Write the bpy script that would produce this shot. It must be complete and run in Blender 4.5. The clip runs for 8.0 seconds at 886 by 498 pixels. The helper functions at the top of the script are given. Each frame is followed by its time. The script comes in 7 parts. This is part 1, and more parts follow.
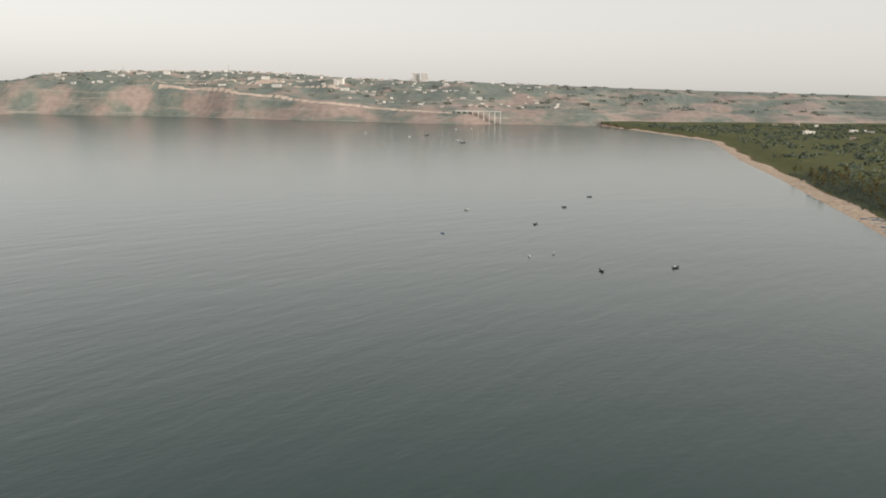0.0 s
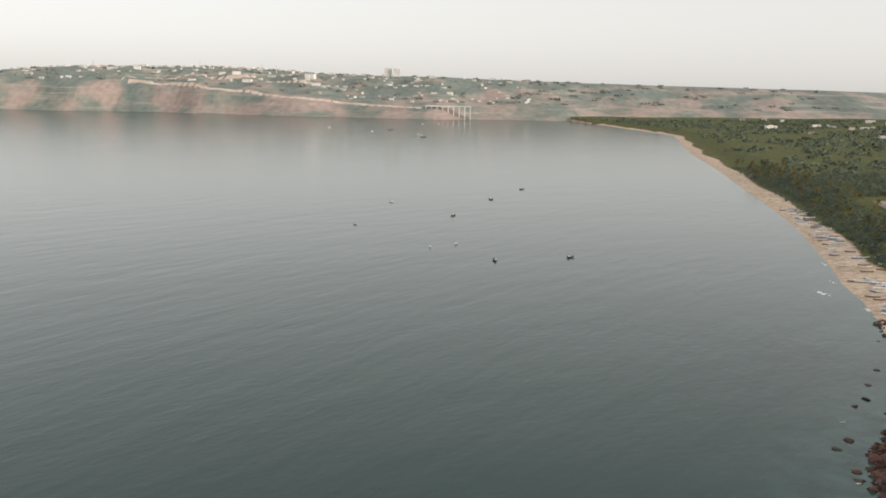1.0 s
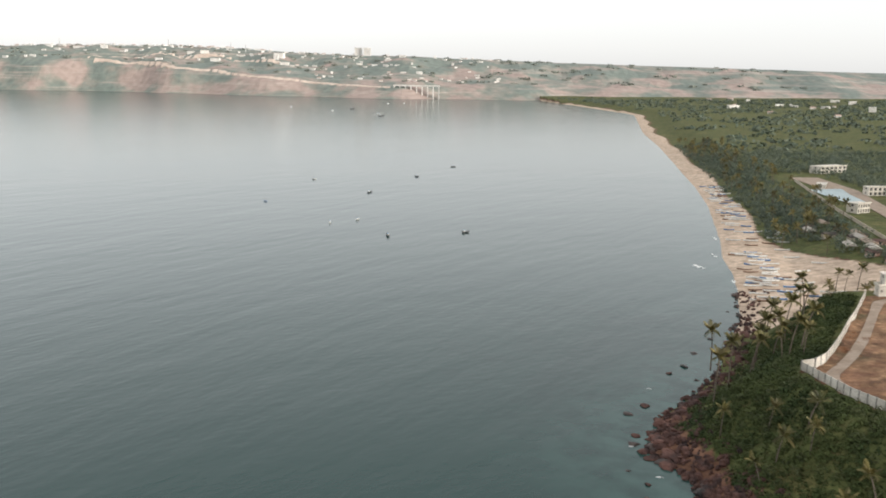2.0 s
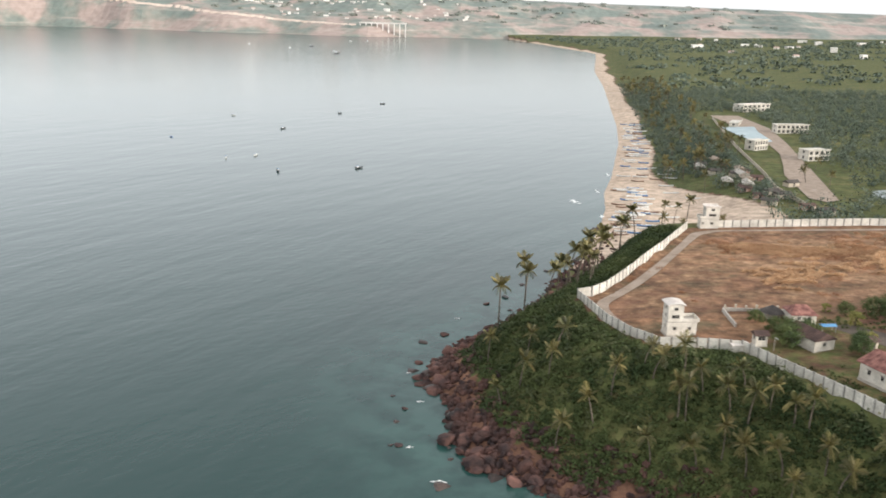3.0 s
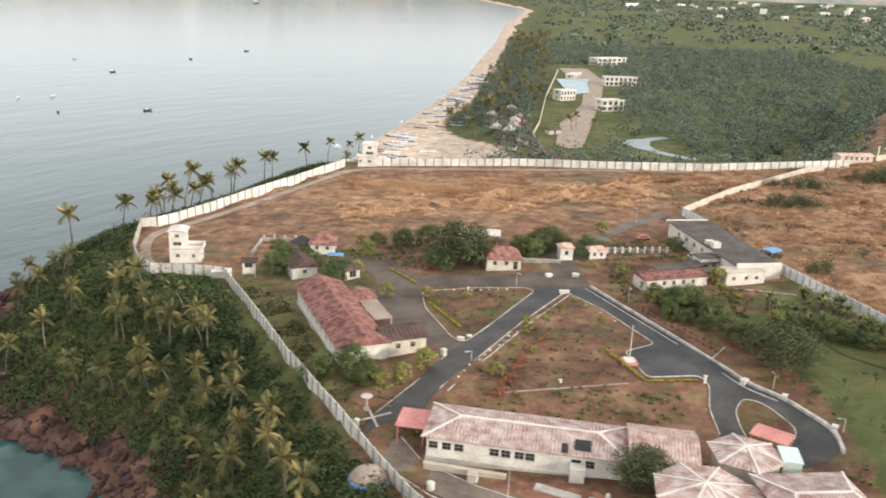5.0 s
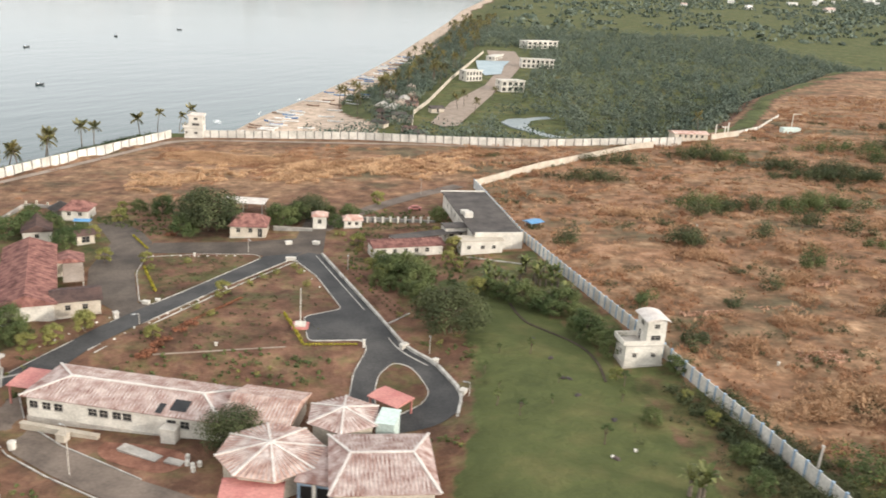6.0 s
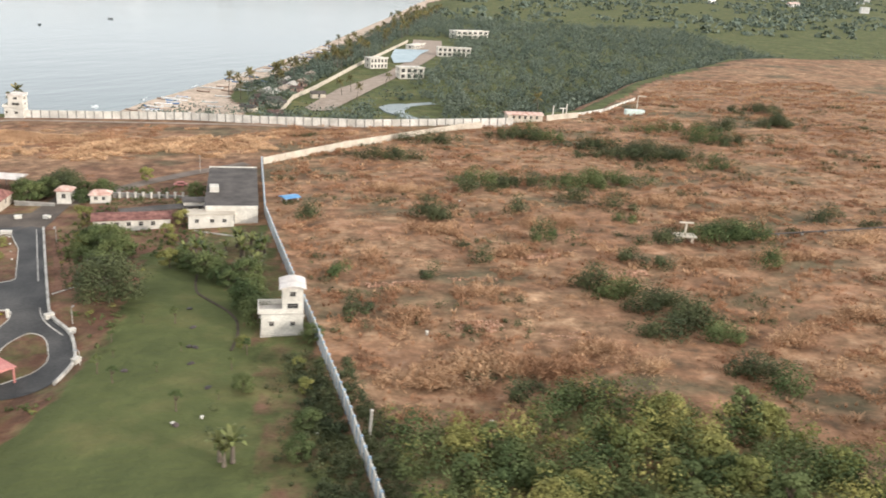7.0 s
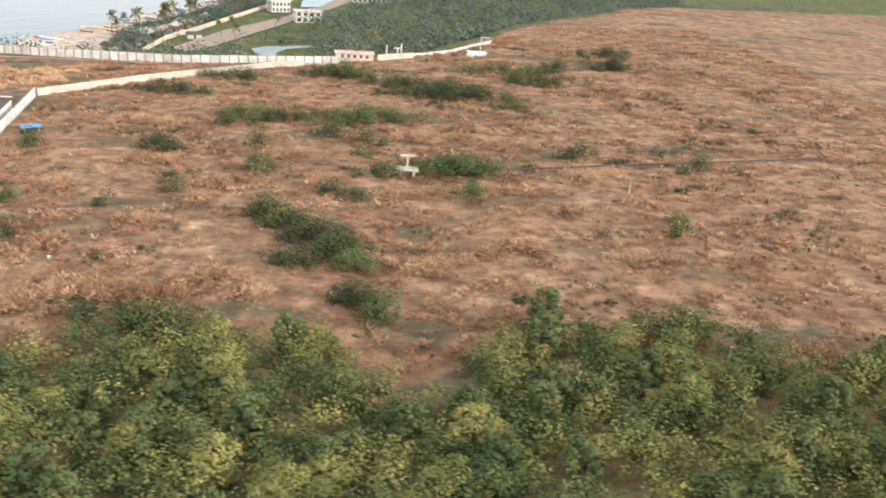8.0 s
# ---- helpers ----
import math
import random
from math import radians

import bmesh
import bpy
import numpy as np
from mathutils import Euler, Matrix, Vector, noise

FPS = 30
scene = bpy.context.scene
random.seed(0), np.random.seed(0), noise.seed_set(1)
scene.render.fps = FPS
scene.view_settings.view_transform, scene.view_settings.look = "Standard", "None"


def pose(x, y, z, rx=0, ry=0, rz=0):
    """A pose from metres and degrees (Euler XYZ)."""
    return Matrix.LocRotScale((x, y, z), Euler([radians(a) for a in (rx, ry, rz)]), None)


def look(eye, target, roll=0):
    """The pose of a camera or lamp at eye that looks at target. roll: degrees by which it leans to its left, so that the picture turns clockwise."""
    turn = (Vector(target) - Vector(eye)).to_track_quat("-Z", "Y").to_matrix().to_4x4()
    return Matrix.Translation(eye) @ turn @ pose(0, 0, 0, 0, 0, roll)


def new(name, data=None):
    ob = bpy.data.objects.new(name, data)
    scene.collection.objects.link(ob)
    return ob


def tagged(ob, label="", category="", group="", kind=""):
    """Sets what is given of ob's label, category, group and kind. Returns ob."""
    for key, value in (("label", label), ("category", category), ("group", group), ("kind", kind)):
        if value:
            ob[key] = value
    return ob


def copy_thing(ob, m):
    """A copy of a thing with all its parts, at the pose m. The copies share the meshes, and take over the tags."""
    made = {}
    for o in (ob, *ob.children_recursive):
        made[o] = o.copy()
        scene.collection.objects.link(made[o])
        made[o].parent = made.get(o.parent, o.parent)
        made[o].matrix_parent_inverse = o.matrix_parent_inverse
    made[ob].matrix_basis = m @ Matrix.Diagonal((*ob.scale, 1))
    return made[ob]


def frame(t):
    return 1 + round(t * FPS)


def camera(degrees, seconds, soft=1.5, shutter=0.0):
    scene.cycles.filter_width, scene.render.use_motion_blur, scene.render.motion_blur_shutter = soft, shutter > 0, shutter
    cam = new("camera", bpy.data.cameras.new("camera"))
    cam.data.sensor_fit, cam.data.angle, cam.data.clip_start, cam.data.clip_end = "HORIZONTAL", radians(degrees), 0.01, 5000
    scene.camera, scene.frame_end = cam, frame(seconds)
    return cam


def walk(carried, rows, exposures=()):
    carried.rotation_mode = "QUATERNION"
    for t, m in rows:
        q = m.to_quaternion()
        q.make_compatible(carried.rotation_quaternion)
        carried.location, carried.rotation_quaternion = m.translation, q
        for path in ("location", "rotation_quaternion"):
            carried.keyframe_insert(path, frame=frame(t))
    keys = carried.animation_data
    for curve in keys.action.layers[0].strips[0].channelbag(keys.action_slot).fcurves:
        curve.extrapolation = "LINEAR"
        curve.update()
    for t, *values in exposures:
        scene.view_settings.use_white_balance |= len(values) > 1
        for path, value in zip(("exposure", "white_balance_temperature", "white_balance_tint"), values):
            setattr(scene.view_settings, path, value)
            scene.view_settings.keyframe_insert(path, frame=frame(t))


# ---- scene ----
# ---------------------------------------------------------------- camera and its way
cam = camera(54.0, 8.0, soft=1.75, shutter=0.14)
PATH = [
    (0, pose(-0.01, -0.12, 72.46, 80.15, -0.95, 3.80)),
    (0.5, pose(19.49, -0.09, 71.68, 80.02, -0.94, 3.23)),
    (1, pose(38.99, -0.07, 70.90, 79.90, -0.99, 2.72)),
    (2.3, pose(89.70, -0.02, 68.85, 77.19, -1.07, 1.13)),
    (2.5, pose(97.50, -0.02, 68.54, 75.65, -1.13, 0.85)),
    (3, pose(117.00, -0.01, 67.75, 74.83, -1.39, 0.31)),
    (3.5, pose(136.50, -0.00, 66.95, 74.37, -1.70, -0.21)),
    (4, pose(156.00, -0.00, 66.16, 74.08, -1.99, -0.70)),
    (4.2, pose(163.80, -0.00, 65.84, 73.85, -2.12, -0.92)),
    (5.3, pose(206.70, -0.01, 64.08, 71.72, -3.03, -1.77)),
    (5.5, pose(214.50, -0.02, 63.76, 71.54, -3.32, -1.89)),
    (6, pose(234.00, -0.03, 62.96, 71.43, -3.56, -2.27)),
    (6.5, pose(253.50, -0.05, 62.16, 71.31, -3.65, -2.62)),
    (7, pose(272.99, -0.07, 61.35, 71.21, -3.79, -3.07)),
    (7.5, pose(292.49, -0.09, 60.54, 69.90, -4.46, -3.34)),
    (8, pose(311.99, -0.12, 59.73, 68.46, -4.83, -3.72)),
]
walk(cam, PATH, exposures=[(0.0, -0.48, 6350, 9), (1.0, -0.34, 6250, 9), (2.5, 0.16, 5950, 8), (3.5, 0.42, 5900, 9), (4.2, 0.48, 5900, 9), (5.5, 0.46, 6050, 9), (6.5, 0.42, 5950, 9), (7.0, 0.45, 5900, 9), (8.0, 0.62, 5850, 9)])

# ---------------------------------------------------------------- sky and sun
SUN_TO = Vector((0.83, -0.50, 0.27)).normalized()
world = bpy.data.worlds.new("hazy_sky")
scene.world = world
world.use_nodes = True
wn, wl = world.node_tree.nodes, world.node_tree.links
wn.clear()
sky = wn.new("ShaderNodeTexSky")
sky.sky_type, sky.sun_disc = "NISHITA", False
sky.sun_elevation = math.asin(SUN_TO.z)
sky.sun_rotation = math.atan2(SUN_TO.x, SUN_TO.y)
sky.air_density, sky.dust_density, sky.ozone_density = 1.0, 2.0, 1.0
calm = wn.new("ShaderNodeHueSaturation")
calm.inputs["Saturation"].default_value = 0.26
calm.inputs["Value"].default_value = 1.0
back = wn.new("ShaderNodeBackground")
back.inputs["Strength"].default_value = 0.33
wout = wn.new("ShaderNodeOutputWorld")
wl.new(sky.outputs[0], calm.inputs["Color"])
warm = wn.new("ShaderNodeVectorMath")
warm.operation = "MULTIPLY"
warm.inputs[1].default_value = (1.05, 1.0, 0.955)
wl.new(calm.outputs[0], warm.inputs[0])
haze = wn.new("ShaderNodeMix")
haze.data_type = "RGBA"
haze.inputs["Factor"].default_value = 0.68
haze.inputs["B"].default_value = (3.30, 3.12, 2.90, 1)
wl.new(warm.outputs[0], haze.inputs["A"])
wl.new(haze.outputs["Result"], back.inputs[0])
wl.new(back.outputs[0], wout.inputs[0])
sun = new("sun", bpy.data.lights.new("sun", "SUN"))
sun.data.energy, sun.data.angle, sun.data.color = 2.2, radians(1.5), (1.0, 0.86, 0.70)
sun.matrix_world = look(SUN_TO * 50, (0, 0, 0))


# ---------------------------------------------------------------- materials
def mat(name, c1, c2, scale=0.6, rough=0.8, fine=9.0, bump=0.15, depth=0.05, vary=0.0, by="object", metal=0.0, spec=0.3, sheet=0.0, turn=0.0):
    """Two colours in large patches, a finer grain and relief; vary: lightness from piece to piece; sheet: pitch of corrugation."""
    m = bpy.data.materials.new(name)
    m.use_nodes = True
    n, l = m.node_tree.nodes, m.node_tree.links
    p = n["Principled BSDF"]
    geo = n.new("ShaderNodeNewGeometry")
    big, small = n.new("ShaderNodeTexNoise"), n.new("ShaderNodeTexNoise")
    for node, s, d in ((big, scale, 6.0), (small, fine, 4.0)):
        node.inputs["Scale"].default_value, node.inputs["Detail"].default_value = s, d
        l.new(geo.outputs["Position"], node.inputs["Vector"])
    ramp = n.new("ShaderNodeValToRGB")
    ramp.color_ramp.elements[0].position, ramp.color_ramp.elements[1].position = 0.34, 0.66
    ramp.color_ramp.elements[0].color, ramp.color_ramp.elements[1].color = (*c1, 1), (*c2, 1)
    l.new(big.outputs[0], ramp.inputs[0])
    grain = n.new("ShaderNodeMapRange")
    grain.inputs["To Min"].default_value, grain.inputs["To Max"].default_value = 0.62, 1.38
    l.new(small.outputs[0], grain.inputs["Value"])
    mul = n.new("ShaderNodeVectorMath")
    mul.operation = "MULTIPLY"
    l.new(ramp.outputs[0], mul.inputs[0])
    l.new(grain.outputs[0], mul.inputs[1])
    out = mul.outputs[0]
    if vary:
        rnd = n.new("ShaderNodeObjectInfo") if by == "object" else geo
        span = n.new("ShaderNodeMapRange")
        span.inputs["To Min"].default_value, span.inputs["To Max"].default_value = 1 - vary, 1 + vary
        l.new(rnd.outputs["Random" if by == "object" else "Random Per Island"], span.inputs["Value"])
        m2 = n.new("ShaderNodeVectorMath")
        m2.operation = "MULTIPLY"
        l.new(out, m2.inputs[0])
        l.new(span.outputs[0], m2.inputs[1])
        out = m2.outputs[0]
    l.new(out, p.inputs["Base Color"])
    p.inputs["Roughness"].default_value, p.inputs["Metallic"].default_value = rough, metal
    p.inputs["Specular IOR Level"].default_value = spec * (0.35 if by == "island" else 1.0)
    if bump:
        b = n.new("ShaderNodeBump")
        b.inputs["Strength"].default_value, b.inputs["Distance"].default_value = bump, depth
        l.new(small.outputs[0], b.inputs["Height"])
        l.new(b.outputs[0], p.inputs["Normal"])
    return m


WHITE = mat("whitewash_wall", (0.51, 0.475, 0.41), (0.70, 0.66, 0.58), 0.5, 0.85, 5.0, 0.1, 0.02, 0.05)
CREAM = mat("cream_wall", (0.44, 0.38, 0.30), (0.58, 0.52, 0.42), 0.5, 0.85, 5.0, 0.1, 0.02, 0.05)
PANEL = mat("wall_panel_white", (0.49, 0.46, 0.40), (0.71, 0.675, 0.60), 0.35, 0.85, 3.0, 0.1, 0.02, 0.09)
POST = mat("wall_post_grey", (0.22, 0.21, 0.19), (0.36, 0.34, 0.30), 0.8, 0.9, 6.0)
BLUEPOST = mat("blue_grey_paint", (0.25, 0.33, 0.42), (0.36, 0.44, 0.52), 0.8, 0.7, 6.0)
BLUE = mat("blue_sheet", (0.07, 0.20, 0.40), (0.16, 0.34, 0.54), 0.9, 0.5, 4.0)
TILE = mat("red_clay_roof", (0.115, 0.048, 0.040), (0.31, 0.150, 0.120), 1.1, 0.85, 3.5, 0.5, 0.06, 0.08)
TILEDARK = mat("weathered_dark_roof", (0.065, 0.043, 0.038), (0.130, 0.080, 0.065), 0.6, 0.9, 4.0, 0.4, 0.06)
PALEROOF = mat("whitewashed_sheet_roof", (0.23, 0.125, 0.10), (0.52, 0.42, 0.375), 0.85, 0.8, 4.5, 0.4, 0.05, 0.10)
PINKROOF = mat("faded_pink_roof", (0.36, 0.19, 0.145), (0.62, 0.47, 0.39), 0.95, 0.8, 5.0, 0.4, 0.05, 0.10)
PALERIB = mat("limewashed_sheet_rib", (0.30, 0.185, 0.15), (0.60, 0.52, 0.47), 0.8, 0.8, 3.0, 0.3, 0.04)
ROSE = mat("rose_canopy_sheet", (0.45, 0.17, 0.15), (0.55, 0.25, 0.21), 0.5, 0.7, 4.0)
LIME = mat("white_ridge_band", (0.54, 0.48, 0.43), (0.68, 0.63, 0.57), 0.8, 0.8, 6.0)
GREYROOF = mat("grey_sheet_roof", (0.052, 0.045, 0.040), (0.108, 0.092, 0.080), 0.4, 0.8, 3.0, 0.3)
CONCRETE = mat("concrete", (0.34, 0.31, 0.27), (0.50, 0.46, 0.40), 0.7, 0.9, 5.0)
DARK = mat("window_dark", (0.012, 0.013, 0.014), (0.03, 0.03, 0.03), 1.0, 0.35, 6.0, 0.0)
ASPHALT = mat("asphalt", (0.048, 0.047, 0.046), (0.086, 0.082, 0.077), 0.25, 0.9, 4.0, 0.2, 0.02)
OLDASPHALT = mat("dusty_asphalt", (0.074, 0.061, 0.050), (0.138, 0.110, 0.087), 0.25, 0.95, 3.0, 0.2, 0.02)
DUST = mat("dusty_lane", (0.125, 0.098, 0.078), (0.215, 0.170, 0.135), 0.3, 0.95, 3.0, 0.2, 0.02)
TRACK = mat("dirt_track", (0.26, 0.20, 0.15), (0.36, 0.29, 0.23), 0.35, 0.95, 3.0, 0.3)
KERB = mat("painted_kerb", (0.30, 0.275, 0.24), (0.58, 0.55, 0.49), 0.9, 0.8, 6.0)
REDSOIL = mat("bare_red_earth", (0.16, 0.070, 0.044), (0.30, 0.145, 0.095), 0.7, 0.95, 4.0, 0.4)
SOILBANK = mat("dark_earth_bank", (0.045, 0.036, 0.026), (0.090, 0.070, 0.048), 0.8, 0.95, 4.0, 0.5)
LATERITE = mat("cut_laterite_stone", (0.30, 0.165, 0.105), (0.50, 0.315, 0.215), 0.9, 0.9, 4.0, 0.3, 0.03, 0.25, "island")
STONE = mat("laterite_rock", (0.040, 0.027, 0.026), (0.165, 0.085, 0.066), 0.35, 0.9, 2.5, 0.7, 0.18, 0.35)
WETSTONE = mat("wet_dark_rock", (0.030, 0.026, 0.024), (0.085, 0.060, 0.050), 0.5, 0.5, 3.0, 0.6, 0.15, 0.3)
FOAM = mat("sea_foam", (0.65, 0.66, 0.64), (0.80, 0.81, 0.79), 1.0, 0.6, 4.0, 0.3)
BARK = mat("palm_bark", (0.10, 0.082, 0.062), (0.185, 0.150, 0.115), 1.5, 0.9, 8.0)
WOOD = mat("tree_bark", (0.09, 0.065, 0.045), (0.16, 0.12, 0.085), 1.5, 0.9, 8.0)
FROND = mat("palm_frond", (0.072, 0.078, 0.026), (0.205, 0.165, 0.056), 0.35, 0.55, 3.0, 0.0, 0.0, 0.45, spec=0.4)
SCRUB = mat("dark_scrub_leaves", (0.034, 0.052, 0.020), (0.078, 0.096, 0.034), 0.10, 0.75, 0.5, 0.0, 0.0, 0.25, "island")
LEAF = mat("broad_leaves", (0.060, 0.086, 0.033), (0.135, 0.152, 0.056), 0.22, 0.7, 0.6, 0.0, 0.0, 0.16, "island")
BUSH = mat("dark_bush_leaves", (0.046, 0.058, 0.028), (0.096, 0.104, 0.046), 0.3, 0.65, 0.8, 0.0, 0.0, 0.22, "island")
LEAFPALE = mat("pale_yellow_leaves", (0.135, 0.152, 0.046), (0.285, 0.255, 0.080), 0.22, 0.7, 0.5, 0.0, 0.0, 0.15, "island")
BANANA = mat("banana_leaves", (0.060, 0.085, 0.028), (0.165, 0.165, 0.060), 0.5, 0.5, 3.0, 0.0, 0.0, 0.4, "island")
# distance haze is mixed into this leaf green: lighter, greyer and bluer
FARLEAF = mat("haze_paled_woodland_leaves", (0.086, 0.112, 0.086), (0.150, 0.172, 0.126), 0.05, 0.8, 0.5, 0.0, 0.0, 0.35, "island")
# far scrub is coloured well above leaf lightness to imitate haze
FARSCRUB = mat("haze_paled_slope_scrub", (0.190, 0.210, 0.180), (0.245, 0.255, 0.215), 0.02, 0.85, 0.2, 0.0, 0.0, 0.15, "island")
WEED = mat("grey_green_weeds", (0.060, 0.066, 0.032), (0.120, 0.112, 0.055), 0.3, 0.8, 2.0, 0.0, 0.0, 0.4, "island")
STRAW = mat("dry_grass_blades", (0.25, 0.130, 0.074), (0.43, 0.245, 0.138), 0.10, 0.9, 0.5, 0.0, 0.0, 0.12, "island")
STRAWCUT = mat("cut_straw", (0.46, 0.290, 0.165), (0.66, 0.455, 0.275), 0.12, 0.9, 0.5, 0.0, 0.0, 0.12, "island")
STRAWPALE = mat("bleached_grass_blades", (0.33, 0.190, 0.108), (0.53, 0.350, 0.205), 0.12, 0.9, 0.5, 0.0, 0.0, 0.12, "island")
METAL = mat("galvanised_metal", (0.40, 0.40, 0.39), (0.55, 0.55, 0.53), 1.0, 0.5, 6.0, metal=0.4)
POOL = mat("pale_turquoise_paving", (0.29, 0.37, 0.39), (0.40, 0.47, 0.48), 0.2, 0.5, 2.0)
CREEK = mat("pale_silted_creek", (0.20, 0.235, 0.235), (0.29, 0.32, 0.31), 0.12, 0.5, 0.8, spec=0.3)
SAGE = mat("pale_green_sheet", (0.50, 0.60, 0.54), (0.62, 0.70, 0.64), 0.8, 0.6, 5.0)
YELLOW = mat("yellow_hedge_leaves", (0.22, 0.20, 0.02), (0.36, 0.30, 0.04), 0.8, 0.7, 4.0, 0.0, 0.0, 0.4, "island")
FLOWER = mat("red_flowering_leaves", (0.14, 0.065, 0.035), (0.31, 0.13, 0.075), 0.8, 0.7, 4.0, 0.0, 0.0, 0.4, "island")
HULLS = [mat("hull_" + k, a, b, 0.9, 0.5, 5.0, vary=0.1) for k, a, b in (
    ("white", (0.62, 0.62, 0.60), (0.78, 0.78, 0.75)), ("dark", (0.05, 0.055, 0.06), (0.11, 0.11, 0.11)),
    ("blue", (0.08, 0.16, 0.34), (0.16, 0.28, 0.46)), ("brown", (0.16, 0.10, 0.07), (0.28, 0.19, 0.13)))]
FARWALL = mat("far_town_wall", (0.66, 0.63, 0.59), (0.84, 0.81, 0.77), 0.02, 0.8, 0.3, vary=0.15)
FARROAD = mat("far_pale_road", (0.50, 0.40, 0.33), (0.62, 0.52, 0.44), 0.02, 0.9, 0.2)
FARROOF = mat("far_town_roof", (0.36, 0.26, 0.22), (0.52, 0.40, 0.34), 0.02, 0.8, 0.3, vary=0.2)


def ground_material():
    """Soil, green grass, sand and dry grass, mixed by the plan's zones."""
    m = bpy.data.materials.new("ground_soil_and_grass")
    m.use_nodes = True
    n, l = m.node_tree.nodes, m.node_tree.links
    p = n["Principled BSDF"]
    p.inputs["Roughness"].default_value, p.inputs["Specular IOR Level"].default_value = 0.95, 0.15
    geo, zone, split = n.new("ShaderNodeNewGeometry"), n.new("ShaderNodeAttribute"), n.new("ShaderNodeSeparateColor")
    zone.attribute_name = "zone"
    l.new(zone.outputs["Color"], split.inputs[0])

    def noise_at(scale, detail=6.0, stretch=None):
        t = n.new("ShaderNodeTexNoise")
        t.inputs["Scale"].default_value, t.inputs["Detail"].default_value = scale, detail
        t.inputs["Roughness"].default_value = 0.62
        if stretch:
            mp = n.new("ShaderNodeMapping")
            mp.inputs["Scale"].default_value = stretch
            mp.inputs["Rotation"].default_value = (0, 0, 0.12)
            l.new(geo.outputs["Position"], mp.inputs["Vector"])
            l.new(mp.outputs[0], t.inputs["Vector"])
        else:
            l.new(geo.outputs["Position"], t.inputs["Vector"])
        return t

    def ramp(src, stops):
        r = n.new("ShaderNodeValToRGB")
        e = r.color_ramp.elements
        while len(e) < len(stops):
            e.new(0.5)
        for k, (pos, col) in zip(e, stops):
            k.position, k.color = pos, (*col, 1)
        l.new(src.outputs[0], r.inputs[0])
        return r

    def mix(fac, a, b):
        x = n.new("ShaderNodeMix")
        x.data_type = "RGBA"
        l.new(fac, x.inputs["Factor"])
        l.new(a, x.inputs["A"])
        l.new(b, x.inputs["B"])
        return x.outputs["Result"]

    def edge(weight, spread):
        """A weight with a ragged border."""
        a, r = n.new("ShaderNodeMath"), n.new("ShaderNodeMapRange")
        a.operation = "ADD"
        l.new(weight, a.inputs[0])
        l.new(noise_at(0.35, 7.0).outputs[0], a.inputs[1])
        r.inputs["From Min"].default_value, r.inputs["From Max"].default_value = 1.0 - spread, 1.0 + spread
        l.new(a.outputs[0], r.inputs["Value"])
        return r.outputs[0]

    soil = ramp(noise_at(0.16), [(0.30, (0.070, 0.045, 0.031)), (0.5, (0.150, 0.080, 0.052)), (0.72, (0.250, 0.140, 0.092))])
    green = ramp(noise_at(0.085, 4.0), [(0.30, (0.070, 0.082, 0.031)), (0.52, (0.098, 0.110, 0.040)), (0.75, (0.165, 0.143, 0.060))])
    sand = ramp(noise_at(0.05), [(0.30, (0.46, 0.35, 0.26)), (0.70, (0.60, 0.48, 0.37))])
    rust = ramp(noise_at(0.36, 9.0, (0.95, 1.1, 1.0)), [(0.34, (0.120, 0.078, 0.048)), (0.46, (0.215, 0.120, 0.068)), (0.58, (0.312, 0.175, 0.100)), (0.70, (0.37, 0.235, 0.150))])
    straw = ramp(noise_at(0.55, 9.0, (0.95, 1.1, 1.0)), [(0.34, (0.165, 0.105, 0.060)), (0.50, (0.285, 0.172, 0.098)), (0.66, (0.42, 0.275, 0.165))])
    olive = ramp(noise_at(0.30, 8.0, (0.7, 1.3, 1.0)), [(0.35, (0.088, 0.074, 0.042)), (0.65, (0.185, 0.140, 0.082))])
    part_a = ramp(noise_at(0.085, 7.0, (0.7, 1.35, 1.0)), [(0.46, (0, 0, 0)), (0.56, (1, 1, 1))])
    part_b = ramp(noise_at(0.060, 7.0, (0.8, 1.25, 1.0)), [(0.53, (0, 0, 0)), (0.63, (1, 1, 1))])
    c = mix(edge(split.outputs[2], 0.18), soil.outputs[0], mix(part_b.outputs[0], mix(part_a.outputs[0], rust.outputs[0], straw.outputs[0]), olive.outputs[0]))
    c = mix(edge(split.outputs[0], 0.15), c, green.outputs[0])
    c = mix(edge(split.outputs[1], 0.10), c, sand.outputs[0])
    patch = n.new("ShaderNodeMapRange")
    patch.inputs["From Min"].default_value, patch.inputs["From Max"].default_value = 0.3, 0.7
    patch.inputs["To Min"].default_value, patch.inputs["To Max"].default_value = 0.62, 1.34
    l.new(noise_at(0.30, 5.0).outputs[0], patch.inputs["Value"])
    pm = n.new("ShaderNodeVectorMath")
    pm.operation = "MULTIPLY"
    l.new(c, pm.inputs[0])
    l.new(patch.outputs[0], pm.inputs[1])
    c = pm.outputs[0]
    fine = noise_at(2.2, 5.0)
    k = n.new("ShaderNodeMapRange")
    k.inputs["To Min"].default_value, k.inputs["To Max"].default_value = 0.68, 1.32
    l.new(fine.outputs[0], k.inputs["Value"])
    mul = n.new("ShaderNodeVectorMath")
    mul.operation = "MULTIPLY"
    l.new(c, mul.inputs[0])
    l.new(k.outputs[0], mul.inputs[1])
    # mown grass is evener than soil
    even = n.new("ShaderNodeMapRange")
    even.inputs["From Min"].default_value, even.inputs["From Max"].default_value, even.inputs["To Max"].default_value = 0.75, 1.0, 0.72
    l.new(split.outputs[0], even.inputs["Value"])
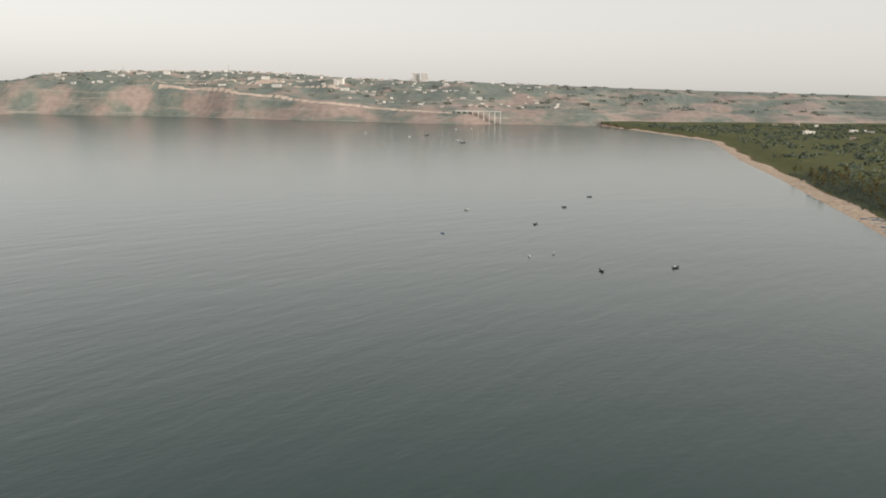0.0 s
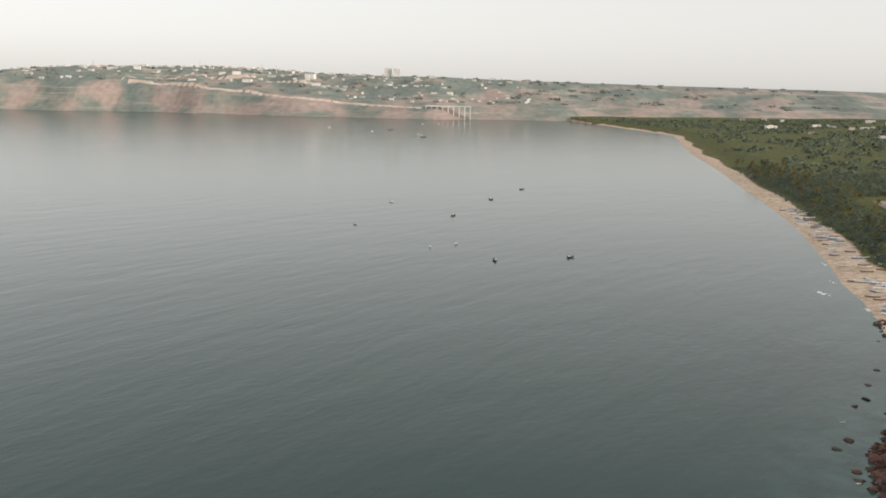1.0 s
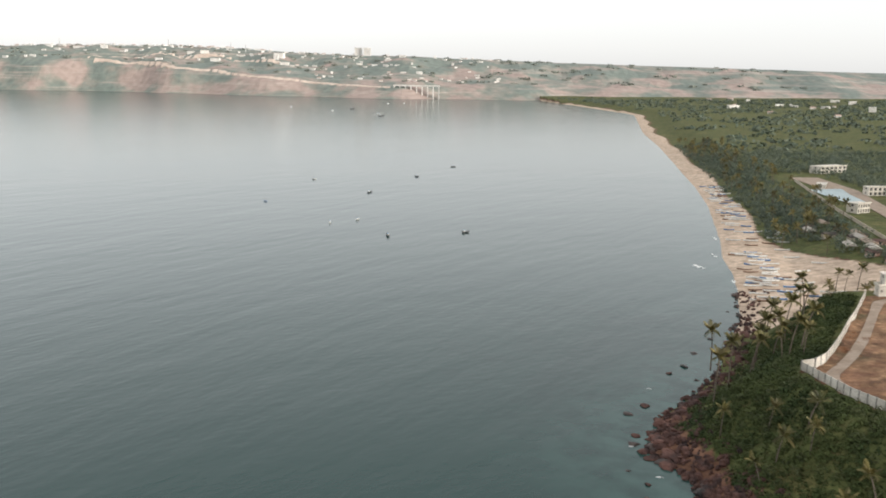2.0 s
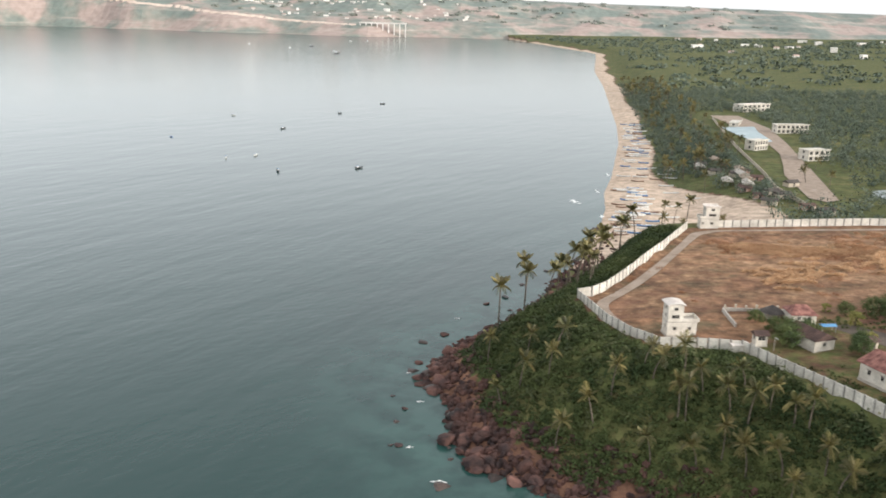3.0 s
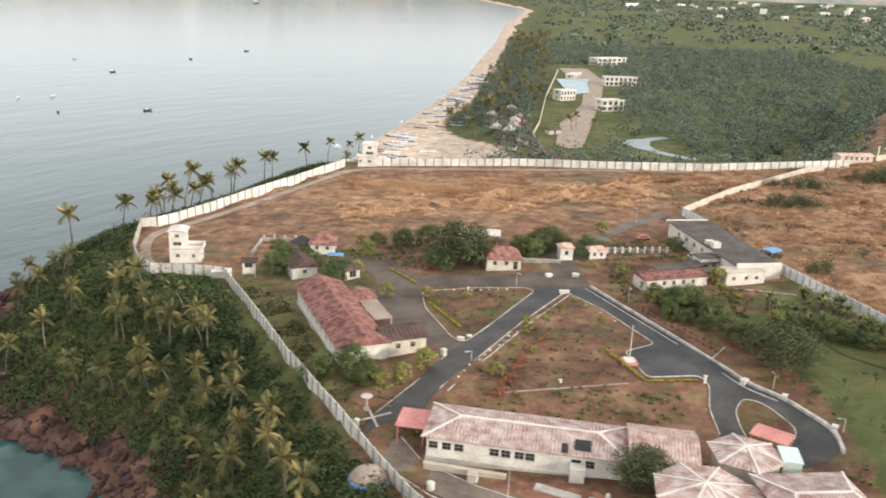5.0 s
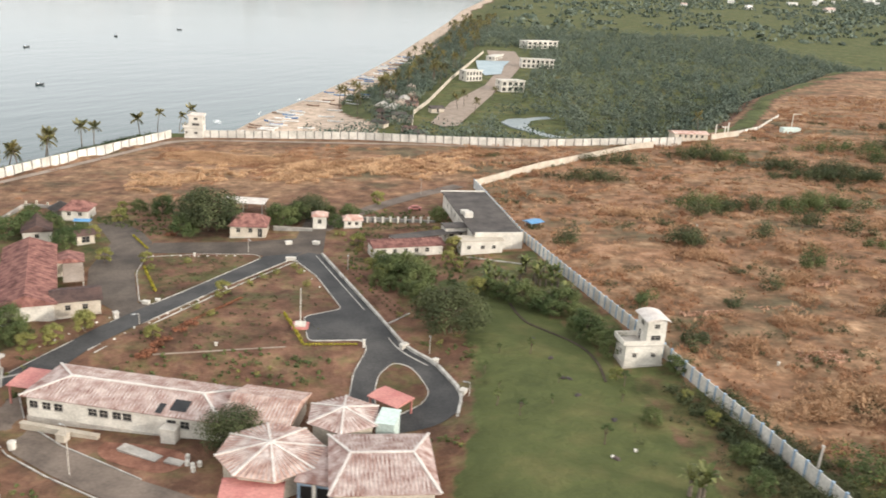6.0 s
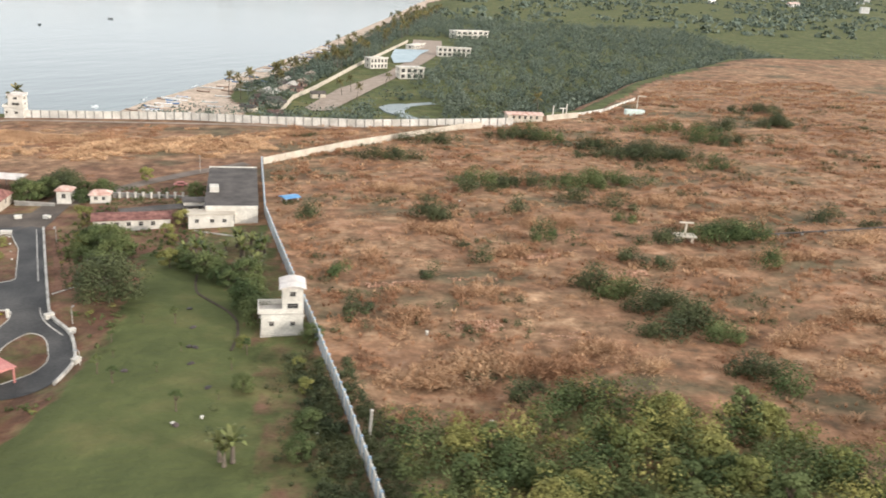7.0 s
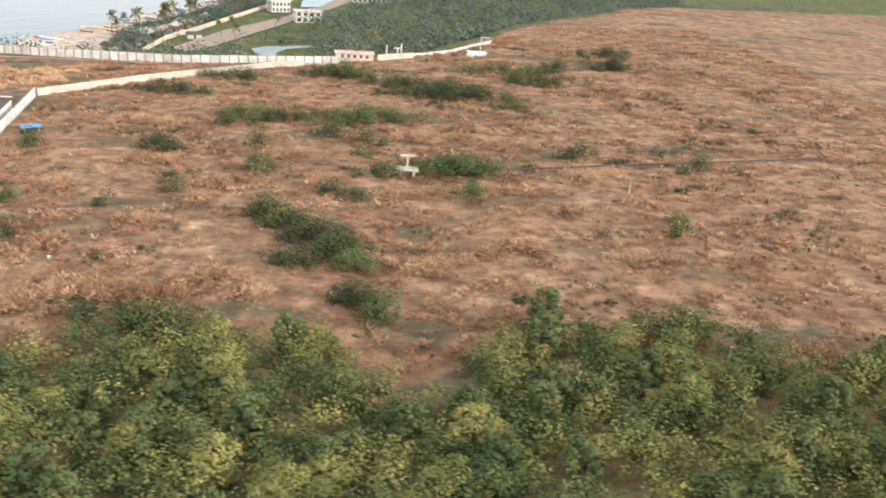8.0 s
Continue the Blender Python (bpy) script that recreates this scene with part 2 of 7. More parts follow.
    l.new(mix(even.outputs[0], mul.outputs[0], green.outputs[0]), p.inputs["Base Color"])
    b = n.new("ShaderNodeBump")
    b.inputs["Strength"].default_value, b.inputs["Distance"].default_value = 0.6, 0.25
    relief = n.new("ShaderNodeMath")
    relief.operation = "MULTIPLY_ADD"
    relief.inputs[1].default_value = 3.0
    l.new(noise_at(0.55, 3.0, (0.8, 1.2, 1.0)).outputs[0], relief.inputs[0])
    l.new(fine.outputs[0], relief.inputs[2])
    l.new(relief.outputs[0], b.inputs["Height"])
    l.new(b.outputs[0], p.inputs["Normal"])
    return m


def water_material():
    """Green-grey sea with wind ripples in two lengths; paler over the shallows."""
    m = bpy.data.materials.new("sea_water")
    m.use_nodes = True
    n, l = m.node_tree.nodes, m.node_tree.links
    p = n["Principled BSDF"]
    p.inputs["Roughness"].default_value, p.inputs["IOR"].default_value = 0.13, 1.33
    geo, zone = n.new("ShaderNodeNewGeometry"), n.new("ShaderNodeAttribute")
    zone.attribute_name = "shallow"
    x = n.new("ShaderNodeMix")
    x.data_type = "RGBA"
    x.inputs["A"].default_value, x.inputs["B"].default_value = (0.010, 0.039, 0.035, 1), (0.046, 0.104, 0.090, 1)
    # sand and weed on the bottom show through the shallows in patches
    reef, patch, both = n.new("ShaderNodeTexNoise"), n.new("ShaderNodeMapRange"), n.new("ShaderNodeMath")
    reef.inputs["Scale"].default_value, reef.inputs["Detail"].default_value = 0.16, 4.0
    l.new(geo.outputs["Position"], reef.inputs["Vector"])
    patch.inputs["From Min"].default_value, patch.inputs["From Max"].default_value = 0.36, 0.60
    patch.inputs["To Min"].default_value = 0.12
    l.new(reef.outputs[0], patch.inputs["Value"])
    both.operation = "MULTIPLY"
    l.new(zone.outputs["Fac"], both.inputs[0])
    l.new(patch.outputs[0], both.inputs[1])
    l.new(both.outputs[0], x.inputs["Factor"])
    l.new(x.outputs["Result"], p.inputs["Base Color"])
    total = None
    # broad patches, two swells that run aslant, and ripples: scale, height, length of the crests, their heading
    for scale, weight, crest, turn in ((0.012, 0.75, 1.6, 0.9), (0.04, 0.28, 1.8, 0.6), (0.105, 0.34, 4.5, 0.98), (0.24, 0.17, 3.0, 1.25), (0.55, 0.10, 2.0, 0.7)):
        mp, t, w = n.new("ShaderNodeMapping"), n.new("ShaderNodeTexNoise"), n.new("ShaderNodeMath")
        mp.vector_type = "TEXTURE"
        mp.inputs["Scale"].default_value, mp.inputs["Rotation"].default_value = (crest, 1, 1), (0, 0, turn)
        t.inputs["Scale"].default_value, t.inputs["Detail"].default_value = scale, 3.0
        w.operation = "MULTIPLY"
        w.inputs[1].default_value = weight
        l.new(geo.outputs["Position"], mp.inputs["Vector"])
        l.new(mp.outputs[0], t.inputs["Vector"])
        l.new(t.outputs[0], w.inputs[0])
        if total is None:
            total = w.outputs[0]
        else:
            s = n.new("ShaderNodeMath")
            l.new(total, s.inputs[0])
            l.new(w.outputs[0], s.inputs[1])
            total = s.outputs[0]
    b = n.new("ShaderNodeBump")
    b.inputs["Strength"].default_value, b.inputs["Distance"].default_value = 0.28, 1.6
    l.new(total, b.inputs["Height"])
    l.new(b.outputs[0], p.inputs["Normal"])
    return m


def cliff_material():
    """Far red earth slopes under thin green scrub; their colours are paled to imitate haze."""
    m = mat("haze_paled_red_cliff_and_scrub", (0.185, 0.215, 0.190), (0.365, 0.290, 0.255), 0.0085, 0.95, 0.05, 0.4, 3.0)
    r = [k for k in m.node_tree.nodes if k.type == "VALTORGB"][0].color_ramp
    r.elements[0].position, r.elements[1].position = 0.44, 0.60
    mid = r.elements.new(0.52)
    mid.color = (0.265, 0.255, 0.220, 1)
    # scrub takes over on the gentler upper slopes
    n, l = m.node_tree.nodes, m.node_tree.links
    geo = [k for k in n if k.type == "NEW_GEOMETRY"][0]
    ramp = [k for k in n if k.type == "VALTORGB"][0]
    split, span, add = n.new("ShaderNodeSeparateXYZ"), n.new("ShaderNodeMapRange"), n.new("ShaderNodeMath")
    l.new(geo.outputs["Position"], split.inputs[0])
    l.new(split.outputs[2], span.inputs["Value"])
    span.inputs["From Min"].default_value, span.inputs["From Max"].default_value = 30.0, 100.0
    span.inputs["To Min"].default_value, span.inputs["To Max"].default_value = 0.045, -0.05
    old = ramp.inputs[0].links[0].from_socket
    l.new(old, add.inputs[0])
    l.new(span.outputs[0], add.inputs[1])
    l.new(add.outputs[0], ramp.inputs[0])
    # pale terraces and cuttings that follow the contours
    mp, strata, cut, blend = n.new("ShaderNodeMapping"), n.new("ShaderNodeTexNoise"), n.new("ShaderNodeMapRange"), n.new("ShaderNodeMix")
    mp.inputs["Scale"].default_value = (0.0035, 0.0015, 0.075)
    strata.inputs["Scale"].default_value, strata.inputs["Detail"].default_value = 1.0, 5.0
    l.new(geo.outputs["Position"], mp.inputs["Vector"])
    l.new(mp.outputs[0], strata.inputs["Vector"])
    cut.inputs["From Min"].default_value, cut.inputs["From Max"].default_value = 0.56, 0.66
    cut.inputs["To Max"].default_value = 0.55
    l.new(strata.outputs[0], cut.inputs["Value"])
    blend.data_type = "RGBA"
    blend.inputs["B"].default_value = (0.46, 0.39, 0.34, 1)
    l.new(cut.outputs[0], blend.inputs["Factor"])
    l.new(ramp.outputs[0], blend.inputs["A"])
    mul = [k for k in n if k.type == "VECT_MATH"][0]
    l.new(blend.outputs["Result"], mul.inputs[0])
    return m


GROUND, WATER, CLIFF = ground_material(), water_material(), cliff_material()


# ---------------------------------------------------------------- building helpers
def quick_mesh(name, verts, faces, material):
    me = bpy.data.meshes.new(name)
    me.from_pydata([tuple(v) for v in verts], [], [tuple(f) for f in faces])
    me.materials.append(material)
    me.update()
    return me


def quads_mesh(name, verts, material):
    """A mesh of loose quads from an array (count, 4, 3)."""
    me = bpy.data.meshes.new(name)
    v = np.asarray(verts, dtype=np.float32).reshape(-1, 3)
    k = len(v) // 4
    me.vertices.add(len(v))
    me.vertices.foreach_set("co", v.ravel())
    me.loops.add(len(v))
    me.loops.foreach_set("vertex_index", np.arange(len(v), dtype=np.int32))
    me.polygons.add(k)
    me.polygons.foreach_set("loop_start", np.arange(0, 4 * k, 4, dtype=np.int32))
    me.materials.append(material)
    me.update(calc_edges=True)
    return me


def bm_mesh(name, bm, material):
    me = bpy.data.meshes.new(name)
    bmesh.ops.recalc_face_normals(bm, faces=bm.faces)
    bm.to_mesh(me)
    bm.free()
    me.materials.append(material)
    return me


def part(name, data, material, parent, label=""):
    """Link a bmesh or a mesh as one object under a thing or a part."""
    me = data if isinstance(data, bpy.types.Mesh) else bm_mesh(name, data, material)
    ob = new(name, me)
    ob.parent = parent
    if label:
        ob["label"] = label
    return ob


def thing(name, x, y, z, turn=0.0, label="", category="", group="", kind=""):
    """An Empty at a thing's base; turn in degrees."""
    ob = new(name)
    ob.empty_display_size = 0.3
    ob.matrix_world = pose(x, y, z, 0, 0, turn)
    return tagged(ob, label, category, group, kind)


def box(bm, x0, y0, z0, x1, y1, z1, bevel=0.0):
    """A box by its two corners."""
    m = Matrix.LocRotScale(((x0 + x1) / 2, (y0 + y1) / 2, (z0 + z1) / 2), None, (abs(x1 - x0), abs(y1 - y0), abs(z1 - z0)))
    made = bmesh.ops.create_cube(bm, size=1, matrix=m)
    if bevel:
        edges = {e for v in made["verts"] for e in v.link_edges}
        bmesh.ops.bevel(bm, geom=list(edges), offset=bevel, segments=1, affect="EDGES")
    return bm


def boxes(*list_of):
    bm = bmesh.new()
    for b in list_of:
        box(bm, *b)
    return bm


def post(bm, x, y, z0, z1, r0, r1=None, seg=8):
    bmesh.ops.create_cone(bm, cap_ends=True, segments=seg, radius1=r0, radius2=r0 if r1 is None else r1, depth=z1 - z0,
                          matrix=Matrix.Translation((x, y, (z0 + z1) / 2)))
    return bm


def solid(bm, outline, z0, z1):
    """A slab over a plan outline."""
    low = [bm.verts.new((x, y, z0)) for x, y in outline]
    top = [bm.verts.new((x, y, z1)) for x, y in outline]
    bm.faces.new(top)
    bm.faces.new(low[::-1])
    k = len(outline)
    for i in range(k):
        bm.faces.new((low[i], low[(i + 1) % k], top[(i + 1) % k], top[i]))
    return bm


def pitched(bm, w, d, z, rise, over=0.25, thick=0.10, hip=0.0):
    """A pitched roof over a plan w by d, centred, ridge along x; hip: how far the ridge stops short of the ends."""
    x, y, r = w / 2 + over, d / 2 + over, w / 2 + over - hip
    drop = rise * over / (d / 2)
    for lift in (0.0,):
        a = [bm.verts.new(c) for c in ((-x, -y, z - drop), (x, -y, z - drop), (x, y, z - drop), (-x, y, z - drop), (-r, 0, z + rise), (r, 0, z + rise))]
        b = [bm.verts.new((v.co.x, v.co.y, v.co.z - thick)) for v in a]
        bm.faces.new((a[0], a[1], a[5], a[4]))
        bm.faces.new((a[2], a[3], a[4], a[5]))
        bm.faces.new((a[1], a[2], a[5]))
        bm.faces.new((a[3], a[0], a[4]))
        bm.faces.new((b[3], b[2], b[1], b[0]))
        for i in range(4):
            bm.faces.new((a[i], b[i], b[(i + 1) % 4], a[(i + 1) % 4]))
    return bm


def strip(bm, line, width, z_at, lift0, lift1):
    """A raised band along a plan line, on the ground."""
    pts = [Vector(q) for q in line]
    left, right = [], []
    for i, q in enumerate(pts):
        a, b = pts[max(0, i - 1)], pts[min(len(pts) - 1, i + 1)]
        t = (b - a).normalized()
        s = Vector((-t.y, t.x)) * width / 2
        left.append(q + s)
        right.append(q - s)
    rows = []
    for side, up in ((left, lift0), (left, lift1), (right, lift1), (right, lift0)):
        rows.append([bm.verts.new((q.x, q.y, z_at(q.x, q.y) + up)) for q in side])
    for a, b in zip(rows, rows[1:]):
        for i in range(len(pts) - 1):
            bm.faces.new((a[i], a[i + 1], b[i + 1], b[i]))
    for i in (0, -1):
        bm.faces.new([r[i] for r in rows])
    return bm


def rounded(line, cut=1.2, steps=5):
    """A plan line with its inner corners rounded."""
    out = [Vector(line[0])]
    for a, b, c in zip(line, line[1:], line[2:]):
        a, b, c = Vector(a), Vector(b), Vector(c)
        k0, k1 = min(cut, (a - b).length * 0.45), min(cut, (c - b).length * 0.45)
        p, q = b + (a - b).normalized() * k0, b + (c - b).normalized() * k1
        for i in range(steps + 1):
            t = i / steps
            out.append(p * (1 - t) ** 2 + b * 2 * t * (1 - t) + q * t * t)
    return [tuple(v) for v in out] + [tuple(line[-1])]


# ---------------------------------------------------------------- the lie of the land
from mathutils.geometry import tessellate_polygon

COAST = [(172, -400), (168, 0), (171, 60), (166, 84), (152, 103), (138, 110), (124, 121), (119, 133), (119.5, 142), (114, 156),
         (120, 172), (130.5, 186), (140, 200.5), (149, 225), (159.5, 247.6), (170, 285), (176, 310), (181, 342), (191, 380), (214, 485),
         (228, 566), (278, 912), (307, 1145), (400, 1700), (330, 2300)]
RIM = [(60, 150), (141, 168), (178, 216), (240, 213), (300, 212), (331, 233), (362, 290), (420, 360), (900, 600)]


def along(x, y, line):
    """Distance to a plan line, positive on its right-hand side."""
    best, side = np.full(x.shape, 1e9), np.ones(x.shape)
    for (ax, ay), (bx, by) in zip(line, line[1:]):
        dx, dy = bx - ax, by - ay
        k = np.clip(((x - ax) * dx + (y - ay) * dy) / (dx * dx + dy * dy), 0, 1)
        d = np.hypot(x - ax - k * dx, y - ay - k * dy)
        near = d < best - 1e-9
        best = np.where(near, d, best)
        side = np.where(near, np.where(dx * (y - ay) - dy * (x - ax) < 0, 1.0, -1.0), side)
    return best * side


def ease(a, b, v):
    k = np.clip((v - a) / (b - a), 0, 1)
    return k * k * (3 - 2 * k)


def heights(x, y):
    x, y = np.asarray(x, float), np.asarray(y, float)
    d, n = along(x, y, COAST), -along(x, y, RIM)
    top = 16 + np.where(x > 160, 0.047, 0.08) * (np.minimum(x, 420) - 160)
    top = top - (2.0 * (1 - ease(237, 246, x)) + 0.5) * (1 - ease(78, 99, y))
    slope = 1.6 * ease(0, 4, d) + (top - 1.6) * ease(1.5, 24, d)
    low = np.minimum(1.5, d * 0.12) + 6.5 * ease(22, 60, d) + 0.012 * np.maximum(0, d - 60)
    k = ease(1.5, 34, n)
    h = slope * (1 - k) + low * k
    return np.where(d < 0, np.maximum(-4, d * 0.33), h)


def ground_z(x, y):
    return float(heights(np.array([x]), np.array([y]))[0])


def inside(x, y, outline):
    hit = np.zeros(np.shape(x), bool)
    for (ax, ay), (bx, by) in zip(outline, outline[1:] + outline[:1]):
        if ay != by:
            hit ^= ((ay > y) != (by > y)) & (x < (bx - ax) * (y - ay) / (by - ay) + ax)
    return hit


INNER_WALL = [(143.7, 161.5), (146.8, 147), (149.6, 140), (153.2, 134.6), (159.1, 133.4), (165.8, 131.6), (174.3, 113.5), (180, 101.5), (187.6, 88.4), (191.4, 81.6), (196.1, 72.8), (202, 64), (206.5, 54), (208, 38)]
OUTER_W = [(143.7, 161.6), (146.6, 162.4), (150.0, 165.6), (153.4, 170.6), (157.6, 177.2), (163.2, 186.9), (168.4, 195.2), (174.2, 205.4), (178.6, 213.2)]
EAST_WALL = [(249.4, 166), (254.6, 133), (259.1, 114.9), (263.1, 99.5), (266.1, 88.6), (268.3, 80), (270.6, 71), (272.9, 61), (276, 47)]
LAWN = [(241, 115), (243.5, 101.7), (244.6, 88), (243.2, 76), (240.5, 66), (240, 40), (266, 40), (263.5, 60), (261.5, 76), (259.5, 86), (256.5, 97), (249.5, 109)]
YARD = [(166, 131), (188, 84), (197, 68), (240, 60), (244, 88), (243, 114), (254, 132), (248, 160), (238, 152), (200, 150), (172, 142)]


def zones(x, y):
    """Weights of green grass, sand and dry grass."""
    d, n = along(x, y, COAST), -along(x, y, RIM)
    out = np.zeros((*x.shape, 4), np.float32)
    out[..., 3] = 1
    grove = ~inside(x, y, INNER_WALL + [(700, 38), (700, 480), (420, 360), (362, 290), (331, 233), (300, 212), (182, 214)] + OUTER_W[::-1]) & (n < 6)
    east = (along(x, y, EAST_WALL) < 0)
    field = (n < 8) & ~grove
    out[..., 2] = np.where(field, 0.85, 0)
    seaward = field & (y > 148) & (x < 256) & ~east
    out[..., 2] = np.where(seaward, 0.52 + 0.48 * np.exp(-((x - 212) / 34) ** 2 - ((y - 186) / 14) ** 2), out[..., 2])
    yard, lawn = inside(x, y, YARD), inside(x, y, LAWN)
    out[..., 2] = np.where(yard, 0.42, out[..., 2])
    out[..., 0] = np.where(grove & (d > 6), 0.72, 0)
    out[..., 0] = np.where(yard, np.where(x < 190, 0.54, 0.36), out[..., 0])
    spare = field & ~yard & ~lawn & (x > 180) & (x < 292) & (y < 128) & ~east
    out[..., 2] = np.where(spare, 0.42, out[..., 2])
    out[..., 0] = np.where(spare, np.where(x > 243, 0.56, 0.50), out[..., 0])
    out[..., 0] = np.where(lawn, 1.0, out[..., 0])
    north = ease(4, 16, n)
    beach = np.where(y > 232, 1 - ease(0, 12, d - (10 + 3 * np.sin(y / 31) + 40 * (1 - ease(270, 400, y)))), 0)
    out[..., 0] = np.maximum(out[..., 0], np.where(n > 3, 0.70 * north, 0))
    out[..., 1] = np.where(n > 6, beach, 0)
    out[..., 0] = np.where(out[..., 1] > 0.5, 0, out[..., 0])
    wood = (y < 68 + 3.5 * np.sin(x / 6.5) + 2 * np.sin(x / 2.7) - 6 * np.exp(-((x - 317) / 4.0) ** 2)) & (along(x, y, EAST_WALL) < -2)
    out[..., 0] = np.where(wood, 0.55, out[..., 0])
    south = y < 40
    out[..., 0] = np.where(south, 0.52, out[..., 0])
    out[..., 2] = np.where(south, 0.5, out[..., 2])
    return out


def grid_sheet(name, xs, ys, z, material, attribute=None, values=None):
    X, Y = np.meshgrid(xs, ys, indexing="ij")
    a, b = len(xs), len(ys)
    me = bpy.data.meshes.new(name)
    me.vertices.add(a * b)
    me.vertices.foreach_set("co", np.stack([X, Y, z], -1).astype(np.float32).ravel())
    i = np.arange(a * b).reshape(a, b)
    q = np.stack([i[:-1, :-1], i[1:, :-1], i[1:, 1:], i[:-1, 1:]], -1).reshape(-1, 4).astype(np.int32)
    me.loops.add(q.size)
    me.loops.foreach_set("vertex_index", q.ravel())
    me.polygons.add(len(q))
    me.polygons.foreach_set("loop_start", np.arange(0, q.size, 4, dtype=np.int32))
    me.polygons.foreach_set("use_smooth", np.ones(len(q), bool))
    me.materials.append(material)
    me.update(calc_edges=True)
    if attribute:
        if values.ndim == 3:
            me.attributes.new(attribute, "FLOAT_COLOR", "POINT").data.foreach_set("color", values.astype(np.float32).ravel())
        else:
            me.attributes.new(attribute, "FLOAT", "POINT").data.foreach_set("value", values.astype(np.float32).ravel())
    return new(name, me)


def bumps(x, y, seed, waves):
    """Smooth unevenness from a few sine waves: (length, height) each."""
    rng = np.random.default_rng(seed)
    out = np.zeros(np.shape(x))
    for length, tall in waves:
        for _ in range(4):
            a, ph = rng.uniform(0, 6.28), rng.uniform(0, 6.28)
            k = 6.28 / (length * rng.uniform(0.7, 1.4))
            out += tall * 0.5 * np.sin(k * (np.cos(a) * x + np.sin(a) * y) + ph)
    return out


xs = np.concatenate([np.arange(92, 385, 1.3), 385 * np.geomspace(1.005, 6.5, 60)])
ys = np.concatenate([np.arange(-400, 36, 12), np.arange(36, 245, 1.3), np.arange(246, 700, 5), np.geomspace(705, 2900, 40)])
GX, GY = np.meshgrid(xs, ys, indexing="ij")
gz = heights(GX, GY)
n_field = -along(GX, GY, RIM)
rough = np.where((along(GX, GY, EAST_WALL) < -1.5) & (n_field < 20), 1.0, 0.0)
gz = gz + rough * bumps(GX, GY, 3, ((30, 0.20), (9, 0.06), (4, 0.05)))
shore = along(GX, GY, COAST)
gz = gz + np.where((shore > 2) & (shore < 30) & (n_field < 4), 1, 0) * bumps(GX, GY, 5, ((8, 0.25), (3.5, 0.15)))
tagged(grid_sheet("ground", xs, ys, gz, GROUND, "zone", zones(GX, GY)), "red soil and dry grass headland with a sandy beach", "ground", kind="structure")

wx = np.concatenate([-np.geomspace(9000, 20, 40), np.arange(0, 100, 10), np.arange(100, 260, 2.5), np.geomspace(262, 3000, 30)])
wy = np.concatenate([np.arange(-1500, 60, 60), np.arange(60, 420, 2.5), np.geomspace(423, 9000, 60)])
WX, WY = np.meshgrid(wx, wy, indexing="ij")
sd = along(WX, WY, COAST)
shal = np.clip(1 - np.abs(sd) / 30, 0, 1) ** 1.3 * np.where(WY < 215, 1.0, 0.35)
tagged(grid_sheet("water", wx, wy, np.zeros(WX.shape), WATER, "shallow", shal), "calm grey-green sea with small wind ripples", "sea", kind="structure")

# far shore across the bay
TOPS = [(-3600, 60), (-2300, 108), (-1849, 113), (-1746, 118), (-1701, 136), (-1574, 147), (-1440, 153), (-1010, 159), (-800, 153), (-710, 149), (-547, 138), (-384, 134), (-135, 131), (300, 122), (1500, 105), (2600, 90)]
SHORE = [(-3600, 2760), (-1568, 2660), (-1039, 2698), (-474, 2560), (-98, 2470), (141, 2590), (600, 2640), (2600, 2700)]
fx = np.linspace(-3600, 2600, 260)
fv = np.array([0, 12, 40, 80, 130, 190, 260, 340, 430, 540, 700, 900, 1200])
FX, FV = np.meshgrid(fx, fv, indexing="ij")
f_top = np.interp(FX, [p[0] for p in TOPS], [p[1] for p in TOPS])
f_line = np.interp(FX, [p[0] for p in SHORE], [p[1] for p in SHORE]) + bumps(FX, FV * 0, 8, ((420, 26), (150, 10)))
steep = np.interp(FX, [-3600, -1000, -300, 2600], [0.70, 0.62, 0.30, 0.25])
rise = steep * ease(0, 120, FV) + (1 - steep) * ease(60, 620, FV)
f_z = f_top * rise * (1 + 0.10 * bumps(FX, FV * 2, 11, ((160, 0.5), (60, 0.4))) * (FV < 500)) - 1.0 * (FV == 0)
far_land = bpy.data.meshes.new("far_headland")
FY = f_line + FV
i = np.arange(FX.size).reshape(FX.shape)
q = np.stack([i[:-1, :-1], i[1:, :-1], i[1:, 1:], i[:-1, 1:]], -1).reshape(-1, 4)
far_land.from_pydata(np.stack([FX, FY, f_z], -1).reshape(-1, 3).tolist(), [], q.tolist())
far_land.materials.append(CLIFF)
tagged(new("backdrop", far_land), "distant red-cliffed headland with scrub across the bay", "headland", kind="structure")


def far_z(x, v):
    """Height of the far shore v metres behind its waterline, and the y there."""
    j = int(np.argmin(np.abs(fx - x)))
    return float(np.interp(v, fv, f_z[j])), float(np.interp(v, fv, FY[j]))


# ---------------------------------------------------------------- roads and kerbs
def flat_z(x, y):
    return 16 + 0.047 * (x - 160)


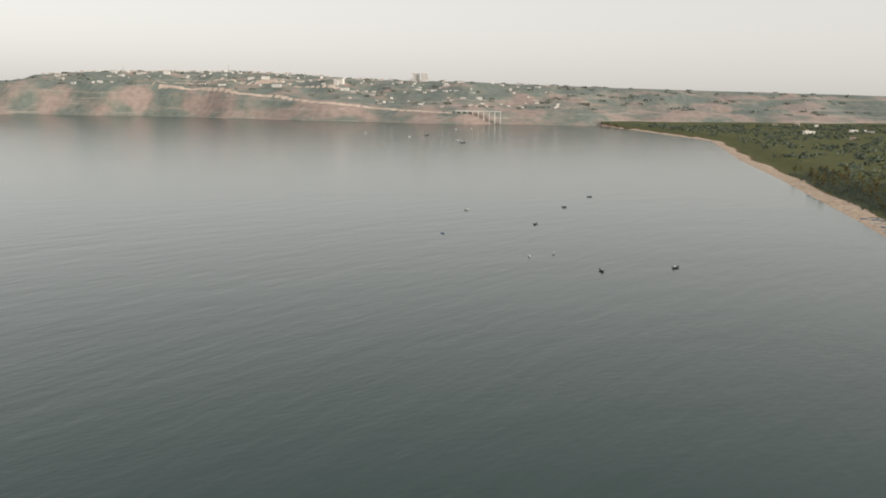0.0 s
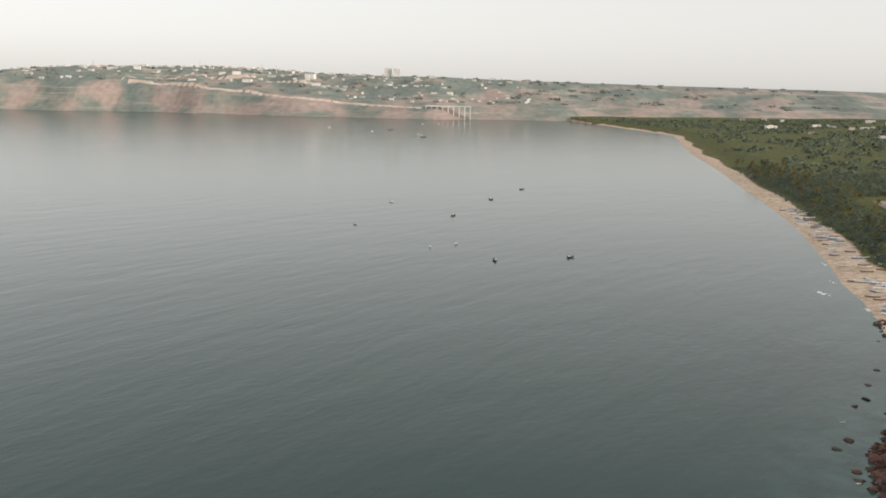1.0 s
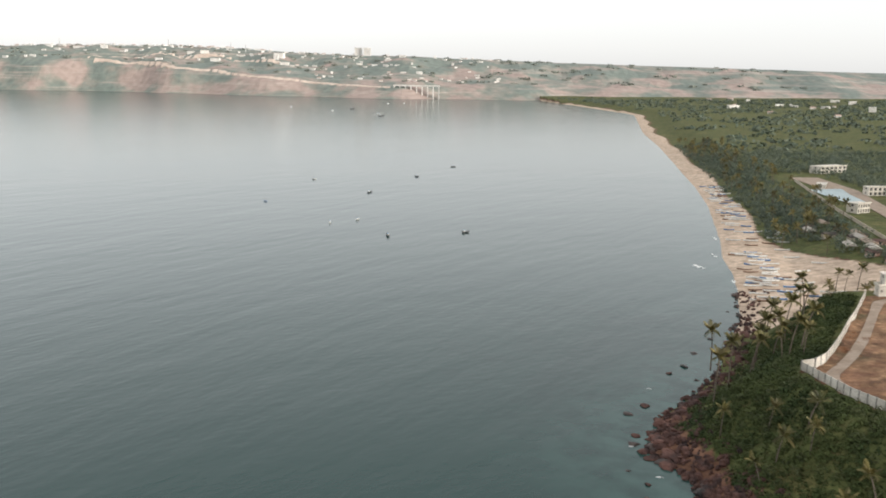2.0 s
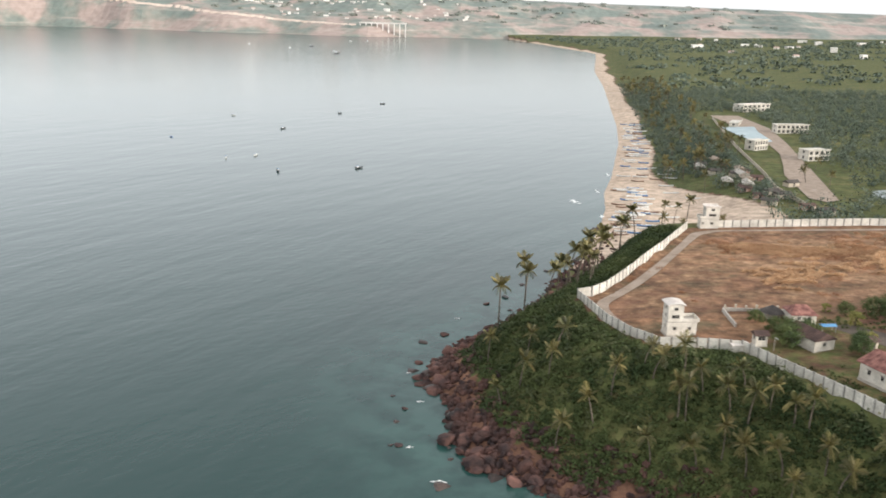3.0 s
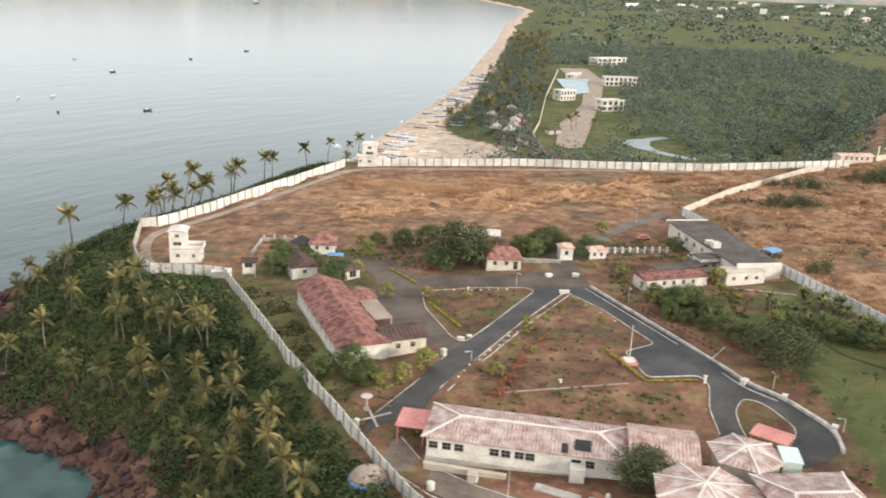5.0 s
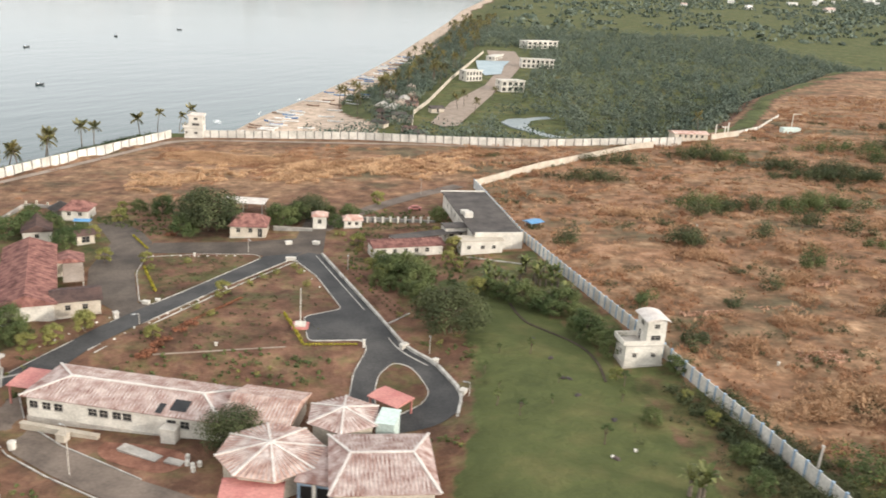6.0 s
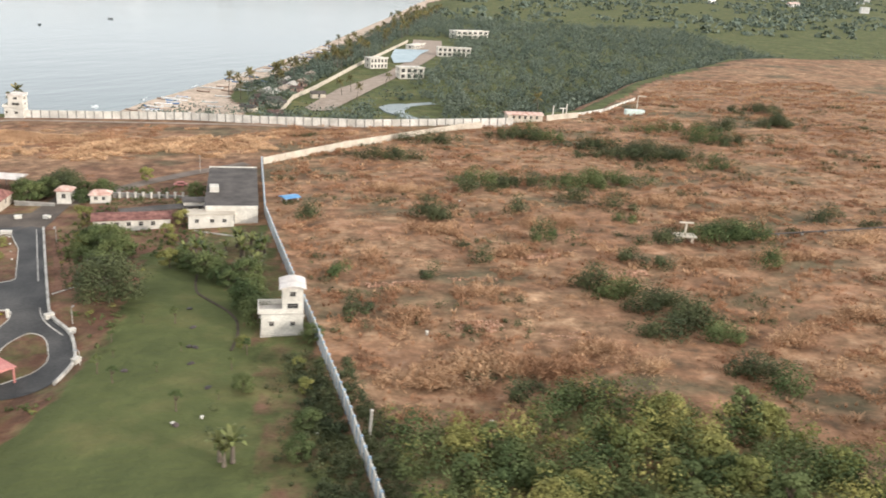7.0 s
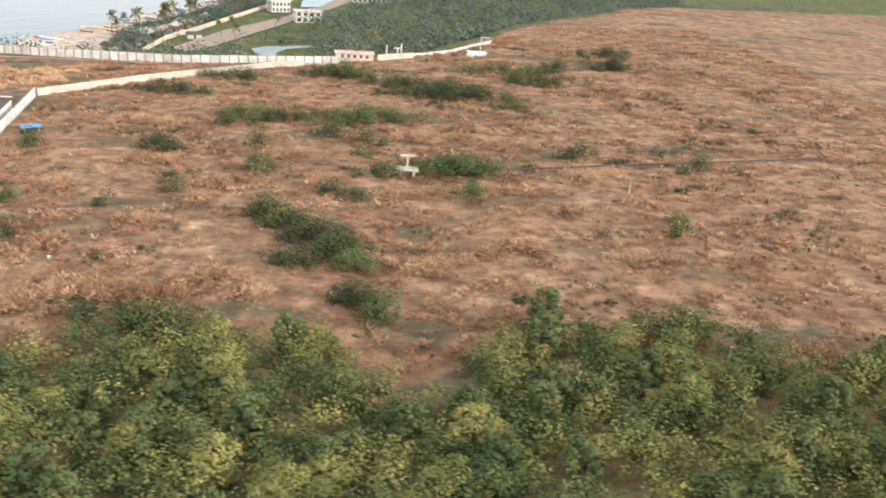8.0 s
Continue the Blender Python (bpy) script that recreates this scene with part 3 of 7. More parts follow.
def paved(name, outline, material, lift, label, category="road"):
    bm = bmesh.new()
    corner = [bm.verts.new((x, y, ground_z(x, y) + lift)) for x, y in outline]
    for tri in tessellate_polygon([[Vector((x, y, 0)) for x, y in outline]]):
        bm.faces.new([corner[k] for k in tri])
    if len(outline) < 80 and outline[0][1] < 140:
        for _ in range(5):
            far = [e for e in bm.edges if e.calc_length() > 1.7]
            if far:
                bmesh.ops.subdivide_edges(bm, edges=far, cuts=1)
                bmesh.ops.triangulate(bm, faces=bm.faces)
        co = np.array([v.co for v in bm.verts])
        for v, z in zip(bm.verts, heights(co[:, 0], co[:, 1])):
            v.co.z = z + lift
    me = bm_mesh(name, bm, material)
    if me.polygons and me.polygons[0].normal.z < 0:
        me.flip_normals()
    return tagged(new(name, me), label, category, kind="structure")


ROAD_L_IN = [(219.0, 123.3), (211.0, 111.5), (205.0, 101.5), (199.3, 93.0), (197.6, 89.6)]
ROAD_L_OUT = [(214.6, 124.6), (206.2, 110.2), (203.2, 105.9)]
ISLE_W = [(203.2, 105.7), (201.4, 106.4), (197.8, 117.5), (197.3, 124.2), (205.4, 125.6), (213.2, 125.4), (214.5, 124.0), (206.2, 110.2), (203.2, 105.7)]
ROAD_R_IN = [(219.6, 122.8), (223.4, 116.0), (227.8, 104.0), (223.2, 101.6), (224.4, 94.8), (231.0, 95.0), (231.5, 92.8), (230.2, 88.5), (230.0, 84.0)]
ROAD_R_OUT = [(223.3, 125.3), (230.2, 107.5), (235.8, 93.3), (239.4, 90.0), (242.2, 83.2), (241.4, 79.0), (235.5, 77.4)]
paved("road", ROAD_L_OUT + [(200.3, 101.1), (196.5, 94.5), (191.9, 88.5), (190.6, 85.5), (192.2, 82.4), (196.5, 86.0)] + ROAD_L_IN[::-1] + [(220.2, 126.6)], ASPHALT, 0.055, "dark asphalt lane between pale kerbs")
paved("road", [(219.4, 124.6)] + rounded(ROAD_R_IN, 1.0) + [(231.6, 79.0)] + rounded(ROAD_R_OUT, 2.5)[::-1] + [(221.2, 126.4)], ASPHALT, 0.065, "dark asphalt drive with a turning loop")
paved("road", [(196.5, 126.0), (205.3, 126.0), (214, 125.2), (217.5, 122.6), (223.4, 125.6), (223.0, 134.8), (222.4, 147), (219.0, 147), (218.4, 133.4), (211, 131.6), (196.5, 131.0)], OLDASPHALT, 0.045, "dusty asphalt crossing before the gate lodges")
paved("road", [(190.6, 119), (193.9, 108.5), (198.6, 104), (200.3, 101.2), (203.0, 105.4), (201.2, 106.3), (197.5, 117.5), (197.0, 126.2), (196.3, 131.2), (193.0, 137.0), (187.5, 143), (184.5, 141), (190, 131)], OLDASPHALT, 0.035, "worn grey yard beside the barracks")
paved("road", [(190.7, 85.4), (193.1, 80.4), (198.5, 74.2), (203.4, 70.5), (210, 66.3), (216, 64), (219, 66), (212, 69.5), (207.5, 72.4), (202.7, 75.4), (197.4, 79.8), (195, 84.4)], DUST, 0.04, "dusty service lane along the compound wall")
paved("road", rounded([(151.8, 137.4), (149.2, 142), (147.2, 149), (146.3, 154.2), (146.9, 158.8), (150.6, 162.8), (155.2, 168.6), (161.2, 177.8), (166.6, 187.0), (173.2, 198.8), (178.2, 208.4), (184, 211.0), (240, 207.6), (262, 204)], 2.4) +
      rounded([(262, 202.8), (240, 206), (186, 209.4), (180.2, 206.6), (174.8, 197.6), (168.4, 186), (163.0, 176.4), (157.0, 167.2), (152.4, 161.4), (149.0, 157.4), (148.4, 154.0), (149.0, 149.6), (151.0, 142.8), (153.6, 137.8)], 2.4), TRACK, 0.09, "pale dirt patrol track inside the boundary wall", "track")
paved("road", [(245.0, 299.0), (248.9, 293.0), (254.2, 296.0), (263.8, 334.0), (273.0, 371.0), (290.1, 440.0), (303, 500), (306, 566), (288, 566), (282.1, 449), (273.0, 403), (263.4, 373), (253.9, 346), (248.6, 318)], TRACK, 0.25, "pale concrete drive of the beach resort")


def kerb(line, name="kerb", wide=0.12, high=0.11, label="white-painted concrete kerb along the road", lift=0.0, material=None):
    bm = bmesh.new()
    strip(bm, line, wide, ground_z, 0.0, high + lift)
    ob = new(name, bm_mesh(name, bm, material or KERB))
    return tagged(ob, label, "kerb", kind="structure")


kerb(ROAD_L_IN[:4])
kerb([(x + 0.9, y - 0.55) for x, y in ROAD_L_IN[:4]], label="low white garden kerb beside the lane")
kerb(rounded(ISLE_W, 0.9))
kerb(rounded(ROAD_R_IN, 1.0))
kerb(rounded(ROAD_R_OUT[:6], 2.5), wide=0.30, high=0.40, label="broad whitewashed parapet kerb along the drive")
kerb([(x - 0.85, y - 0.4) for x, y in rounded(ROAD_R_OUT[:4], 2.5)], wide=0.14, high=0.09)
ISLE_E = [(232.9, 82.5), (232.7, 85.0), (233.0, 88.0), (234.6, 90.3), (236.4, 89.6), (237.4, 88.2), (238.7, 84.8), (238.1, 83.0), (235.4, 80.8)]
kerb(rounded(ISLE_E, 1.0))
paved("pavement", ISLE_E, OLDASPHALT, 0.03, "bare earth bed inside the loop")
kerb([(200.4, 101.2), (196.5, 94.4), (191.9, 88.4)])
kerb([(190.2, 87.5), (190.2, 85), (192.7, 80), (198.1, 73.9), (203.2, 70.2), (210, 66)], wide=0.14)
kerb([(195, 84.4), (197.4, 79.9), (202.7, 75.5), (207.5, 72.5), (212, 69.6)], wide=0.12)
kerb([(207, 92.1), (222, 93.6)], wide=0.26, high=0.05, label="narrow pale garden path", material=TRACK)
kerb([(233.9, 99.4), (236.5, 102.6)], wide=0.16, high=0.10)
kerb([(245.1, 124.4), (253.6, 121.1)], wide=0.16, high=0.16, label="low pale garden wall")
# islands are raised beds of earth and grass
BED_E = [(226.0, 120.9), (228.6, 120.9), (236.3, 102.6), (234.1, 99.8), (231.2, 107.6)]
for outline in (ISLE_W, ISLE_E, BED_E):
    bm = bmesh.new()
    c = (sum(p[0] for p in outline) / len(outline), sum(p[1] for p in outline) / len(outline))
    bm.faces.new([bm.verts.new((x, y, ground_z(x, y) + 0.08)) for x, y in outline[:len(outline) - (outline[0] == outline[-1])]])
    bmesh.ops.triangulate(bm, faces=bm.faces)
    me = bm_mesh("bed", bm, GROUND)
    if me.polygons[0].normal.z < 0:
        me.flip_normals()
    a = me.attributes.new("zone", "FLOAT_COLOR", "POINT")
    for k in a.data:
        k.color = (0.44, 0, 0.1, 1) if outline is not BED_E else (0.1, 0, 0.1, 1)
    tagged(new("planting_bed", me), "kerbed bed of thin grass and red soil", "planting bed", kind="structure")


# ---------------------------------------------------------------- boundary walls, panel by panel
def wall_run(name, line, pitch, high, panel_mat, post_mat, label, thick=0.12, post_w=0.26, coping=True):
    """A wall of panels between posts along a plan line, following the ground."""
    root = thing(name, 0, 0, 0, 0, label, "wall", kind="structure")
    meshes = {}
    for (ax, ay), (bx, by) in zip(line, line[1:]):
        length = math.hypot(bx - ax, by - ay)
        count = max(1, round(length / pitch))
        step, turn = length / count, math.atan2(by - ay, bx - ax)
        key = round(step, 2)
        if key not in meshes:
            meshes[key] = (bm_mesh("panel", boxes((post_w / 2, -thick / 2, -1.2, step - post_w / 2, thick / 2, high, 0.02)), panel_mat),
                           bm_mesh("post", boxes((-post_w / 2, -post_w / 2, -1.2, post_w / 2, post_w / 2, high + 0.10, 0.02)), post_mat))
        for i in range(count):
            x, y = ax + (bx - ax) * i / count, ay + (by - ay) * i / count
            x2, y2 = ax + (bx - ax) * (i + 1) / count, ay + (by - ay) * (i + 1) / count
            z, z2 = ground_z(x, y), ground_z(x2, y2)
            lean = random.gauss(0, 0.006)
            for k, me in enumerate(meshes[key]):
                ob = part("panel" if k == 0 else "post", me, None, root)
                tilt = math.atan2(z2 - z, step) if k == 0 else 0
                ob.matrix_basis = Matrix.Translation((x, y, z + random.gauss(0, 0.015))) @ Matrix.Rotation(turn, 4, "Z") @ Matrix.Rotation(-tilt, 4, "Y") @ Matrix.Rotation(lean, 4, "X")
    return root


OUTER_N = [(185.8, 213.6), (224, 212.6), (243, 208.6), (268, 205.4), (298, 208.2), (304, 209.5)]


# ---------------------------------------------------------------- buildings
def hole_wall(bm, x0, x1, z0, z1, y, thick, holes):
    """A wall along x with real openings (x0, x1, z0, z1), outer face at y, going inwards to y + thick."""
    xs_ = sorted({x0, x1, *[h[0] for h in holes], *[h[1] for h in holes]})
    zs_ = sorted({z0, z1, *[h[2] for h in holes], *[h[3] for h in holes]})
    for a, b in zip(xs_, xs_[1:]):
        for c, d in zip(zs_, zs_[1:]):
            mx, mz = (a + b) / 2, (c + d) / 2
            if not any(h[0] < mx < h[1] and h[2] < mz < h[3] for h in holes):
                box(bm, a, y, c, b, y + thick, d)
    bmesh.ops.remove_doubles(bm, verts=bm.verts, dist=0.0005)
    return bm


def window(parent, x, y, z, w, h, hood=True, name="window", frame_mat=None):
    """A window in a wall that faces -y: dark glass set back, frame, hood and sill."""
    root = part(name, boxes((x - w / 2, y + 0.07, z, x + w / 2, y + 0.09, z + h)), DARK, parent, "dark unlit window")
    part("frame", boxes((x - 0.015, y + 0.04, z, x + 0.015, y + 0.075, z + h), (x - w / 2, y + 0.04, z + h * 0.5, x + w / 2, y + 0.07, z + h * 0.5 + 0.03)), frame_mat or CONCRETE, root)
    part("sill", boxes((x - w / 2 - 0.05, y - 0.05, z - 0.05, x + w / 2 + 0.05, y + 0.03, z)), CONCRETE, root)
    if hood:
        part("hood", boxes((x - w / 2 - 0.09, y - 0.24, z + h + 0.03, x + w / 2 + 0.09, y + 0.02, z + h + 0.08)), CONCRETE, root)
    return root


def storey_box(parent, x0, y0, x1, y1, z0, z1, material, front=(), back=(), left=(), right=(), hood=True, name="wall"):
    """Four walls of one block; front, back, left, right: openings (centre, width, sill, height) with their windows."""
    t = 0.10
    sides = (("front", front, x0, x1, None), ("back", back, x0, x1, None), ("left", left, y0, y1, None), ("right", right, y0, y1, None))
    for side, opens, a, b, _ in sides:
        bm = bmesh.new()
        if side in ("left", "right"):
            a, b = a + t, b - t
        mid, half = (a + b) / 2, (b - a) / 2
        hole_wall(bm, -half, half, z0, z1, 0, t, [(c - mid - w / 2, c - mid + w / 2, s, s + h) for c, w, s, h in opens])
        m = {"front": Matrix.Translation((mid, y0, 0)), "back": Matrix.Translation((mid, y1, 0)) @ Matrix.Rotation(math.pi, 4, "Z"),
             "left": Matrix.Translation((x0, mid, 0)) @ Matrix.Rotation(-math.pi / 2, 4, "Z"),
             "right": Matrix.Translation((x1, mid, 0)) @ Matrix.Rotation(math.pi / 2, 4, "Z")}[side]
        ob = part(name, bm, material, parent)
        ob.matrix_basis = m
        for c, w, s, h in opens:
            window(ob, c - mid, 0, s, w, h, hood)


def watchtower(x, y, turn, mirror, label, curved=True, shaft=2.25, low=2.25):
    """A white three-storey watchtower beside a lower block with a railed terrace."""
    s = -1 if mirror else 1
    root = thing("watchtower", x, y, ground_z(x, y), turn, label, "watchtower", "boundary watchtowers")

    def sx(a, b):
        return (min(s * a, s * b), max(s * a, s * b))

    a, b = sx(0.0, shaft)
    c, d = sx(-low, -0.0)         # lower block
    part("plinth", boxes((min(a, c) - 0.12, -1.55, -1.0, max(b, d) + 0.12, 1.55, 0.16)), CONCRETE, root, "grey concrete plinth")
    mid, side = (a + b) / 2, (c + d) / 2
    storey_box(root, a, -1.4, b, 1.4, 0.16, 2.45, WHITE, front=[(mid, 0.5 * shaft / 2.25, 1.15, 0.5)], left=[(0, 0.5, 1.15, 0.5)] if s < 0 else (), right=[(0, 0.5, 1.15, 0.5)] if s > 0 else ())
    storey_box(root, c, -1.4, d, 1.4, 0.16, 2.45, WHITE, front=[(side, 0.5, 1.15, 0.5)], left=[(0, 0.55, 1.1, 0.5)] if s > 0 else (), right=[(0, 0.6, 0.2, 1.2)] if s < 0 else (), hood=True)
    part("floor_slab", boxes((min(a, c) - 0.06, -1.46, 2.452, max(b, d) + 0.06, 1.46, 2.60)), CONCRETE, root)
    e0, e1 = (c - 0.35, d) if s > 0 else (c, d + 0.35)
    edge = bmesh.new()
    box(edge, e0, -1.46, 2.604, e1, -1.36, 3.15)
    box(edge, e0, 1.36, 2.604, e1, 1.46, 3.15)
    if s > 0:
        box(edge, e0, -1.355, 2.604, e0 + 0.10, 1.355, 3.15)
    else:
        box(edge, e1 - 0.10, -1.355, 2.604, e1, 1.355, 3.15)
    part("parapet", edge, WHITE, root)
    part("balcony_slab", boxes((e0, -1.3, 2.50, e0 + 0.36, 1.3, 2.601)) if s > 0 else boxes((e1 - 0.36, -1.3, 2.50, e1, 1.3, 2.601)), CONCRETE, root)
    storey_box(root, a, -1.4, b, 1.4, 2.604, 4.1, WHITE, front=[(mid, 1.15 * shaft / 2.25, 3.2, 0.55)], left=[(-0.5, 0.55, 2.62, 1.2)] if s > 0 else [(0, 0.9, 3.2, 0.5)], right=[(-0.5, 0.55, 2.62, 1.2)] if s < 0 else [(0, 0.9, 3.2, 0.5)], hood=False)
    storey_box(root, a, -1.4, b, 1.4, 4.1, 5.45, WHITE, front=[(mid, 0.6 * shaft / 2.25, 4.6, 0.5)], left=[(0, 0.9, 4.6, 0.5)], right=[(0, 0.9, 4.6, 0.5)], hood=False)
    bm = bmesh.new()
    if curved:
        # shallow vault that sails over the walls
        n, w = 9, shaft / 2 + 0.32
        ring = []
        for lift in (0.0, 0.10):
            for yy in (-1.75, 1.75):
                ring.append([bm.verts.new((mid - w + 2 * w * k / (n - 1), yy, 5.46 + lift + 0.34 * (1 - (2 * k / (n - 1) - 1) ** 2))) for k in range(n)])
        lo0, lo1, up0, up1 = ring
        for k in range(n - 1):
            bm.faces.new((up0[k], up0[k + 1], up1[k + 1], up1[k]))
            bm.faces.new((lo0[k], lo1[k], lo1[k + 1], lo0[k + 1]))
            bm.faces.new((lo0[k], lo0[k + 1], up0[k + 1], up0[k]))
            bm.faces.new((lo1[k], up1[k], up1[k + 1], lo1[k + 1]))
        bm.faces.new((lo0[0], up0[0], up1[0], lo1[0]))
        bm.faces.new((lo0[-1], lo1[-1], up1[-1], up0[-1]))
        for yy in (-1.4, 1.3):
            box(bm, a + 0.002, yy, 5.45, b - 0.002, yy + 0.1, 5.60)
    else:
        box(bm, a - 0.25, -1.65, 5.455, b + 0.25, 1.65, 5.60, 0.02)
        box(bm, a - 0.2, -1.6, 5.604, b + 0.2, -1.5, 5.9)
        box(bm, a - 0.2, 1.5, 5.604, b + 0.2, 1.6, 5.9)
    part("roof", bm, LIME, root, "thin pale roof slab with wide eaves")
    return root


watchtower(157.9, 140.2, 4, True, "white three-storey watchtower beside the seaward boundary wall", True, 2.6, 2.5)
watchtower(182.9, 214.2, -1, False, "white watchtower where two boundary walls meet above the beach", False, 3.4, 1.1)
watchtower(262.5, 89.2, 8, False, "white watchtower with vaulted roof beside the lawn wall")


def corrugation(bm_roof, w, d, z, rise, over, hip, pitch, bump_mat, parent, name="roof_rib"):
    """Raised ribs that run down both slopes of a pitched roof."""
    bm = bmesh.new()
    y, x = d / 2 + over, w / 2 + over
    drop = rise * over / (d / 2)
    half = 0.07 if bump_mat is PALERIB else 0.04
    k = -x + pitch / 2
    while k < x:
        top_y = 0.0 if abs(k) < x - hip or hip <= 0 else y * (abs(k) - (x - hip)) / hip
        for sgn in (-1, 1):
            z0, z1 = z - drop, z + rise - (rise + drop) * top_y / y
            if y - top_y > 0.3:
                q = [(k - half, sgn * y, z0 + 0.004), (k + half, sgn * y, z0 + 0.004), (k + half, sgn * top_y, z1 + 0.004), (k - half, sgn * top_y, z1 + 0.004)]
                up = [(p[0] * 1.0, p[1], p[2] + 0.05) for p in q]
                va, vb = [bm.verts.new(p) for p in q], [bm.verts.new(p) for p in up]
                bm.faces.new(vb)
                for i in range(4):
                    bm.faces.new((va[i], va[(i + 1) % 4], vb[(i + 1) % 4], vb[i]))
        k += pitch
    return part(name, bm, bump_mat, parent)


def house(name, x, y, turn, w, d, h, rise, wall_mat, roof_mat, label, front=(), back=(), left=(), right=(), hip=0.0, over=0.3, ridge=None, ribs=0.0, hood=True, category="house", floor=0.12):
    root = thing(name, x, y, ground_z(x, y), turn, label, category)
    part("plinth", boxes((-w / 2 - 0.1, -d / 2 - 0.1, -0.8, w / 2 + 0.1, d / 2 + 0.1, floor)), CONCRETE, root)
    storey_box(root, -w / 2, -d / 2, w / 2, d / 2, floor, h, wall_mat, front, back, left, right, hood)
    if hip < 0.3:
        bm = bmesh.new()
        for sx in (-w / 2, w / 2 - 0.1):
            a = [bm.verts.new(c) for c in ((sx, -d / 2, h), (sx, d / 2, h), (sx, 0, h + rise - 0.1))]
            b = [bm.verts.new((sx + 0.1, v.co.y, v.co.z)) for v in a]
            bm.faces.new(a)
            bm.faces.new(b)
            for i in range(3):
                bm.faces.new((a[i], a[(i + 1) % 3], b[(i + 1) % 3], b[i]))
        part("gable", bm, wall_mat, root)
    roof = part("roof", pitched(bmesh.new(), w, d, h + 0.08, rise, over, 0.08, hip), roof_mat, root)
    if ribs:
        corrugation(None, w, d, h + 0.08, rise, over, hip, ribs, PALERIB if roof_mat in (PALEROOF, PINKROOF) else roof_mat, root)
    if ridge:
        r = w / 2 + over - hip
        bm = boxes((-r, -0.16, h + rise + 0.04, r, 0.16, h + rise + 0.16))
        part("ridge", bm, ridge, root)
        if hip > 0.3:
            for sx in (-1, 1):
                for sy in (-1, 1):
                    hb = bmesh.new()
                    p0, p1 = Vector((sx * r, 0, h + rise + 0.11)), Vector((sx * (w / 2 + over), sy * (d / 2 + over), h + 0.14 - rise * over / (d / 2)))
                    t = (p1 - p0).normalized()
                    m = Matrix.Translation((p0 + p1) / 2) @ t.to_track_quat("X", "Z").to_matrix().to_4x4() @ Matrix.Diagonal(((p1 - p0).length, 0.26, 0.10, 1))
                    bmesh.ops.create_cube(hb, size=1, matrix=m)
                    part("hip_band", hb, ridge, root)
    return root


# long barracks with a red tiled roof
ax, ay, bx, by = 181.9, 120.9, 190.0, 99.2
bt = math.degrees(math.atan2(by - ay, bx - ax))
house("barracks", (ax + bx) / 2, (ay + by) / 2, bt, 22.6, 6.2, 2.75, 1.25, WHITE, TILE, "long whitewashed barracks under a red tiled roof",
      back=[], front=[(-9.6 + 2.4 * i, 0.6, 1.15, 0.75) for i in range(9)], over=0.45, ribs=0.9)
house("barracks_wing", 188.3, 117.9, bt, 3.2, 3.6, 2.1, 0.55, CREAM, TILE, "small tiled porch wing of the barracks", right=[(0, 1.6, 0.3, 1.3)], over=0.3, hood=False)
house("barracks_wing", 194.3, 103.9, bt + 90, 5.6, 4.6, 2.2, 0.6, CREAM, TILEDARK, "cream end wing with a dark weathered roof", front=[(-1.0, 0.6, 1.0, 0.7), (1.0, 0.6, 1.0, 0.7)], right=[(0, 0.6, 1.0, 0.7)], over=0.3, ribs=0.6)
lean = thing("lean_to", 190.6, 113.6, ground_z(190.6, 113.6), bt, "low lean-to with a pale sheet roof", "shed")
part("roof", boxes((-3.6, -1.4, 1.75, 4.4, 1.2, 1.85)), TRACK, lean, "pale grey sheet roof")
for k in (-3.3, 0.3, 4.1):
    part("post", boxes((k - 0.06, 1.0, -0.4, k + 0.06, 1.12, 1.75)), CONCRETE, lean)

# main block under whitewashed sheets
mt = -11.3
main = house("main_block", 208.4, 81.4, mt, 20.6, 6.6, 2.6, 0.78, WHITE, PALEROOF, "long cream mess block under whitewashed roof sheets",
      front=[(k, 0.95, 1.1, 0.80) for k in (-9.6, -8.2, -6.9, -3.2, -2.0, -0.6, 0.5, 5.2, 6.6)],
      back=[(-9 + 2.5 * i, 0.72, 1.2, 0.7) for i in range(7)], hip=3.6, over=0.5, ridge=LIME, ribs=0.38, hood=False)
for a, b, c, d in ((4.9, 6.6, -1.4, -3.0), (3.6, 4.3, -2.2, -3.6)):
    gap = bmesh.new()
    gap.faces.new([gap.verts.new((px, py, 2.68 + 0.78 * (1 + py / 3.3) + 0.07)) for px, py in ((a, d), (b, d), (b, c), (a, c))])
    part("roof_gap", gap, DARK, main, "dark gap where roof sheets are missing")
house("cross_block", 222.0, 78.7, mt, 6.2, 6.6, 2.6, 0.9, CREAM, PINKROOF, "end block under faded pink roof sheets", over=0.45, ribs=0.38, front=[(-1.5, 0.8, 1.2, 0.62), (0.4, 0.8, 1.2, 0.62)], hood=False)


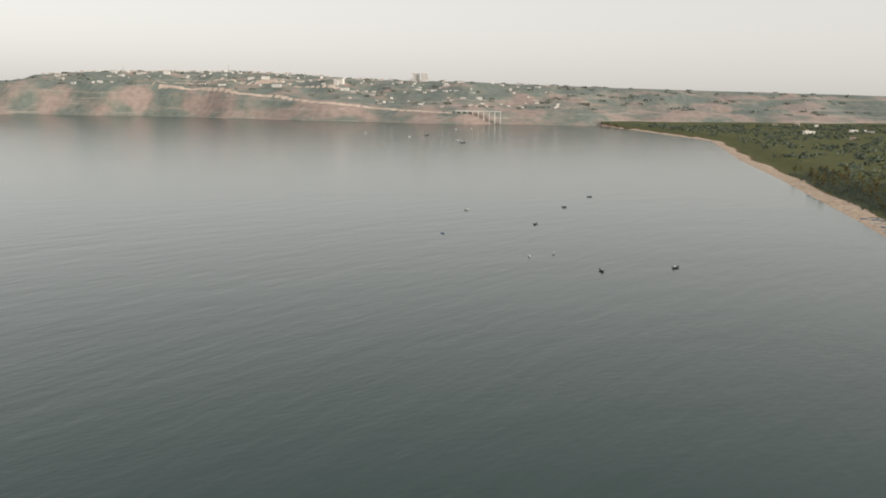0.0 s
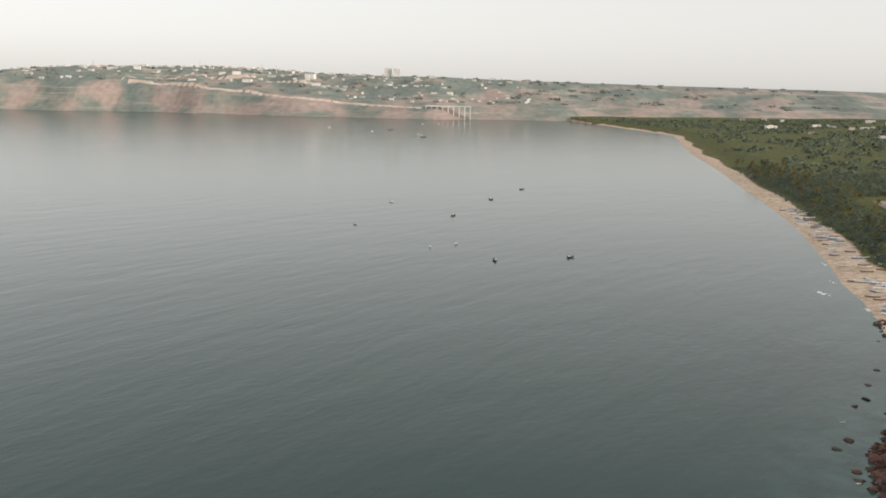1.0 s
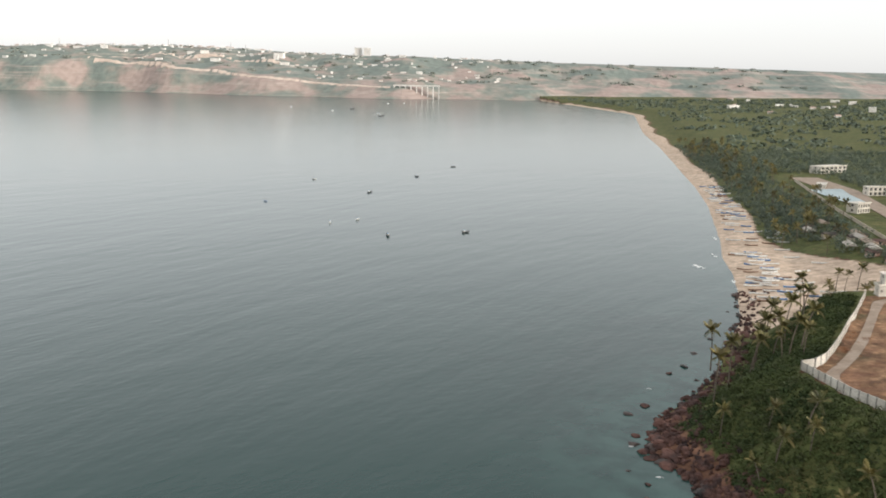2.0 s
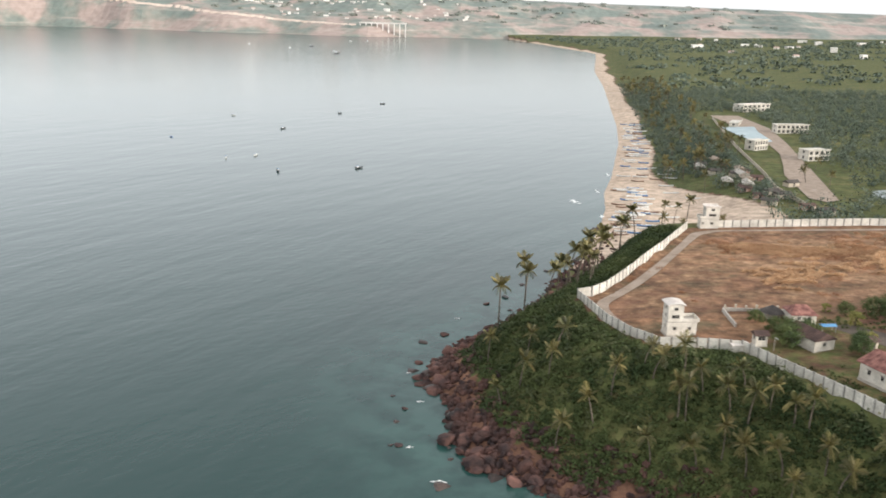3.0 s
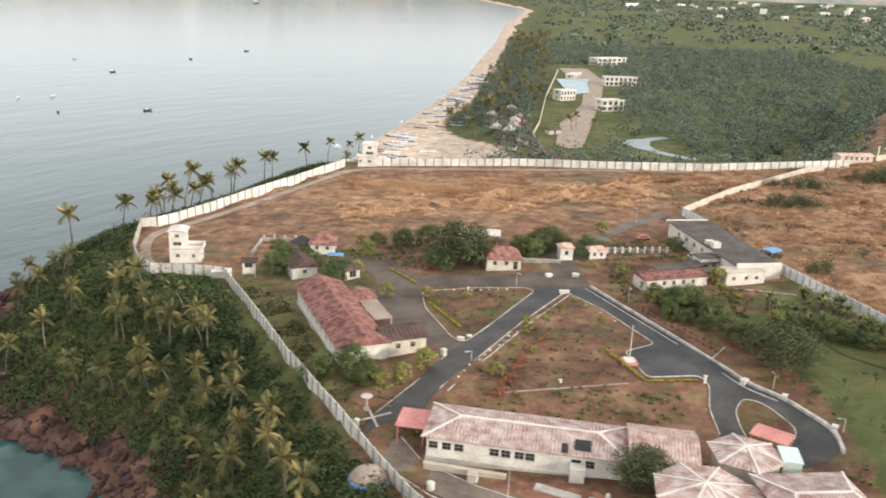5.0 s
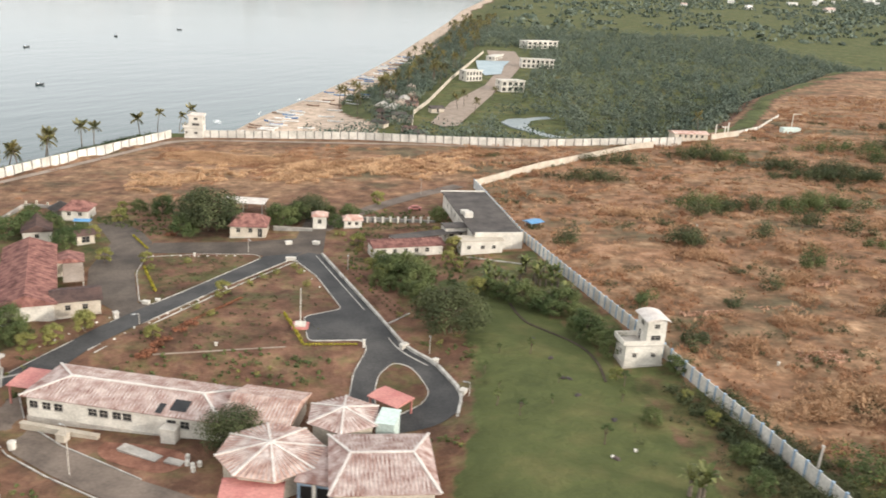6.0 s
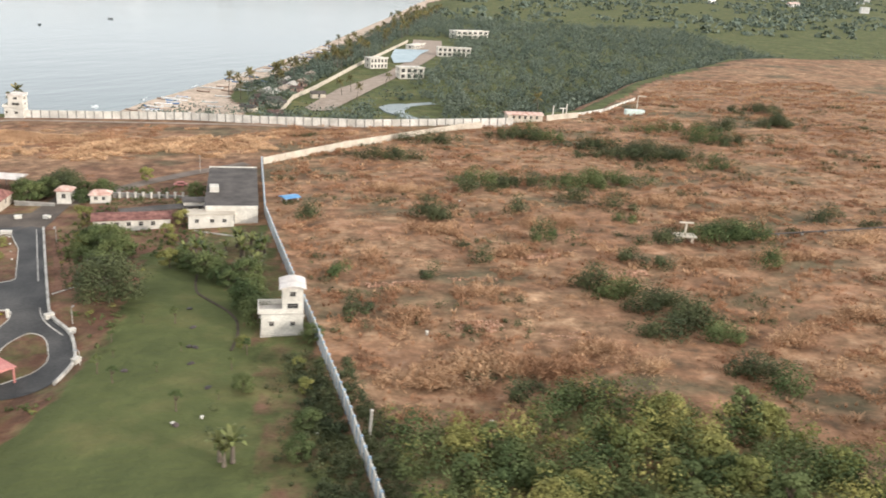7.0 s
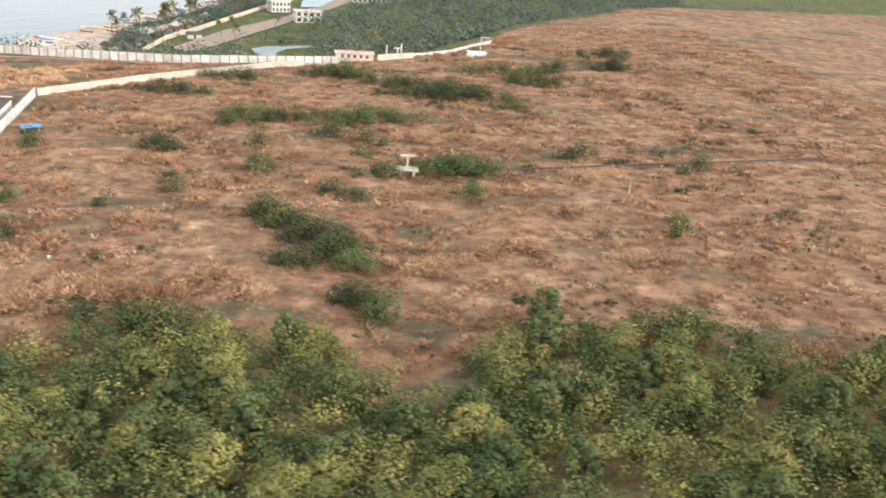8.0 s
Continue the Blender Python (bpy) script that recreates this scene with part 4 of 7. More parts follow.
def hexagon_pavilion(x, y, radius, h, rise, turn, roof_mat, label, sides=8):
    """A many-sided pavilion with white hip lines on a low pyramid roof."""
    root = thing("pavilion", x, y, ground_z(x, y), turn, label, "pavilion")
    ring = [(radius * 0.86 * math.cos(2 * math.pi * k / sides), radius * 0.86 * math.sin(2 * math.pi * k / sides)) for k in range(sides)]
    part("wall", solid(bmesh.new(), ring, -0.8, h), CREAM, root)
    for k in range(sides):
        a0, a1 = 2 * math.pi * k / sides, 2 * math.pi * (k + 1) / sides
        bm = bmesh.new()
        pts = [(radius * math.cos(a0), radius * math.sin(a0), h), (radius * math.cos(a1), radius * math.sin(a1), h), (0, 0, h + rise)]
        va = [bm.verts.new(p) for p in pts]
        vb = [bm.verts.new((p[0], p[1], p[2] - 0.08)) for p in pts]
        bm.faces.new(va)
        bm.faces.new(vb[::-1])
        for i in range(3):
            bm.faces.new((va[i], vb[i], vb[(i + 1) % 3], va[(i + 1) % 3]))
        part("roof_slope", bm, roof_mat, root)
        rib = bmesh.new()
        for j in range(1, 7):
            f = j / 7
            e = Vector(pts[0]).lerp(Vector(pts[1]), f)
            up = Vector(pts[2])
            t0 = 0.98 - abs(f - 0.5) * 1.0
            top = e.lerp(up, max(0.25, t0 * 0.95))
            q = (top - e)
            m = Matrix.Translation((e + top) / 2 + Vector((0, 0, 0.02))) @ q.normalized().to_track_quat("X", "Z").to_matrix().to_4x4() @ Matrix.Diagonal((q.length, 0.20, 0.05, 1))
            bmesh.ops.create_cube(rib, size=1, matrix=m)
        part("roof_rib", rib, PALERIB, root)
        band = bmesh.new()
        p0, p1 = Vector((0, 0, h + rise + 0.03)), Vector((*[c * 1.01 for c in pts[0][:2]], h + 0.03))
        q = p1 - p0
        m = Matrix.Translation((p0 + p1) / 2) @ q.normalized().to_track_quat("X", "Z").to_matrix().to_4x4() @ Matrix.Diagonal((q.length, 0.24, 0.09, 1))
        bmesh.ops.create_cube(band, size=1, matrix=m)
        part("hip_band", band, LIME, root)
    return root


hexagon_pavilion(223.7, 70.1, 5.0, 2.65, 0.95, 12, PINKROOF, "octagonal pavilion under faded pink roof sheets with white hips")
hexagon_pavilion(229.9, 76.6, 3.9, 2.7, 0.85, 30, PALEROOF, "octagonal pavilion under whitewashed roof sheets", 6)
house("hall_block", 233.9, 68.0, 5, 8.6, 8.9, 2.65, 1.0, CREAM, PALEROOF, "wide hall under whitewashed hipped roof", hip=2.0, over=0.5, ridge=LIME, ribs=0.38)

link = thing("link_corridor", 228.6, 67.6, ground_z(228.6, 67.6), mt, "blue-grey glazed corridor between pavilion and hall", "corridor")
part("wall", boxes((-1.6, -2.2, -0.5, 1.6, 3.5, 2.2)), BLUEPOST, link)
part("glazing", boxes((-1.3, -2.26, 0.5, -0.2, -2.205, 1.8), (0.2, -2.26, 0.5, 1.3, -2.205, 1.8)), DARK, link, "dark window band")
part("column", boxes((-0.16, -2.5, -0.4, 0.16, -2.27, 2.3)), WHITE, link)
part("roof", boxes((-1.8, -2.6, 2.304, 1.8, 3.6, 2.42)), PALEROOF, link)


def canopy(x, y, turn, w, d, h, material, label, rise=0.15):
    root = thing("canopy", x, y, ground_z(x, y), turn, label, "canopy")
    part("roof", pitched(bmesh.new(), w, d, h, rise, 0.05, 0.10), material, root)
    for px in (-w / 2 + 0.2, w / 2 - 0.2):
        for py in (-d / 2 + 0.2, d / 2 - 0.2):
            part("post", boxes((px - 0.08, py - 0.08, -0.5, px + 0.08, py + 0.08, h)), ROSE, root)
    return root


canopy(196.3, 85.0, mt, 3.2, 4.2, 1.95, ROSE, "rose-red porch canopy on square posts")
canopy(234.5, 81.2, -38, 3.9, 2.9, 2.0, ROSE, "rose-red drive-in canopy on square posts")
canopy(222.8, 65.2, 3, 5.4, 3.4, 1.9, ROSE, "rose-red sheet canopy beside the pavilion")
tank_house = thing("store_box", 234.3, 76.2, ground_z(234.3, 76.2), mt, "pale green-white flat-roofed store box", "store")
part("wall", boxes((-0.9, -1.5, -0.5, 0.9, 1.5, 2.6)), SAGE, tank_house)
part("roof", boxes((-1.0, -1.6, 2.604, 1.0, 1.6, 2.72)), SAGE, tank_house)

# cottages, lodges and sheds round the gate
house("cottage", 210.6, 136.4, 2, 5.6, 5.2, 2.0, 1.3, CREAM, TILE, "cream cottage under a red tiled hip roof", front=[(-1.5, 0.6, 0.9, 0.7), (0.4, 0.6, 0.9, 0.7), (1.9, 0.7, 0.2, 1.4)], right=[(0, 0.6, 0.9, 0.7)], hip=1.7)
house("cottage", 180.2, 145.0, 0, 4.2, 4.2, 1.9, 1.1, WHITE, TILE, "small white cottage under a red roof", front=[(-0.9, 0.6, 0.9, 0.6), (0.9, 0.6, 0.9, 0.6)], hip=1.4)
house("store_house", 177.6, 134.0, bt, 6.6, 4.0, 2.0, 0.9, WHITE, TILEDARK, "white store house under a dark weathered roof", right=[(0, 0.6, 0.9, 0.6)], ribs=0.6)
house("gate_lodge", 221.6, 139.6, 4, 2.2, 2.2, 2.3, 0.5, WHITE, PINKROOF, "small white gate lodge with a pale pink roof", front=[(0, 0.6, 1.0, 0.7)], hip=0.9, hood=False)
house("gate_lodge", 227.0, 140.2, 8, 2.9, 2.2, 1.5, 0.5, WHITE, PINKROOF, "low white gate lodge with a pale pink roof", front=[(-0.6, 0.5, 0.6, 0.5), (0.6, 0.5, 0.6, 0.5)], hip=0.9, hood=False)
house("guard_cabin", 169.4, 133.9, 3, 1.9, 1.6, 2.1, 0.45, WHITE, TILEDARK, "white guard cabin with an open lookout", front=[(0, 1.2, 1.15, 0.65)], left=[(0, 0.8, 1.15, 0.65)], hood=False)
house("quarters", 235.9, 126.4, 16, 10.8, 3.8, 1.75, 0.5, WHITE, TILE, "low white quarters under a patched red roof", front=[(-3.9 + 1.7 * i, 0.6, 0.75, 0.6) for i in range(5)], ribs=0.7, hood=False)
house("porch_house", 185.8, 131.2, 35, 2.6, 2.0, 1.6, 0.5, CREAM, TILEDARK, "small cream porch house beside the yard", front=[(0, 1.2, 0.3, 1.0)], hood=False)
shed = thing("open_shed", 207.6, 149.0, ground_z(207.6, 149.0), -3, "open shed with a white sheet roof", "shed")
part("roof", pitched(bmesh.new(), 7.2, 3.6, 2.1, 0.35, 0.2, 0.08), LIME, shed, "white sheet roof")
for k in (-3.3, 0, 3.3):
    for j in (-1.5, 1.5):
        part("post", boxes((k - 0.07, j - 0.07, -0.4, k + 0.07, j + 0.07, 2.1)), CONCRETE, shed)
hut = thing("thatch_hut", 176.3, 147.4, ground_z(176.3, 147.4), 0, "round grey thatched hut", "hut")
part("wall", post(bmesh.new(), 0, 0, -0.4, 1.1, 1.5, 1.5, 14), CONCRETE, hut)
part("roof", post(bmesh.new(), 0, 0, 1.0, 2.2, 2.2, 0.15, 14), GREYROOF, hut, "grey conical thatch")
tarp = thing("tarpaulin_shelter", 182.8, 139.4, ground_z(182.8, 139.4), 5, "bright blue tarpaulin stretched on poles", "shelter")
part("sheet", pitched(bmesh.new(), 2.6, 1.4, 1.2, 0.25, 0.05, 0.03), BLUE, tarp)
for k in (-1.2, 1.2):
    part("pole", boxes((k - 0.03, -0.6, -0.3, k + 0.03, -0.54, 1.2), (k - 0.03, 0.54, -0.3, k + 0.03, 0.6, 1.2)), METAL, tarp)

# workshop with a broad dark roof against the east wall
ws = thing("workshop", 248.0, 141.0, ground_z(248, 141), 9, "white workshop under a broad dark flat roof", "workshop")
storey_box(ws, -3.6, -13.2, 4.1, 11.6, -0.4, 2.5, WHITE, front=[(-2.4, 0.7, 1.1, 0.6), (0.2, 0.9, 0.3, 1.6)], left=[(-9 + 3 * i, 0.8, 1.1, 0.6) for i in range(6)], hood=False)
part("roof", boxes((-3.9, -13.0, 2.504, 4.25, 11.9, 2.66)), GREYROOF, ws, "dark stained flat roof")
part("parapet", boxes((-3.6, -13.25, 2.51, 4.1, -13.05, 2.95)), WHITE, ws)
part("parapet", boxes((-4.0, 11.92, 2.4, 4.2, 12.1, 2.85)), WHITE, ws)
part("water_tank", boxes((-3.3, -4.6, 2.664, -1.9, -3.4, 3.6, 0.05)), WHITE, ws, "white rooftop water tank")
part("water_tank", boxes((-3.4, -2.6, 2.664, -2.0, -1.6, 3.3, 0.05)), WHITE, ws, "white rooftop water tank")
an = thing("workshop_annex", 246.4, 127.4, ground_z(246.4, 127.4), 12, "low white annex with a flat canopy roof", "annex")
storey_box(an, -2.4, -1.6, 4.2, 0.9, -0.4, 2.15, WHITE, front=[(-1.2, 0.6, 0.9, 0.5), (1.0, 0.6, 0.9, 0.5), (2.8, 0.6, 0.9, 0.5)], hood=False)
part("roof", boxes((-2.6, -1.9, 2.154, 4.4, 1.0, 2.28)), CREAM, an)
fs = house("flat_store", 243.6, 133.4, 14, 3.4, 2.6, 2.3, 0.12, WHITE, GREYROOF, "small white store with a dark flat roof", front=[(-0.7, 0.7, 0.9, 0.7), (0.8, 0.6, 0.9, 0.7)], left=[(0, 0.7, 0.9, 0.7)], over=0.2, hood=False, category="store")
house("pump_box", 165.4, 131.9, 10, 3.0, 1.6, 1.1, 0.1, WHITE, LIME, "low white pump box beside the boundary wall", over=0.1, hood=False, category="pump box")
gr = thing("carport", 241.0, 131.3, ground_z(241, 131.3), 28, "long grey sheet-roofed carport on white trestles", "carport")
part("roof", boxes((-8.2, -1.3, 1.72, 4.6, 1.3, 1.82)), GREYROOF, gr)
for k in (-8, -5, -2, 1, 4.2):
    part("trestle", boxes((k - 0.06, -1.2, -0.4, k + 0.06, -1.08, 1.72), (k - 0.06, 1.08, -0.4, k + 0.06, 1.2, 1.72), (k - 0.05, -1.07, 1.5, k + 0.05, 1.07, 1.6)), WHITE, gr)

# ruined foundation rows by the seaward field, and posts by the workshop lane
ruin = thing("low_ruin_wall", 174.6, 150.6, ground_z(174.6, 150.6), -2, "crumbling low wall stubs with pale capped posts", "ruin")
part("wall", boxes((-6, -0.15, -0.4, 6, 0.15, 0.45)), CONCRETE, ruin)
part("wall", boxes((-6.2, -8.5, -0.4, -5.9, -0.16, 0.4)), CONCRETE, ruin)
for k in range(7):
    part("post", boxes((-5.8 + 1.9 * k, -0.2, 0.454, -5.5 + 1.9 * k, 0.2, 0.95 + 0.2 * (k % 2))), CREAM, ruin)
first = thing("marker_post", 229.4, 142.2, ground_z(229.4, 142.2), 0, "stubby white concrete marker post", "post", "posts along the lane")
part("shaft", boxes((-0.14, -0.14, -0.3, 0.14, 0.14, 0.95, 0.02)), WHITE, first)
part("cap", boxes((-0.19, -0.19, 0.952, 0.19, 0.19, 1.05)), WHITE, first)
for k in range(1, 9):
    copy_thing(first, pose(229.4 + 1.3 * k, 142.2, ground_z(229.4 + 1.3 * k, 142.2), 0, 0, 7 * k))
low_wall = thing("lane_wall", 234.6, 142.6, ground_z(234.6, 142.6), 0, "low dark stone wall behind white marker posts", "wall")
part("wall", boxes((-6.4, -0.15, -0.5, 6.4, 0.15, 0.55, 0.03)), POST, low_wall)
part("coping", boxes((-6.45, -0.2, 0.552, 6.45, 0.2, 0.62)), POST, low_wall)
front_wall = thing("gate_wall", 217.4, 137.5, ground_z(217.4, 137.5), -4, "low dark garden wall beside the gate lodge", "wall")
part("wall", boxes((-3.2, -0.14, -0.5, 3.2, 0.14, 0.6, 0.03)), POST, front_wall)
part("coping", boxes((-3.25, -0.18, 0.602, 3.25, 0.18, 0.67)), CONCRETE, front_wall)
back_lane = bmesh.new()
strip(back_lane, rounded([(222.0, 138.0), (226.0, 145.4), (231.0, 152.6), (238.3, 160.4), (246.4, 167.4)], 2.0, 8), 3.0, ground_z, -0.05, 0.07)
tagged(new("road", bm_mesh("road", back_lane, DUST)), "dusty lane climbing behind the workshop", "road", kind="structure")


# ---------------------------------------------------------------- plants
def leaf_quads(rng, centres, radii, per, size, flat=0.75, shell=0.55):
    """Loose leaves in clumps: (count, 4, 3)."""
    centres, radii = np.repeat(np.asarray(centres, float), per, 0), np.repeat(np.asarray(radii, float), per)
    k = len(centres)
    d = rng.normal(size=(k, 3))
    d /= np.linalg.norm(d, axis=1, keepdims=True)
    r = radii * (shell + (1 - shell) * rng.random(k)) * rng.uniform(0.75, 1.12, k)
    at = centres + d * r[:, None] * np.array([1, 1, flat])
    nrm = d + rng.normal(scale=0.27, size=(k, 3)) + np.array([0, 0, 0.40])
    nrm /= np.linalg.norm(nrm, axis=1, keepdims=True)
    a = np.cross(nrm, rng.normal(size=(k, 3)))
    a /= np.linalg.norm(a, axis=1, keepdims=True)
    b = np.cross(nrm, a)
    s = (size * rng.uniform(0.6, 1.35, k))[:, None]
    return np.stack([at - a * s * 0.5, at + b * s * 0.32 - nrm * s * 0.1, at + a * s * 0.5, at - b * s * 0.32 - nrm * s * 0.1], 1)


def limb(bm, a, b, r0, r1, seg=6):
    a, b = Vector(a), Vector(b)
    t = (b - a)
    m = Matrix.Translation((a + b) / 2) @ t.to_track_quat("Z", "Y").to_matrix().to_4x4()
    bmesh.ops.create_cone(bm, cap_ends=True, segments=seg, radius1=r0, radius2=r1, depth=t.length, matrix=m)


def tree_model(seed, high, wide, material, per=46, size=0.42, lobes=12, squat=0.62, skirt=0, name="tree", label="", category="tree", group=""):
    """A trunk with limbs under a crown of leaf clumps; stands at the origin."""
    rng = np.random.default_rng(seed)
    root = thing(name, 0, 0, 0, 0, label, category, group)
    bm = bmesh.new()
    fork = Vector((rng.normal(0, 0.1), rng.normal(0, 0.1), high * 0.38))
    limb(bm, (0, 0, -0.5), fork, 0.05 * high * 0.6, 0.032 * high * 0.6, 8)
    centres, radii = [], []
    for k in range(lobes):
        a, f = k * 2.4 + rng.normal(0, 0.3), math.sqrt((k + 0.5) / lobes)
        c = Vector((math.cos(a) * f * wide * 0.40, math.sin(a) * f * wide * 0.40, high * (0.80 - 0.34 * f * f * squat + rng.normal(0, 0.05))))
        if k % 2 == 0:
            limb(bm, fork, c, 0.018 * high, 0.006 * high, 5)
        centres.append(c)
        radii.append(wide * rng.uniform(0.15, 0.24))
    for k in range(skirt):
        a, f = k * 2.4 + 1.0, rng.uniform(0.55, 1.0)
        centres.append(Vector((math.cos(a) * f * wide * 0.38, math.sin(a) * f * wide * 0.38, high * rng.uniform(0.20, 0.42))))
        radii.append(wide * rng.uniform(0.14, 0.20))
    part("trunk", bm, WOOD, root)
    part("crown", quads_mesh("crown", leaf_quads(rng, centres, radii, per, size), material), None, root)
    return root


def plant_all(model, spots, low=0.85, high=1.2, seed=1, sink=0.05):
    """The pattern itself stands on the first spot, copies on the others."""
    rng = random.Random(seed)
    for i, (x, y) in enumerate(spots):
        k = rng.uniform(low, high)
        m = pose(x, y, ground_z(x, y) - sink, rng.uniform(-2, 2), rng.uniform(-2, 2), rng.uniform(0, 360)) @ Matrix.Scale(k, 4)
        if i == 0:
            model.matrix_world = m
            base = model
        else:
            copy_thing(base, m @ Matrix.Scale(1 / base.scale[0], 4))


def palm_model(seed, high, lean, fronds=17, long=2.7, label="tall coconut palm with a ragged yellow-green crown"):
    rng = random.Random(seed)
    root = thing("coconut_palm", 0, 0, 0, 0, label, "palm", "coconut palms of the headland")
    bm = bmesh.new()
    prev, last = Vector((0, 0, -0.6)), None
    n = 8
    for k in range(1, n + 1):
        t = k / n
        p = Vector((lean * t * t, 0.12 * math.sin(3 * t), high * t))
        limb(bm, prev, p, 0.17 - 0.075 * (k - 1) / n, 0.17 - 0.075 * k / n, 7)
        prev = p
    part("trunk", bm, BARK, root)
    # one frond pattern of leaflets on a bent rib
    pats = []
    for v in range(3):
        q = []
        droop = (0.55, 0.9, 1.35)[v]
        m = 13

        def rib(t):
            return Vector((long * (t - 0.10 * droop * t * t), 0, 0.55 * t * (1.25 - droop * 0.35) - droop * 1.15 * t * t))
        for k in range(m):
            t0, t1 = k / m, (k + 1) / m
            a, b = rib(t0), rib(t1)
            w = 0.03
            q.append([(a.x, -w, a.z), (b.x, -w * 0.6, b.z), (b.x, w * 0.6, b.z), (a.x, w, a.z)])
            if k > 0:
                for s in (-1, 1):
                    ln = 0.72 * math.sin(math.pi * (0.12 + 0.80 * t0)) * rng.uniform(0.8, 1.15)
                    tip = a + Vector((0.42 * ln, s * ln * 0.80, -0.42 * ln - 0.10 * droop))
                    half = Vector((0.075, 0, 0.02))
                    q.append([tuple(a - half), tuple(a + half), tuple(tip + half * 0.4), tuple(tip - half * 0.4)])
        pats.append(quads_mesh("frond", np.array(q), FROND))
    for k in range(fronds):
        lift = rng.uniform(-25, 42) if k % 3 else rng.uniform(35, 68)
        ob = part("frond", pats[0 if lift > 30 else (1 if lift > 5 else 2)], None, root)
        s = rng.uniform(0.82, 1.12)
        ob.matrix_basis = Matrix.Translation(prev) @ Matrix.Rotation(2.399963 * k + rng.uniform(-0.2, 0.2), 4, "Z") @ Matrix.Rotation(-radians(lift), 4, "Y") @ Matrix.Diagonal((s, s, s, 1))
    nuts = bmesh.new()
    for k in range(6):
        a = k * 1.05
        bmesh.ops.create_icosphere(nuts, subdivisions=1, radius=0.13, matrix=Matrix.Translation(prev + Vector((0.2 * math.cos(a), 0.2 * math.sin(a), -0.22))))
    part("coconuts", nuts, BANANA, root)
    return root


GROVE = [(130.7, 136), (135.2, 133.7), (137.1, 139.8), (132.8, 146.2), (126.1, 151.4), (127.5, 133.6), (135.1, 120.9), (144, 125.3), (140.9, 122.1),
         (148.2, 114.7), (153.9, 118.6), (150.3, 125.4), (156.7, 120.4), (157.7, 112.5), (154.1, 112.3), (159.8, 117), (161.7, 114.6), (162.5, 119.7),
         (164.8, 114.9), (168.3, 109.6), (164.1, 106.6), (168.5, 103.7), (174.3, 99.1), (168.8, 100.2), (163.8, 102.5), (173.8, 96.2), (171.4, 93.5),
         (175.2, 91), (180.5, 85.7), (171, 90.7), (175.9, 87.3), (183.2, 77.7), (149.5, 128.2), (154.9, 125.0), (152.7, 118.7), (166.9, 111.5)]
GROVE_S = [(184.9, 75), (191.1, 63.2), (182.4, 71.9), (160.1, 109), (179.5, 89.0), (187.5, 69.0), (176, 80), (186, 62), (193, 56), (178, 72), (172, 84), (196, 50), (188, 54), (180, 62)]
# shore palms: place and height of the crown above the sea
SHORE_P = [(135.0, 176.9, 15.1), (128.7, 165.6, 16.0), (137.2, 198.0, 12.0), (145.1, 171.8, 21.9), (147.5, 170.6, 21.1), (148.6, 174.7, 23.5), (142.7, 184.9, 15.2), (146.8, 185.2, 17.0), (146.3, 194.2, 15.6), (150.8, 191.2, 17.4),
           (153.9, 197.8, 19.2), (151.8, 204.7, 16.7), (160.0, 204.2, 20.6), (161.4, 208.6, 19.2), (168.0, 223.9, 18.8), (173.7, 219.0, 21.7), (177.9, 223.3, 20.5), (181.1, 223.2, 22.5), (143.7, 172.0, 18.5), (139.6, 178.0, 15.8)]
RIM_P = [(187, 243), (191, 262), (199, 258), (204, 262), (178, 232), (256, 330), (262, 322), (259, 338), (272, 360), (312, 222)]
shore_palm = palm_model(14, 8.2, 1.3, 16, 2.2, "slender leaning coconut palm above the shore")
palms = [palm_model(11, 6.2, 0.9), palm_model(12, 7.0, -0.7, 18, 2.6), palm_model(13, 5.4, 1.7, 15, 2.5)]
for k, model in enumerate(palms):
    plant_all(model, (GROVE + GROVE_S)[k::3] + RIM_P[k::3], 0.70, 0.92, 20 + k)
rr = random.Random(26)
for k, (x, y, top) in enumerate(SHORE_P):
    tall = min(9.6, max(4.6, top - max(0.2, ground_z(x, y))))
    m = pose(x, y, max(0.2, ground_z(x, y), top - 9.6), rr.uniform(-3, 3), rr.uniform(-3, 3), rr.uniform(0, 360)) @ Matrix.Scale(tall / 8.2, 4)
    if k == 0:
        shore_palm.matrix_world = m
    else:
        copy_thing(shore_palm, m @ Matrix.Scale(1 / shore_palm.scale[0], 4))

# coconut plantation behind the beach
rng = np.random.default_rng(77)
spots = []
while len(spots) < 110:
    y = rng.uniform(330, 900)
    c = np.interp(y, [p[1] for p in COAST[15:]], [p[0] for p in COAST[15:]])
    spots.append((c + rng.uniform(22, 58) - 5 * (y > 480), y))
joined = thing("coconut_palm", 0, 0, 0, 0, "coconut palm of the beach plantation", "palm", "plantation palms")
trunk_of = [o for o in palms[1].children if o.name.startswith("trunk")][0]
part("trunk", trunk_of.data, None, joined)
bm = bmesh.new()
for o in palms[1].children:
    if o.name.startswith("frond"):
        piece = o.data.copy()
        piece.transform(o.matrix_basis)
        bm.from_mesh(piece)
part("crown", bm_mesh("crown", bm, FROND), None, joined)
for k, (x, y) in enumerate(spots):
    m = pose(x, y, ground_z(x, y) - 0.05, 0, 0, rng.uniform(0, 360)) @ Matrix.Scale(rng.uniform(0.85, 1.2), 4)
    if k == 0:
        joined.matrix_world = m
    else:
        copy_thing(joined, m @ Matrix.Scale(1 / joined.scale[0], 4))

